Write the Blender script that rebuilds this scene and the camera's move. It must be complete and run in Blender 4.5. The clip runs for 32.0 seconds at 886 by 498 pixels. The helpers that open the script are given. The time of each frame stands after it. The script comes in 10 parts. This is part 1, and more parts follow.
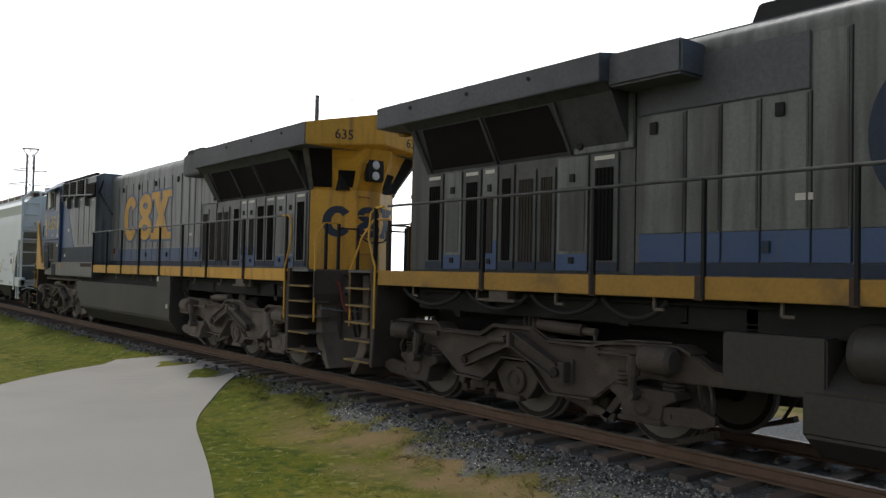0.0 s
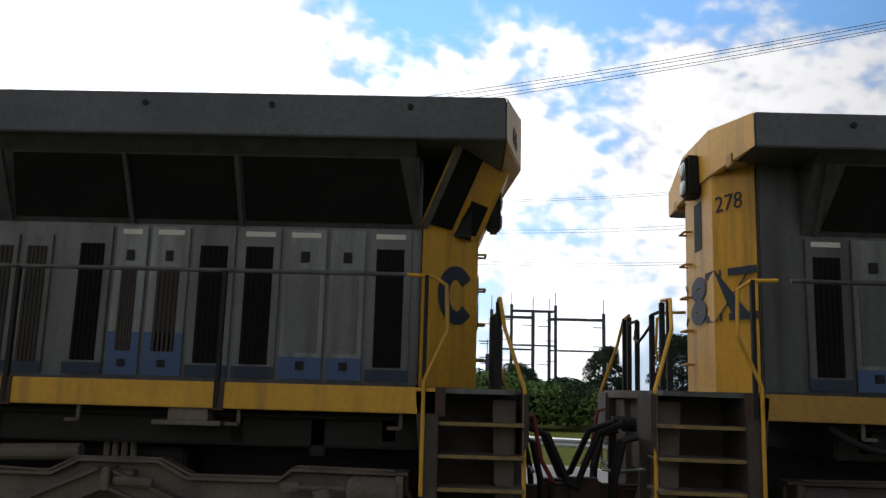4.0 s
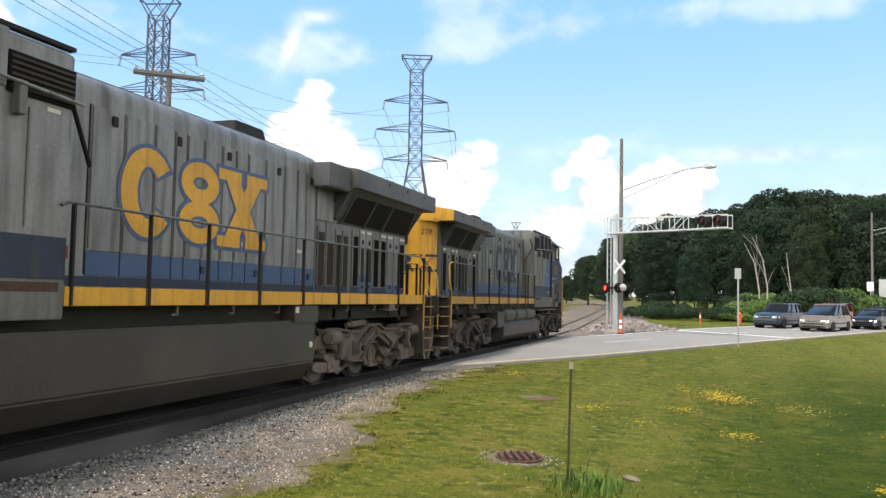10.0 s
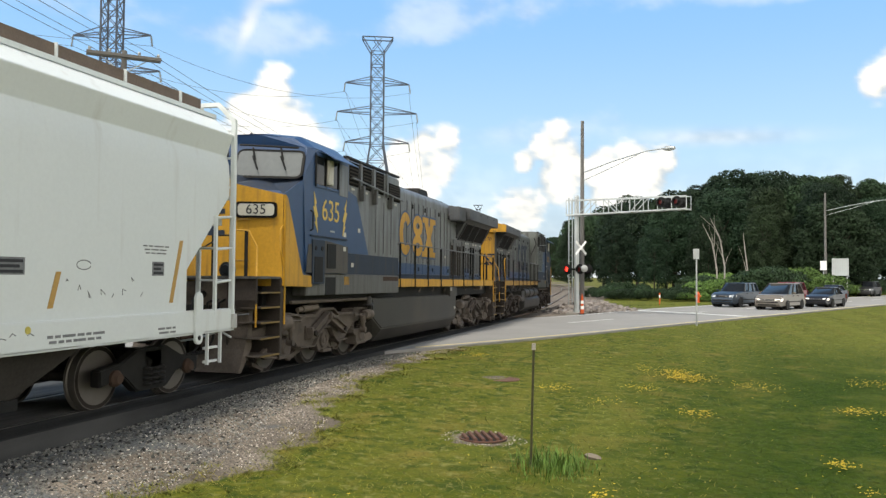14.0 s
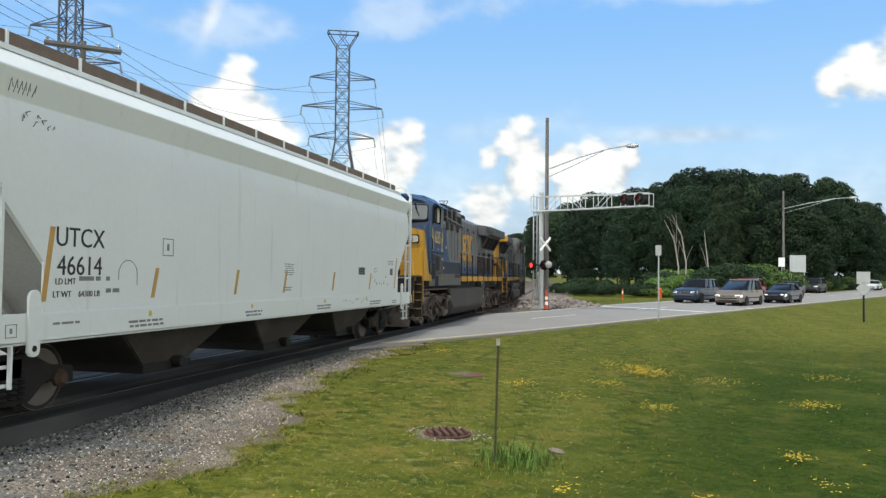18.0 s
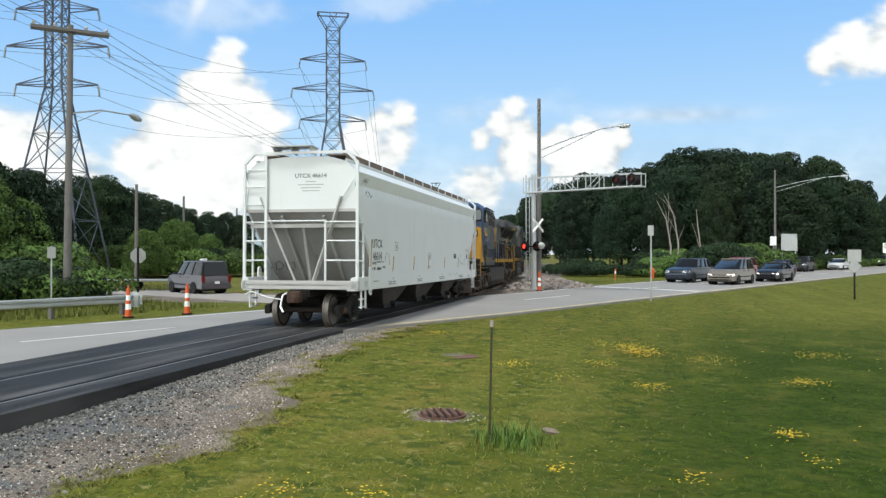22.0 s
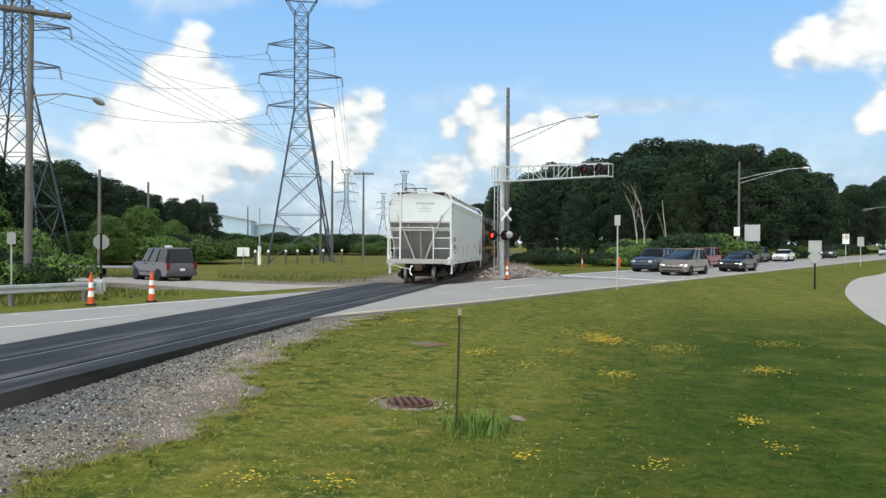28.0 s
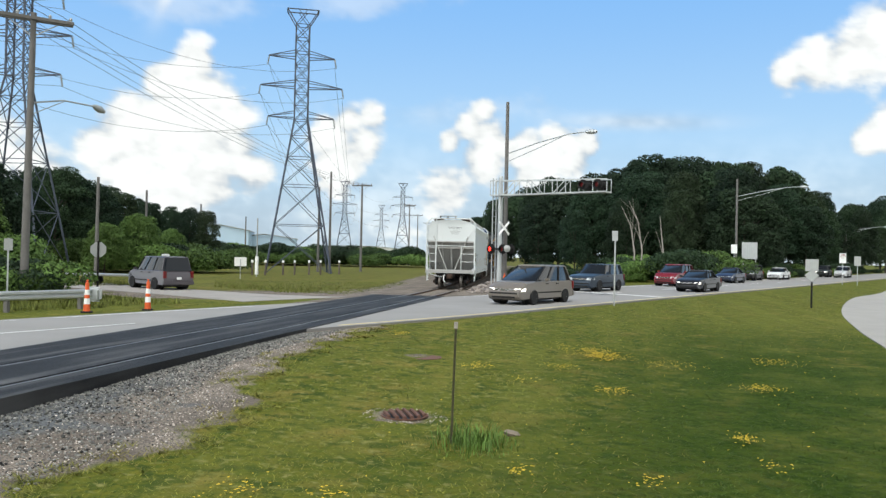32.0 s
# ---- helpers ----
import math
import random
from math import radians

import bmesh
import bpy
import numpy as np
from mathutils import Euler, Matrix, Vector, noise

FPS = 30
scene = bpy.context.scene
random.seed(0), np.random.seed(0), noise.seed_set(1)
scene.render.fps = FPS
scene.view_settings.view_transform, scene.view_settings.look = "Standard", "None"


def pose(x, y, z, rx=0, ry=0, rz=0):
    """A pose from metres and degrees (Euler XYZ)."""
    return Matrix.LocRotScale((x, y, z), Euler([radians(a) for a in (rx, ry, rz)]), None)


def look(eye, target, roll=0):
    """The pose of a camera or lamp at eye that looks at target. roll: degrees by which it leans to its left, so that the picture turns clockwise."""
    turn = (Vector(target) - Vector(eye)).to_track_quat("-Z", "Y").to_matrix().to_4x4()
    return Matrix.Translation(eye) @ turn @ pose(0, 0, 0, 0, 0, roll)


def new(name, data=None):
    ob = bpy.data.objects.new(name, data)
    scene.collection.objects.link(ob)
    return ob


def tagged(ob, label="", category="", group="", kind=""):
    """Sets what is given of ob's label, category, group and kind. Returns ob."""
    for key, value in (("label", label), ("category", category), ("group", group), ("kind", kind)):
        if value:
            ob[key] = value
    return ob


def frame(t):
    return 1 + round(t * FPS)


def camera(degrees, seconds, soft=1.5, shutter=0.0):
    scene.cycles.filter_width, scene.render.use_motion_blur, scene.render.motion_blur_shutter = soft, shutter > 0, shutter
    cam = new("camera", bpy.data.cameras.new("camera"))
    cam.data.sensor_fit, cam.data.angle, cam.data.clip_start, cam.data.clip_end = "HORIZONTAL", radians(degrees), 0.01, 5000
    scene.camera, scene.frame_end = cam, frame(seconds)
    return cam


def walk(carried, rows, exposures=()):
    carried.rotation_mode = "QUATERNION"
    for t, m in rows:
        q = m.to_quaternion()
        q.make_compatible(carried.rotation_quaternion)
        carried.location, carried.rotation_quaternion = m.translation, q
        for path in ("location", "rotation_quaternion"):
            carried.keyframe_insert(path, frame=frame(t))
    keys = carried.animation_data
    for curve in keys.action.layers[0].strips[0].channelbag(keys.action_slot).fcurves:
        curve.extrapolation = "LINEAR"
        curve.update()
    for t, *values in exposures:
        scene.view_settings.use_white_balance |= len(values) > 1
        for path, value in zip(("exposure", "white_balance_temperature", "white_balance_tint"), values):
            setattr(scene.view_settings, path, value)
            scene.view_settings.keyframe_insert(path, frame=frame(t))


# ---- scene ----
# ---- camera ----
cam = camera(57.8, 32.0, 1.4)
EYE = (0.0, 0.0, 2.0)
PATH = [
    (0, 140.99, 1.69, -1.20),
    (0.5, 139.99, 1.38, -1.09),
    (1, 138.29, 2.57, -0.78),
    (1.5, 135.49, 3.75, -0.76),
    (2, 131.79, 5.02, -0.63),
    (2.5, 126.10, 6.77, -0.39),
    (3, 118.19, 6.90, -0.84),
    (3.5, 105.29, 8.67, -1.79),
    (5.5, 59.01, 6.25, 0.20),
    (6, 54.47, 4.22, -0.89),
    (6.5, 50.35, 3.39, -2.58),
    (7, 44.73, 3.17, -2.35),
    (7.5, 38.58, 2.67, -0.77),
    (8, 32.14, 1.73, -1.13),
    (8.5, 26.93, 2.20, -0.65),
    (9, 22.34, 2.92, -1.29),
    (9.5, 19.55, 3.19, -1.29),
    (10, 18.22, 3.10, -1.02),
    (10.5, 17.60, 2.83, -1.19),
    (11, 17.49, 2.64, -0.96),
    (11.5, 17.15, 2.27, -0.87),
    (12, 16.70, 2.20, -0.58),
    (12.5, 16.53, 1.67, -1.03),
    (13, 16.20, 1.67, -0.80),
    (13.5, 15.96, 1.87, -0.55),
    (15.5, 14.34, 1.80, -0.69),
    (16, 14.51, 2.06, -0.74),
    (16.5, 15.34, 2.64, -0.91),
    (17, 14.22, 1.80, -1.03),
    (17.5, 13.13, 1.49, -0.70),
    (18, 13.09, 1.62, -0.56),
    (18.5, 13.53, 0.80, -0.56),
    (19, 13.50, 0.72, -0.43),
    (19.5, 13.18, 0.80, -0.24),
    (20, 13.45, 0.78, 0.08),
    (20.5, 13.03, 1.04, 0.04),
    (21, 13.28, 1.02, -0.07),
    (21.5, 13.12, 0.75, 0.01),
    (22, 12.59, 0.35, 0.03),
    (22.5, 12.77, 0.27, 0.07),
    (23, 13.02, 0.24, -0.08),
    (23.5, 12.82, 0.39, -0.14),
    (24, 12.22, 0.27, -0.36),
    (24.5, 11.85, 0.01, 0.03),
    (25, 11.20, 0.02, -0.36),
    (25.5, 11.46, -0.09, -0.59),
    (26, 11.01, -0.06, -0.69),
    (26.5, 10.76, -0.35, -0.32),
    (28.5, 10.28, -0.48, -0.37),
    (29, 10.42, -0.41, -0.32),
    (29.5, 10.34, -0.02, -0.55),
    (30, 10.31, -0.26, -0.60),
    (30.5, 10.32, -0.17, -0.64),
    (31, 10.47, 0.11, -0.80),
    (31.5, 10.56, 0.04, -1.08),
    (32, 10.15, 0.45, -1.23),
]
EXPOSURE = [(0.0, -0.52, 6500, 10), (1.1, -0.34, 6500, 10), (2.2, -0.70, 6450, 10), (3.5, -1.25, 6400, 10), (5.4, 0.7, 6500, 17), (6.5, 1.18, 6680, 16), (7.5, 1.28, 6720, 16), (9.0, 0.78, 6800, 13), (11.0, 0.36, 6950, 9), (13.0, 0.30, 7000, 8), (16.0, 0.14, 6700, 6), (19.0, 0.09, 6480, 6), (32.0, 0.04, 6440, 6)]
walk(cam, [(t, pose(*EYE, 90 + p, r, y)) for t, y, p, r in PATH], EXPOSURE)

# ---- sky and sun ----
SUN_AZ, SUN_EL = 163.0, 70.0
world = bpy.data.worlds.new("sky")
scene.world = world
world.use_nodes = True
wn = world.node_tree.nodes
sky = wn.new("ShaderNodeTexSky")
sky.sky_type = "NISHITA"
sky.sun_disc = False
sky.sun_elevation, sky.sun_rotation = radians(SUN_EL), radians(360 - SUN_AZ)
sky.dust_density, sky.ozone_density = 0.6, 2.0
wn["Background"].inputs["Strength"].default_value = 0.08
world.node_tree.links.new(sky.outputs[0], wn["Background"].inputs["Color"])
lamp = bpy.data.lights.new("sun", "SUN")
lamp.energy, lamp.angle, lamp.color = 3.0, radians(10), (1.0, 0.98, 0.95)
sun = new("sun", lamp)
a, e = radians(SUN_AZ), radians(SUN_EL)
to_sun = Vector((-math.sin(a) * math.cos(e), math.cos(a) * math.cos(e), math.sin(e)))
sun.matrix_world = look(to_sun * 50, (0, 0, 0))

# ---- materials ----
def pbr(name, color, rough=0.6, metal=0.0, vary=0.12, scale=6.0, fine=60.0, bump=0.0, bump_scale=40.0,
        stain=None, stain_amount=0.0, stain_scale=1.2, streak=False, island=0.0, random_tint=0.0, spec=None, drag=None):
    """A principled material: base colour broken up at two scales, optional stains in a second colour, fine relief."""
    m = bpy.data.materials.new(name)
    m.use_nodes = True
    nt = m.node_tree
    n, l = nt.nodes, nt.links
    b = n["Principled BSDF"]
    b.inputs["Roughness"].default_value, b.inputs["Metallic"].default_value = rough, metal
    b.inputs["Specular IOR Level"].default_value = spec if spec is not None else 0.25 if rough > 0.5 else 0.38
    tc = n.new("ShaderNodeTexCoord")
    src = tc.outputs["Object"]

    def noise_node(sc, detail=3.0, stretch=None):
        t = n.new("ShaderNodeTexNoise")
        t.inputs["Scale"].default_value, t.inputs["Detail"].default_value = sc, detail
        if stretch:
            mp = n.new("ShaderNodeMapping")
            mp.inputs["Scale"].default_value = stretch
            l.new(src, mp.inputs["Vector"])
            l.new(mp.outputs[0], t.inputs["Vector"])
        else:
            l.new(src, t.inputs["Vector"])
        return t.outputs["Fac"]

    def mixed(fac, c1, c2, kind="MIX"):
        x = n.new("ShaderNodeMix")
        x.data_type, x.blend_type = "RGBA", kind
        for sock, v in ((x.inputs[0], fac), (x.inputs[6], c1), (x.inputs[7], c2)):
            if isinstance(v, (int, float)):
                sock.default_value = v
            elif isinstance(v, tuple):
                sock.default_value = (*v[:3], 1)
            else:
                l.new(v, sock)
        return x.outputs[2]

    def ramp(fac, lo, hi):
        r = n.new("ShaderNodeMapRange")
        r.inputs[1].default_value, r.inputs[2].default_value = lo, hi
        l.new(fac, r.inputs[0])
        return r.outputs[0]

    dark = tuple(c * (1 - vary) for c in color)
    light = tuple(min(1.0, c * (1 + vary)) for c in color)
    col = mixed(ramp(noise_node(scale), 0.3, 0.7), dark, light)
    f = ramp(noise_node(fine, 2.0), 0.3, 0.7)
    col = mixed(0.5, col, mixed(f, dark, light))
    if stain:
        st = drag or ((6.0, 6.0, 0.5) if streak else None)
        fac = ramp(noise_node(stain_scale, 5.0, st), 0.72 - 0.4 * stain_amount, 0.95 - 0.3 * stain_amount)
        col = mixed(fac, col, stain)
    if island:
        g = n.new("ShaderNodeNewGeometry")
        v = n.new("ShaderNodeHueSaturation")
        mr = n.new("ShaderNodeMapRange")
        mr.inputs[3].default_value, mr.inputs[4].default_value = 1 - island, 1 + island
        l.new(g.outputs["Random Per Island"], mr.inputs[0])
        l.new(mr.outputs[0], v.inputs["Value"])
        l.new(col, v.inputs["Color"])
        col = v.outputs[0]
    if random_tint:
        o = n.new("ShaderNodeObjectInfo")
        v = n.new("ShaderNodeHueSaturation")
        mr = n.new("ShaderNodeMapRange")
        mr.inputs[3].default_value, mr.inputs[4].default_value = 1 - random_tint, 1 + random_tint
        l.new(o.outputs["Random"], mr.inputs[0])
        l.new(mr.outputs[0], v.inputs["Value"])
        l.new(col, v.inputs["Color"])
        col = v.outputs[0]
    l.new(col, b.inputs["Base Color"])
    if bump:
        bp = n.new("ShaderNodeBump")
        bp.inputs["Strength"].default_value, bp.inputs["Distance"].default_value = 0.6, bump
        l.new(noise_node(bump_scale, 4.0), bp.inputs["Height"])
        l.new(bp.outputs[0], b.inputs["Normal"])
    return m


def glow(name, color, strength):
    m = bpy.data.materials.new(name)
    m.use_nodes = True
    b = m.node_tree.nodes["Principled BSDF"]
    b.inputs["Base Color"].default_value = (*color, 1)
    b.inputs["Emission Color"].default_value = (*color, 1)
    b.inputs["Emission Strength"].default_value = strength
    return m


GRIME = (0.05, 0.044, 0.037)
M_GREY = pbr("weathered_grey_paint", (0.165, 0.170, 0.172), 0.42, 0, 0.22, 1.6, 25, 0.002, 30, GRIME, 0.72, 1.0, True, random_tint=0.10, spec=0.5)
M_GREYB = pbr("grimy_greenish_grey_paint", (0.112, 0.120, 0.110), 0.45, 0, 0.25, 1.4, 25, 0.002, 30, (0.035, 0.033, 0.03), 0.75, 0.9, True, random_tint=0.12, spec=0.45)
# flares and screen frames: darker than the hood paint beside them
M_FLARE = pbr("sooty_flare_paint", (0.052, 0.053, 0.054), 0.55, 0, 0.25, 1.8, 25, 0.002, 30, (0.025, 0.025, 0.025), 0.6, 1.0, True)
M_DGREY = pbr("dirty_dark_grey_paint", (0.098, 0.099, 0.098), 0.45, 0, 0.22, 1.8, 25, 0.002, 30, GRIME, 0.75, 1.1, True, random_tint=0.10, spec=0.5)
M_DGREYB = pbr("sooty_dark_grey_paint", (0.060, 0.063, 0.060), 0.5, 0, 0.25, 1.6, 25, 0.002, 30, (0.03, 0.028, 0.026), 0.75, 1.0, True, random_tint=0.12, spec=0.4)
M_ROOF = pbr("sooty_roof_paint", (0.080, 0.083, 0.090), 0.6, 0, 0.28, 1.3, 20, 0.003, 25, (0.04, 0.04, 0.042), 0.5, 0.9, spec=0.4)
M_BLUE = pbr("faded_blue_paint", (0.020, 0.055, 0.135), 0.42, 0, 0.14, 2.0, 25, 0.001, 30, (0.04, 0.05, 0.065), 0.35, 1.0, True, spec=0.5)
M_NAVY = pbr("dusty_navy_paint", (0.022, 0.032, 0.052), 0.6, 0, 0.15, 2.0, 25, 0.001, 30, (0.05, 0.045, 0.04), 0.45, 1.2, True)
M_YEL = pbr("worn_yellow_paint", (0.51, 0.268, 0.022), 0.5, 0, 0.16, 1.5, 20, 0.001, 30, (0.20, 0.115, 0.03), 0.55, 1.0, True)
M_YELD = pbr("grimy_yellow_paint", (0.30, 0.17, 0.035), 0.6, 0, 0.2, 2.0, 20, 0.001, 30, GRIME, 0.4, 1.5)
M_NOSE = pbr("scuffed_dull_yellow_edge", (0.20, 0.135, 0.05), 0.7, 0, 0.3, 6, 40, 0.002, 30, (0.07, 0.055, 0.04), 0.6, 4.0)
M_WELL = pbr("greasy_brown_steel", (0.052, 0.042, 0.036), 0.7, 0, 0.3, 3, 40, 0.003, 30, (0.09, 0.072, 0.06), 0.4, 2.0)
M_TRUCKB = pbr("oily_brown_black_steel", (0.055, 0.044, 0.037), 0.75, 0, 0.35, 3.0, 40, 0.004, 30, (0.11, 0.09, 0.075), 0.35, 2.2, random_tint=0.15)
M_TRUCK = pbr("brake_dust_on_steel", (0.118, 0.097, 0.081), 0.85, 0, 0.30, 3.0, 40, 0.004, 30, (0.035, 0.030, 0.026), 0.45, 2.2, random_tint=0.15)
M_TANK = pbr("dusty_tank_steel", (0.036, 0.033, 0.029), 0.55, 0, 0.25, 0.9, 20, 0.002, 20, (0.066, 0.053, 0.041), 0.42, 0.5, spec=0.35)
M_BLACK = pbr("greasy_black_steel", (0.012, 0.0115, 0.011), 0.7, 0, 0.3, 5.0, 40, 0.003, 30)
M_GRILLE = pbr("dark_radiator_screen", (0.011, 0.0095, 0.0095), 0.9, 0, 0.25, 3.0, 120, 0.004, 150, spec=0.1)
M_VENT = pbr("grimy_louvre", (0.042, 0.035, 0.029), 0.85, 0, 0.2, 3.0, 60, 0.002, 60)
M_STEEL = pbr("polished_wheel_tread", (0.15, 0.135, 0.12), 0.5, 0.5, 0.1, 6, 40)
M_WHEEL = pbr("rusty_wheel", (0.026, 0.021, 0.018), 0.9, 0.0, 0.25, 6.0, 40, 0.003, 30)
M_RAIL = pbr("brown_rail_steel", (0.13, 0.085, 0.06), 0.75, 0.2, 0.2, 6, 40, 0.002, 30)
M_RAILTOP = pbr("shiny_rail_head", (0.20, 0.19, 0.18), 0.5, 0.7, 0.1, 6, 40)
M_TIE = pbr("weathered_tie_wood", (0.105, 0.085, 0.07), 0.9, 0, 0.3, 3.0, 50, 0.01, 40, random_tint=0.3)
M_STRIP = pbr("fresh_black_asphalt", (0.020, 0.020, 0.020), 0.75, 0, 0.5, 1.5, 60, 0.008, 60, (0.095, 0.093, 0.09), 0.60, 1.0, spec=0.2, drag=(2.6, 0.16, 1.0))
M_ROAD = pbr("worn_grey_asphalt", (0.255, 0.245, 0.23), 0.9, 0, 0.10, 0.5, 80, 0.003, 90, (0.33, 0.315, 0.295), 0.45, 0.12, spec=0.1)
M_TRAIL = pbr("pale_trail_asphalt", (0.315, 0.298, 0.268), 0.9, 0, 0.09, 0.6, 90, 0.003, 100, (0.25, 0.24, 0.22), 0.35, 0.5, spec=0.12)
M_LINE = pbr("worn_white_road_paint", (0.62, 0.62, 0.58), 0.7, 0, 0.15, 5, 60, 0, 1, (0.3, 0.3, 0.28), 0.4, 4.0)
M_YLINE = pbr("worn_yellow_road_paint", (0.55, 0.44, 0.2), 0.7, 0, 0.15, 5, 60, 0, 1, (0.3, 0.28, 0.24), 0.45, 4.0)
M_STONE = pbr("grey_ballast_stone", (0.138, 0.134, 0.120), 0.9, 0, 0.3, 8, 60, 0.004, 60, island=0.95)
M_GRAVEL = pbr("pinkish_gravel_bits", (0.36, 0.315, 0.27), 0.9, 0, 0.2, 8, 60, 0.003, 60, island=0.9)
M_HOPPER = pbr("white_hopper_paint", (0.635, 0.668, 0.662), 0.45, 0, 0.035, 0.8, 20, 0.001, 20, (0.50, 0.50, 0.47), 0.30, 0.7, True)
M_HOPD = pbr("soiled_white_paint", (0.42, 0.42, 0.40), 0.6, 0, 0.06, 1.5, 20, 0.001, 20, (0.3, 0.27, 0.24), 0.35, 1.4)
M_GRATING = pbr("brown_roof_walk", (0.17, 0.13, 0.105), 0.8, 0.2, 0.2, 4, 60)
M_GALV = pbr("galvanised_steel", (0.42, 0.44, 0.44), 0.45, 0.5, 0.1, 3, 40, 0.001, 30)
M_GALVD = pbr("grey_pylon_steel", (0.075, 0.088, 0.115), 0.6, 0.1, 0.1, 2, 20)
M_WOODPOLE = pbr("grey_weathered_pole_wood", (0.150, 0.143, 0.135), 0.9, 0, 0.2, 3, 40, 0.006, 30, (0.11, 0.1, 0.09), 0.4, 1.0, True)
M_WIRE = pbr("dark_cable", (0.10, 0.10, 0.11), 0.6, 0.2, 0.05, 3, 20)
M_ORANGE = pbr("orange_plastic", (0.60, 0.095, 0.02), 0.5, 0, 0.1, 8, 40)
M_WHITE = pbr("reflective_white", (0.78, 0.78, 0.76), 0.45, 0, 0.06, 8, 40)
M_SIGNBACK = pbr("dull_aluminium_sheet", (0.36, 0.37, 0.36), 0.5, 0.4, 0.1, 4, 30)
M_RUST = pbr("rusty_cast_iron", (0.060, 0.038, 0.028), 0.9, 0, 0.25, 8, 60, 0.004, 50)
M_RUBBER = pbr("tyre_rubber", (0.018, 0.018, 0.018), 0.75, 0, 0.2, 10, 60)
M_BARK = pbr("grey_brown_bark", (0.055, 0.045, 0.036), 0.95, 0, 0.25, 3, 30, 0.02, 15)
M_DEADWOOD = pbr("bleached_dead_wood", (0.30, 0.27, 0.24), 0.9, 0, 0.15, 3, 30, 0.01, 20)
M_LEAF = [pbr("foliage_" + k, c, 0.8, 0, 0.30, 0.30, 2.0, island=0.30, random_tint=0.38) for k, c in
          (("deep_green", (0.012, 0.027, 0.012)), ("mid_green", (0.018, 0.036, 0.014)), ("bright_green", (0.068, 0.118, 0.026)), ("olive_green", (0.021, 0.036, 0.014)))]
M_GLASS = pbr("dark_window_glass", (0.012, 0.014, 0.016), 0.08, 0, 0.05, 2, 10, spec=0.28)
M_LENS = pbr("clear_lamp_lens", (0.50, 0.52, 0.52), 0.2, 0, 0.05, 10, 40)
M_RED = pbr("red_lens", (0.14, 0.006, 0.006), 0.3, 0, 0.05, 10, 40)
M_REDON = glow("lit_red_lamp", (1.0, 0.03, 0.02), 5.0)
M_HEADON = glow("lit_headlamp", (1.0, 0.94, 0.85), 1.1)
M_CHROME = pbr("chrome_trim", (0.6, 0.6, 0.6), 0.2, 1.0, 0.05, 10, 40)
M_INK = pbr("black_stencil_paint", (0.03, 0.03, 0.035), 0.6, 0, 0.1, 10, 40)
M_YELPALE = pbr("pale_yellow_lettering", (0.62, 0.44, 0.12), 0.55, 0, 0.12, 4, 30)
# windshield: the sky's pale reflection is put into the base colour
M_SHIELD = pbr("pale_windshield", (0.13, 0.14, 0.14), 0.3, 0, 0.1, 1.5, 10)
M_REDHOSE = pbr("faded_red_rubber", (0.16, 0.03, 0.025), 0.7, 0, 0.15, 8, 40)
# slope sheets: shade below the end plate mixed into this grey, plus brown dust
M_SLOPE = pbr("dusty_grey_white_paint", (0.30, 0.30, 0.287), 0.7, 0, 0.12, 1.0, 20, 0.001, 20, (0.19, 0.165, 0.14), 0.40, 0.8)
# bays and centre sill: far darker than the body, with lighter blotches
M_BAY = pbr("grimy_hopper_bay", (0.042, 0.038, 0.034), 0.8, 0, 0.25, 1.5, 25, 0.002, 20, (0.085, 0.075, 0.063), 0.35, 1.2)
M_STENCIL = pbr("faded_grey_stencil_paint", (0.17, 0.175, 0.18), 0.6, 0, 0.3, 12, 60)
M_SPOT = pbr("dull_yellow_paint_spot", (0.50, 0.42, 0.10), 0.6, 0, 0.15, 10, 40)
M_AMBER = pbr("amber_reflective_tape", (0.42, 0.25, 0.07), 0.5, 0, 0.14, 6, 40)
M_DUST = pbr("brown_dust_on_paint", (0.085, 0.077, 0.069), 0.7, 0, 0.2, 2.0, 30, 0.001, 30, (0.05, 0.055, 0.065), 0.5, 1.3, True)
M_CREAM = pbr("cream_label", (0.50, 0.48, 0.42), 0.6, 0, 0.1, 10, 40)

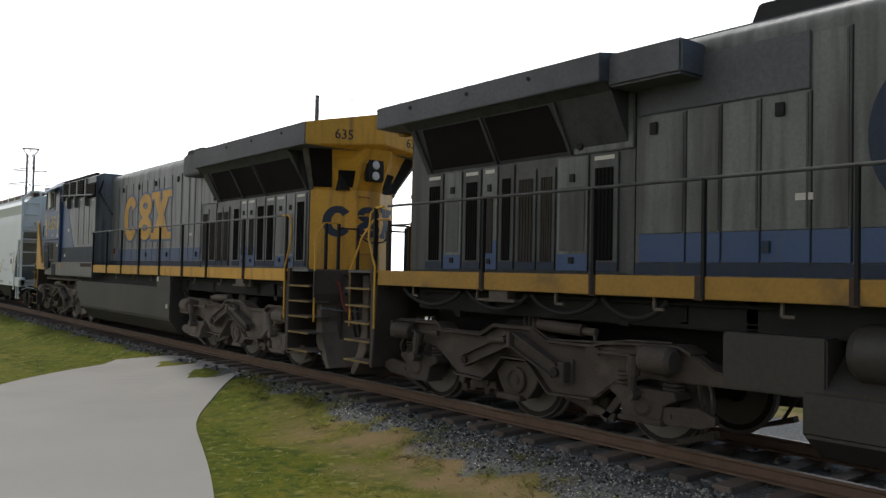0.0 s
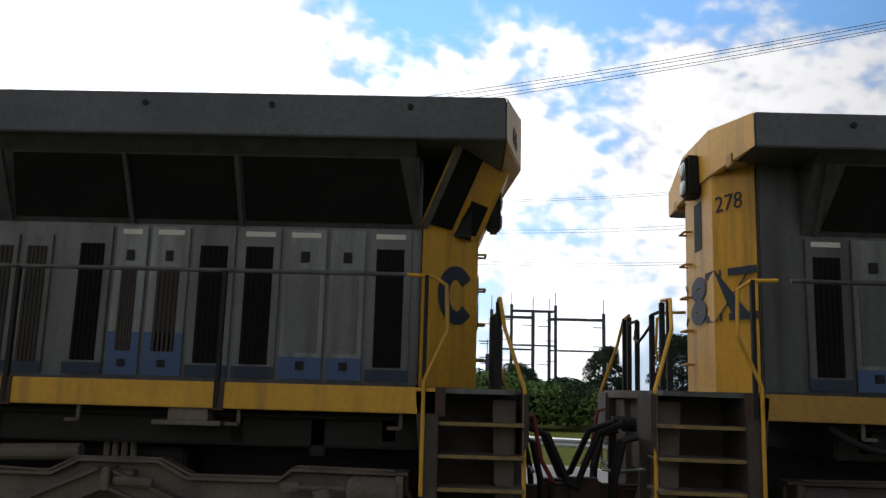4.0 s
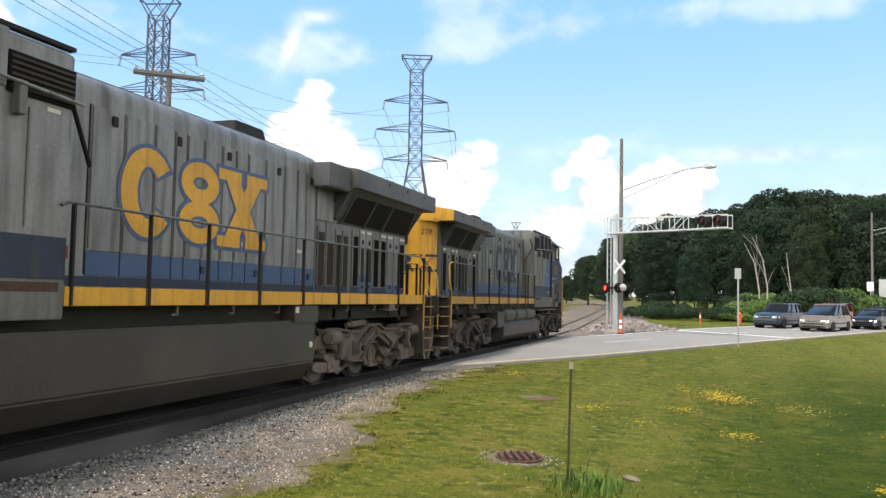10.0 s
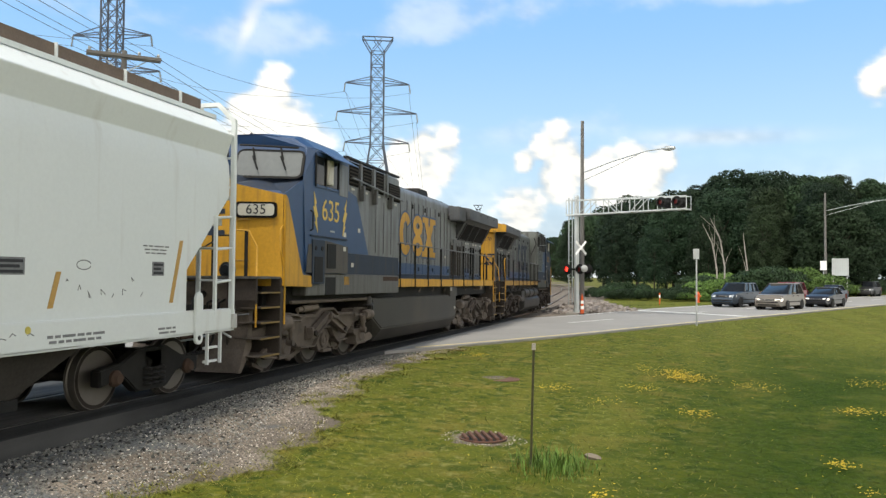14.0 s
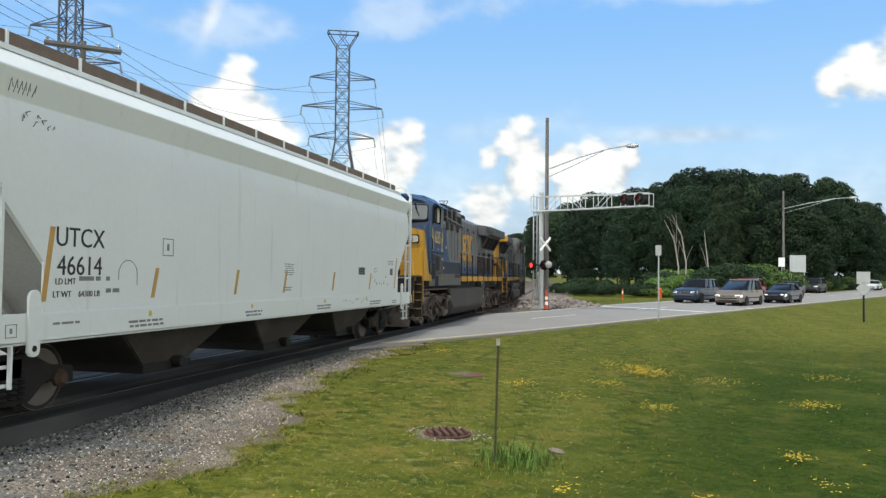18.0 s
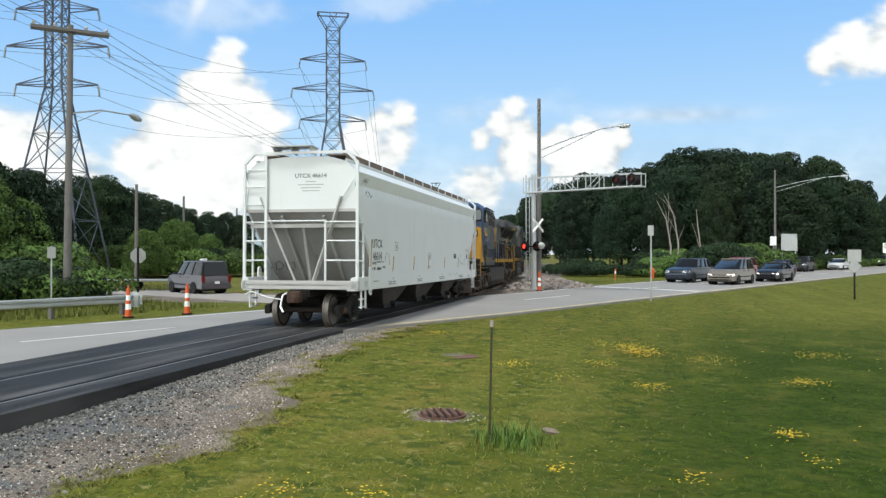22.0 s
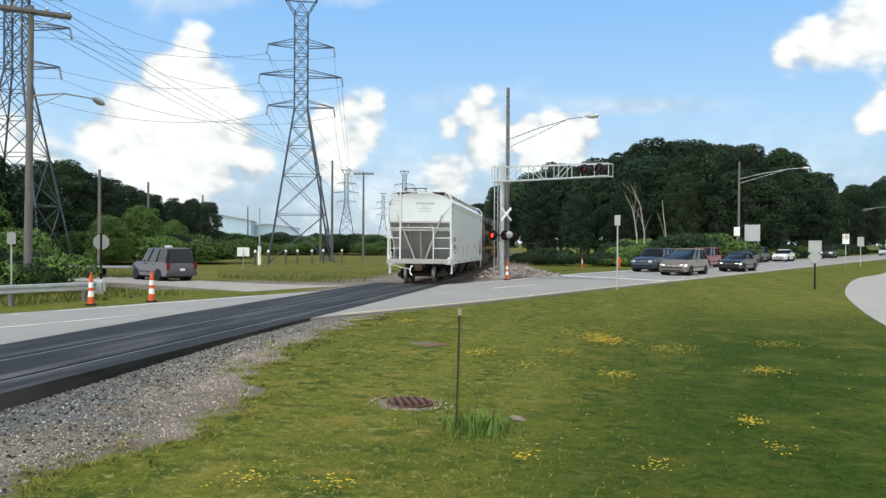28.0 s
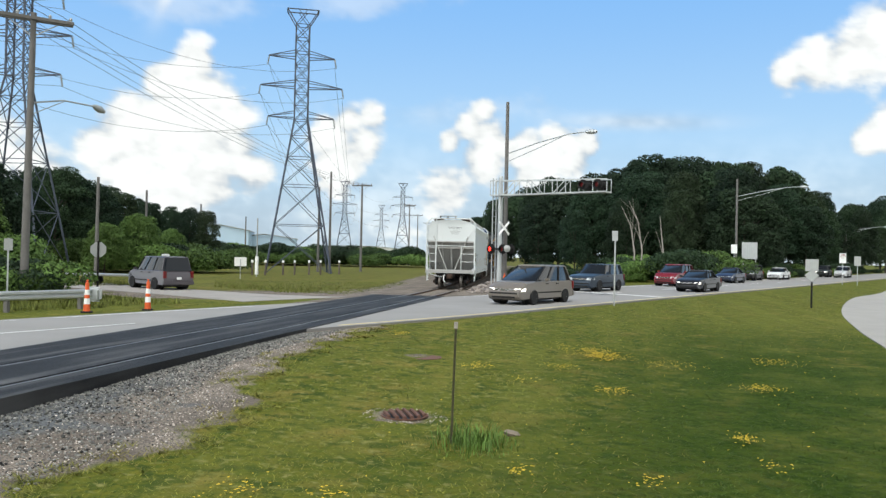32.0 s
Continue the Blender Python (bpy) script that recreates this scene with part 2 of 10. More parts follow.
# ---- mesh building ----
class Build:
    """Collects vertices and faces of one mesh."""

    def __init__(self):
        self.v, self.f = [], []

    def add(self, verts, faces):
        k = len(self.v)
        self.v += [tuple(p) for p in verts]
        self.f += [tuple(i + k for i in q) for q in faces]
        return self

    def box(self, x0, x1, y0, y1, z0, z1):
        return self.add([(x, y, z) for z in (z0, z1) for y in (y0, y1) for x in (x0, x1)],
                        [(0, 2, 3, 1), (4, 5, 7, 6), (0, 1, 5, 4), (2, 6, 7, 3), (0, 4, 6, 2), (1, 3, 7, 5)])

    def beam(self, a, b, w, h=None, up=(0, 0, 1)):
        """A square bar from a to b."""
        a, b = Vector(a), Vector(b)
        d = (b - a).normalized()
        s = d.cross(Vector(up))
        if s.length < 1e-3:
            s = d.cross(Vector((1, 0, 0)))
        s.normalize()
        t = s.cross(d)
        s, t = s * w / 2, t * (h or w) / 2
        p = [c + i * s + j * t for c in (a, b) for i, j in ((-1, -1), (1, -1), (1, 1), (-1, 1))]
        return self.add(p, [(3, 2, 1, 0), (4, 5, 6, 7), (0, 1, 5, 4), (1, 2, 6, 5), (2, 3, 7, 6), (3, 0, 4, 7)])

    def rod(self, pts, r, n=8, r_end=None, caps=True):
        """A round tube along the points."""
        pts = [Vector(p) for p in pts]
        rings, m = [], len(pts)
        ref = None
        for i, p in enumerate(pts):
            d = (pts[min(i + 1, m - 1)] - pts[max(i - 1, 0)]).normalized()
            s = d.cross(Vector((0, 0, 1))) if ref is None else ref - d * ref.dot(d)
            if s.length < 1e-3:
                s = d.cross(Vector((1, 0, 0)))
            s.normalize()
            ref = s
            t = d.cross(s)
            rr = r if r_end is None else r + (r_end - r) * i / (m - 1)
            rings.append([p + (s * math.cos(2 * math.pi * k / n) + t * math.sin(2 * math.pi * k / n)) * rr for k in range(n)])
        faces = [(i * n + k, i * n + (k + 1) % n, (i + 1) * n + (k + 1) % n, (i + 1) * n + k) for i in range(m - 1) for k in range(n)]
        if caps:
            faces += [tuple(range(n))[::-1], tuple((m - 1) * n + k for k in range(n))]
        return self.add([q for ring in rings for q in ring], faces)

    def cyl(self, c, axis, r, h, n=20, r2=None):
        """A cylinder or cone whose axis starts at c."""
        c, ax = Vector(c), Vector(axis).normalized()
        return self.rod([c, c + ax * h], r, n, r if r2 is None else r2)

    def prism(self, poly, y0, y1, axis="y"):
        """A polygon of (a, b) pairs drawn out along an axis: y gives x-z pairs, x gives y-z pairs, z gives x-y pairs."""
        put = {"y": lambda a, b, c: (a, c, b), "x": lambda a, b, c: (c, a, b), "z": lambda a, b, c: (a, b, c)}[axis]
        n = len(poly)
        v = [put(p, q, c) for c in (y0, y1) for p, q in poly]
        f = [tuple(range(n)), tuple(range(2 * n - 1, n - 1, -1))]
        f += [(i, n + i, n + (i + 1) % n, (i + 1) % n) for i in range(n)]
        return self.add(v, f)

    def loft(self, rings, closed=True, caps=True):
        n = len(rings[0])
        f = []
        for i in range(len(rings) - 1):
            for k in range(n if closed else n - 1):
                f.append((i * n + k, i * n + (k + 1) % n, (i + 1) * n + (k + 1) % n, (i + 1) * n + k))
        if caps:
            f += [tuple(range(n))[::-1], tuple((len(rings) - 1) * n + k for k in range(n))]
        return self.add([p for r in rings for p in r], f)

    def lathe(self, profile, c, axis, n=24):
        """(radius, height) pairs turned round an axis at c."""
        c, ax = Vector(c), Vector(axis).normalized()
        s = ax.cross(Vector((0, 0, 1)))
        if s.length < 1e-3:
            s = ax.cross(Vector((1, 0, 0)))
        s.normalize()
        t = ax.cross(s)
        return self.loft([[c + ax * h + (s * math.cos(2 * math.pi * k / n) + t * math.sin(2 * math.pi * k / n)) * max(r, 1e-4) for k in range(n)]
                          for r, h in profile])

    def mesh(self, name, material, bevel=0.0, smooth=False, fix=True):
        me = bpy.data.meshes.new(name)
        me.from_pydata(self.v, [], self.f)
        if bevel or fix:
            bm = bmesh.new()
            bm.from_mesh(me)
            bmesh.ops.recalc_face_normals(bm, faces=bm.faces)
            if bevel:
                ed = [e for e in bm.edges if len(e.link_faces) == 2 and e.calc_face_angle(0) > 0.6]
                bmesh.ops.bevel(bm, geom=ed, offset=bevel, segments=2, affect="EDGES", clamp_overlap=True)
            bm.to_mesh(me)
            bm.free()
        if smooth:
            me.shade_smooth()
            me.set_sharp_from_angle(angle=radians(35))
        for m in material if isinstance(material, (list, tuple)) else [material]:
            me.materials.append(m)
        return me


def empty(name, m=None):
    ob = new(name)
    ob.empty_display_size = 0.3
    if m is not None:
        ob.matrix_basis = m
    return ob


def part(name, b, material, parent, label="", bevel=0.0, smooth=False, fix=True):
    """One mesh object under a thing or a part."""
    ob = new(name, b.mesh(name, material, bevel, smooth, fix))
    ob.parent = parent
    if label:
        ob["label"] = label
    return ob


def again(ob, parent, m=None, flip=False):
    """Another part on the same mesh."""
    o = new(ob.name.split(".")[0], ob.data)
    o.parent = parent
    if m is not None:
        o.matrix_basis = m
    if "label" in ob:
        o["label"] = ob["label"]
    return o


def lettering(name, words, size, material, parent, m, depth=0.004, label=""):
    """Raised lettering in the built-in font, as a mesh."""
    cu = bpy.data.curves.new(name, "FONT")
    cu.body, cu.size, cu.extrude, cu.align_x, cu.align_y = words, size, depth, "CENTER", "CENTER"
    cu.resolution_u = 3
    tmp = bpy.data.objects.new(name, cu)
    me = bpy.data.meshes.new_from_object(tmp)
    bpy.data.objects.remove(tmp)
    bpy.data.curves.remove(cu)
    me.materials.clear()
    me.materials.append(material)
    ob = new(name, me)
    ob.parent = parent
    ob.matrix_basis = m
    if label:
        ob["label"] = label
    return ob


def raw_mesh(name, verts, faces, material):
    """A mesh straight from numpy arrays; all faces have the same number of corners."""
    me = bpy.data.meshes.new(name)
    k = faces.shape[1]
    me.vertices.add(len(verts))
    me.vertices.foreach_set("co", np.ascontiguousarray(verts, dtype=np.float32).ravel())
    me.loops.add(faces.size)
    me.loops.foreach_set("vertex_index", np.ascontiguousarray(faces, dtype=np.int32).ravel())
    me.polygons.add(len(faces))
    me.polygons.foreach_set("loop_start", np.arange(0, faces.size, k, dtype=np.int32))
    me.update(calc_edges=True)
    me.materials.append(material)
    return me

# ---- lie of the land ----
TRACK_X = -8.7
U, N = np.array((0.424, 0.906)), np.array((0.906, -0.424))  # along and across the road
NEAR, FAR, DASH = -15.3, -24.4, -19.85  # the road's edges and lane line, across
BEND = np.array([(-400, -8.7), (38, -8.7), (50, -8.95), (62, -9.75), (90, -12.0), (125, -15.0), (171, -20.8), (226, -30.5), (275, -41.5), (390, -70.0), (700, -170.0)])


def smooth(a, b, x):
    t = np.clip((np.asarray(x, float) - a) / (b - a), 0, 1)
    return t * t * (3 - 2 * t)


def track_x(y):
    y = np.asarray(y, float)
    w = np.linspace(-9, 9, 13)
    return np.mean([np.interp(y + d, BEND[:, 0], BEND[:, 1]) for d in w], axis=0)


def rail_z(y):
    return 0.07 - 0.37 * np.clip((np.asarray(y, float) - 6) / 52, 0, 1)


def road_z(x, y):
    o = np.abs(np.asarray(x) - track_x(y))
    return rail_z(y) * (1 - smooth(1.5, 9, o)) + np.where(np.asarray(x) > TRACK_X, -0.06, -0.18) * smooth(1.5, 9, o) - 0.015


def verge(y):
    """The x at which the gravel beside the track ends and the grass begins."""
    y = np.asarray(y, float)
    wob = 0.16 * np.sin(y * 2.3 + 0.7) + 0.11 * np.sin(y * 5.1) + 0.07 * np.sin(y * 11.3 + 2.0)
    return wob * smooth(30, 26, y) + np.interp(y, (-60, -15, -7, 3, 7.5, 9.0, 10.3, 11.6, 12.6, 16, 18.5, 25.5, 28, 400), (-7.0, -7.1, -6.4, -5.6, -5.15, -4.8, -4.65, -5.1, -5.55, -5.9, -6.0, -5.65, -4.0, -4.0))


def land(x, y):
    """Height of the ground sheet."""
    x, y = np.asarray(x, float), np.asarray(y, float)
    across = x * N[0] + y * N[1]
    d = np.where(across > NEAR, across - NEAR, np.where(across < FAR, FAR - across, 0.0))
    base = np.where(x > TRACK_X, -0.42, -0.35) + 0.10 * np.sin(x * 0.13 + 1.0) * np.cos(y * 0.11) * smooth(10, 40, np.hypot(x, y))
    base = base * smooth(0, 11, d) + (road_z(x, y) - 0.06) * (1 - smooth(0, 11, d))
    off = np.abs(x - track_x(y))
    bed = rail_z(y) - 0.235 + 0.14 * smooth(7, 18, y)
    bank = bed + (base - bed) * smooth(1.5, 2.9, off)
    z = np.where(off < 2.9, bank, base)
    z = np.where(d <= 0, np.minimum(z, road_z(x, y) - 0.08), z)
    return z


def ground_material():
    m = bpy.data.materials.new("grass_and_gravel")
    m.use_nodes = True
    nt = m.node_tree
    n, l = nt.nodes, nt.links
    b = n["Principled BSDF"]
    b.inputs["Roughness"].default_value = 0.95
    b.inputs["Specular IOR Level"].default_value = 0.05
    pos = n.new("ShaderNodeTexCoord").outputs["Object"]

    def nz(sc, detail=4.0):
        t = n.new("ShaderNodeTexNoise")
        t.inputs["Scale"].default_value, t.inputs["Detail"].default_value = sc, detail
        l.new(pos, t.inputs["Vector"])
        return t.outputs["Fac"]

    def rng(f, lo, hi):
        r = n.new("ShaderNodeMapRange")
        r.inputs[1].default_value, r.inputs[2].default_value = lo, hi
        l.new(f, r.inputs[0])
        return r.outputs[0]

    def mix(f, c1, c2):
        x = n.new("ShaderNodeMix")
        x.data_type = "RGBA"
        for s, v in ((x.inputs[0], f), (x.inputs[6], c1), (x.inputs[7], c2)):
            if isinstance(v, tuple):
                s.default_value = (*v, 1)
            elif isinstance(v, float):
                s.default_value = v
            else:
                l.new(v, s)
        return x.outputs[2]

    grass = mix(rng(nz(0.35), 0.35, 0.65), (0.090, 0.095, 0.011), (0.138, 0.130, 0.018))
    grass = mix(rng(nz(9.0), 0.3, 0.7), grass, (0.066, 0.088, 0.014))
    grass = mix(rng(nz(1.1), 0.52, 0.74), grass, (0.185, 0.140, 0.036))
    grass = mix(rng(nz(3.2), 0.51, 0.63), grass, (0.040, 0.060, 0.011))
    grass = mix(rng(nz(13.0), 0.56, 0.68), grass, (0.036, 0.056, 0.010))
    grass = mix(rng(nz(6.5), 0.58, 0.70), grass, (0.195, 0.185, 0.060))
    mp = n.new("ShaderNodeMapping")
    mp.inputs["Rotation"].default_value, mp.inputs["Scale"].default_value = (0, 0, radians(22)), (0.9, 0.06, 1.0)
    l.new(pos, mp.inputs["Vector"])
    tn = n.new("ShaderNodeTexNoise")
    tn.inputs["Scale"].default_value, tn.inputs["Detail"].default_value = 1.0, 2.0
    l.new(mp.outputs[0], tn.inputs["Vector"])
    grass = mix(rng(tn.outputs["Fac"], 0.42, 0.95), grass, (0.128, 0.134, 0.025))
    dirt = mix(rng(nz(0.9), 0.40, 0.66), (0.165, 0.137, 0.110), (0.31, 0.262, 0.212))
    dirt = mix(rng(nz(38.0, 2.0), 0.4, 0.6), dirt, (0.10, 0.085, 0.07))
    sty = n.new("ShaderNodeAttribute")
    sty.attribute_name = "stony"
    dirt = mix(rng(sty.outputs["Fac"], 0.3, 0.7), dirt, mix(rng(nz(26.0, 2.0), 0.35, 0.65), (0.07, 0.073, 0.073), (0.15, 0.153, 0.15)))
    dry = n.new("ShaderNodeAttribute")
    dry.attribute_name = "dry"
    dm = n.new("ShaderNodeMath")
    dm.operation = "MULTIPLY"
    l.new(dry.outputs["Fac"], dm.inputs[0])
    l.new(rng(nz(1.7), 0.3, 0.6), dm.inputs[1])
    grass = mix(dm.outputs[0], grass, (0.19, 0.135, 0.07))
    # grass colour shifts to a darker green where this attribute is high
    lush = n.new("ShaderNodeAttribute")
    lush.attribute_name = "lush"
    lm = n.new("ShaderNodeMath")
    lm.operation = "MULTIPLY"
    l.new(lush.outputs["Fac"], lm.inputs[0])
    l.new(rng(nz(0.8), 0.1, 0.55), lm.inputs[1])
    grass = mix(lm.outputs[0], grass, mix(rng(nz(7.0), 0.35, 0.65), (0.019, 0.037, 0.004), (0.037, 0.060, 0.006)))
    at = n.new("ShaderNodeAttribute")
    at.attribute_name = "bare"
    e = n.new("ShaderNodeMath")
    e.operation = "ADD"
    l.new(at.outputs["Fac"], e.inputs[0])
    sub = n.new("ShaderNodeMath")
    sub.operation = "MULTIPLY_ADD"
    sub.inputs[1].default_value, sub.inputs[2].default_value = 0.9, -0.45
    l.new(nz(2.2), sub.inputs[0])
    l.new(sub.outputs[0], e.inputs[1])
    l.new(mix(rng(e.outputs[0], 0.42, 0.58), grass, dirt), b.inputs["Base Color"])
    bp = n.new("ShaderNodeBump")
    bp.inputs["Strength"].default_value, bp.inputs["Distance"].default_value = 0.5, 0.03
    l.new(nz(22.0), bp.inputs["Height"])
    l.new(bp.outputs[0], b.inputs["Normal"])
    return m


def strip_mesh(centre, width, zf, thick, name, mat, crown=0.0):
    """A paved strip along a centre line, with real edges."""
    c = np.asarray(centre, float)
    rings = []
    for i, p in enumerate(c):
        d = c[min(i + 1, len(c) - 1)] - c[max(i - 1, 0)]
        d /= np.hypot(*d)
        nrm = np.array((d[1], -d[0]))
        w = width[i] if hasattr(width, "__len__") else width
        ring = []
        for k in (-0.5, -0.17, 0.17, 0.5):
            q = p + nrm * w * k
            ring.append((q[0], q[1], float(zf(q[0], q[1])) + crown * (1 - abs(k) * 2)))
        for k in (0.5, -0.5):
            q = p + nrm * w * k
            ring.append((q[0], q[1], float(zf(q[0], q[1])) - thick))
        rings.append(ring)
    return Build().loft(rings).mesh(name, mat)


def axis_lines(lo, a, b, hi, step):
    fine = np.arange(a, b + step / 2, step)
    left = a - np.geomspace(step, a - lo, 26)
    right = b + np.geomspace(step, hi - b, 26)
    return np.concatenate([left[::-1], fine, right])


def dark_green_share(x, y):
    """Share of dark green in the lawn's colour, else yellowish: grows away from the track, towards the trail."""
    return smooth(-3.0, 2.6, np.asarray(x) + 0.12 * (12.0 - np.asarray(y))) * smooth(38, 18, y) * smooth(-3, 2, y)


def make_ground():
    xs, ys = axis_lines(-3000, -16, 22, 3000, 0.4), axis_lines(-3000, -34, 62, 3000, 0.4)
    X, Y = np.meshgrid(xs, ys)
    Z = land(X, Y)
    verts = np.stack([X.ravel(), Y.ravel(), Z.ravel()], 1)
    nx, ny = len(xs), len(ys)
    i = (np.arange(ny - 1)[:, None] * nx + np.arange(nx - 1)[None, :]).ravel()
    me = raw_mesh("ground", verts, np.stack([i, i + 1, i + nx + 1, i + nx], 1), ground_material())
    x, y = verts[:, 0], verts[:, 1]
    vx = verge(y)
    bare = 1 - smooth(-0.55, 0.55, x - vx)
    bare = np.where(x < track_x(y) - 3.6, 1 - smooth(3.2, 4.6, track_x(y) - x), bare)
    bare = np.where((y > 28) & (x > TRACK_X), 1 - smooth(4.0, 6.5, np.abs(x - track_x(y))), bare)
    bare = np.where((y > 40) & (x < TRACK_X + 2), 1 - smooth(4.5, 7.0, np.abs(x - track_x(y))), bare)
    spots = ((-2.6, 11.5, 0.55, 0.8), (-3.6, 17.4, 0.5, 0.7), (-3.9, 52.0, 3.4, 1.0), (-19.5, 38.0, 4.5, 0.95), (-24.5, 41.5, 3.5, 0.95), (-14.5, 41.0, 4.5, 0.95), (-14.0, 46.5, 3.2, 0.9), (-13.6, 52.0, 2.6, 0.85), (-18.5, 43.0, 3.5, 0.9), (-22.5, 38.0, 3.0, 0.9), (-30, 44, 4, .95), (-16.4, 36.6, 2.6, 1.0), (-15.0, 39.6, 2.8, 1.0), (-17.8, 39.6, 3.2, 1.0), (-13.4, 43.6, 2.8, 0.95))
    for px, py, r, s in spots:
        bare = np.maximum(bare, s * (1 - smooth(0.5 * r, 1.2 * r, np.hypot(x - px, y - py))))
    at = me.attributes.new("bare", "FLOAT", "POINT")
    at.data.foreach_set("value", np.ascontiguousarray(bare, dtype=np.float32))
    rs = np.random.RandomState(2)
    stony = (1 - smooth(1.7, 3.1, x - track_x(y) + 0.5 * smooth(9, 16, y) - 0.4 * smooth(-2, -6, y) + 0.4 * rs.randn(len(x)))) * (1 - 0.8 * smooth(10, 17, y)) * (1 - smooth(36, 42, y))
    at = me.attributes.new("stony", "FLOAT", "POINT")
    at.data.foreach_set("value", np.ascontiguousarray(stony, dtype=np.float32))
    dry = (1 - smooth(0.5, 1.6, x - vx)) * smooth(1.0, -3.0, y) * smooth(-14, -9, y)
    dry = np.maximum(dry, 0.22 * smooth(-11, -15, x) * smooth(38, 46, y))
    at = me.attributes.new("dry", "FLOAT", "POINT")
    at.data.foreach_set("value", np.ascontiguousarray(dry, dtype=np.float32))
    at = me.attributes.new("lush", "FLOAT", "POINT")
    at.data.foreach_set("value", np.ascontiguousarray(dark_green_share(x, y), dtype=np.float32))
    me.shade_smooth()
    tagged(new("ground", me), "mown grass lawn with bare gravel verges beside the track", "ground", kind="structure")


make_ground()


def P(o, v):
    """A point of the plan from its place across and along the road."""
    return N * o + U * v


# the road, its lines, the trail
V = np.arange(-160, 420, 2.0)
tagged(new("road", strip_mesh([P((NEAR + FAR) / 2, v) for v in V], NEAR - FAR, road_z, 0.3, "road", M_ROAD)),
       "worn grey asphalt road crossing the railway at a slant", "road", kind="structure")
above = lambda x, y: road_z(x, y) + 0.004


def road_line(name, o, v0, v1, w, mat, label):
    vs = np.linspace(v0, v1, max(2, int(abs(v1 - v0) / 2)))
    tagged(new(name, strip_mesh([P(o, v) for v in vs], w, above, 0.003, name, mat)), label, "road marking", kind="structure")


road_line("edge_line", FAR + 0.45, -60, 21.2, 0.13, M_LINE, "worn white edge line on the asphalt")
road_line("edge_line", FAR + 0.45, 36, 150, 0.13, M_LINE, "worn white edge line on the asphalt")
road_line("edge_line", NEAR - 0.3, 17.0, 150, 0.14, M_YLINE, "worn yellowish edge line on the asphalt")
road_line("edge_line", NEAR - 0.3, -60, 4.5, 0.14, M_YLINE, "worn yellowish edge line on the asphalt")
for k in range(-4, 9):
    if k != 1:
        road_line("lane_dash", DASH, 9.1 + 11.45 * k, 13.3 + 11.45 * k, 0.13, M_LINE, "white lane dash on the asphalt")
tagged(new("stop_line", strip_mesh([P(o, 43.6 - 0.35 * (o + 15.6)) for o in (-23.7, -21, -18, -15.8)], 0.5, above, 0.003, "stop_line", M_LINE)),
       "white stop line before the crossing", "road marking", kind="structure")
TRAIL = [(60, 150), (31, 84), (24.5, 69), (19.4, 58.4), (14.2, 43.2), (11.6, 32.4), (9.7, 23), (7.2, 13), (4.4, 5.0), (2.2, 0.0), (0.2, -4.2), (-1.2, -7.0), (-2.2, -9.4), (-3.5, -13.2), (-4.6, -15.8), (-6.1, -17.6), (-7.6, -18.7)]


def spline(pts, n=6):
    p = [Vector((*q, 0)) for q in pts]
    out = []
    for i in range(len(p) - 1):
        a, b, c, d = p[max(i - 1, 0)], p[i], p[i + 1], p[min(i + 2, len(p) - 1)]
        for k in range(n):
            t = k / n
            q = 0.5 * (2 * b + (c - a) * t + (2 * a - 5 * b + 4 * c - d) * t * t + (3 * b - a - 3 * c + d) * t ** 3)
            out.append((q.x, q.y))
    return out + [tuple(p[-1][:2])]


over = lambda x, y: land(x, y) + 0.025
tr = spline(TRAIL)
tagged(new("trail", strip_mesh(tr, [3.0 + 0.4 * float(smooth(-3, -8, y)) + 1.2 * float(smooth(-12, -17, y)) for x, y in tr], over, 0.15, "trail", M_TRAIL)),
       "pale asphalt foot and cycle trail across the lawn", "path", kind="structure")
tr = spline([(-10.3, -20.6), (-14, -23.4), (-22, -28.5), (-40, -37)])
tagged(new("trail", strip_mesh(tr, 3.2, over, 0.15, "trail", M_TRAIL)), "pale asphalt trail beyond the railway", "path", kind="structure")
tr = spline([(-13.5, 36.5), (-18, 38.5), (-24, 42.0), (-34, 47), (-60, 60), (-110, 80)])
tagged(new("side_drive", strip_mesh(tr, [7, 6.6, 6.2, 6, 5.6, 5.4] + [5] * (len(tr) - 6), over, 0.15, "side_drive", pbr("dusty_gravel_drive", (0.30, 0.275, 0.245), 0.95, 0, 0.12, 0.8, 60, 0.006, 60, (0.2, 0.18, 0.16), 0.4, 0.6))),
       "dusty gravel drive joining the road", "driveway", kind="structure")


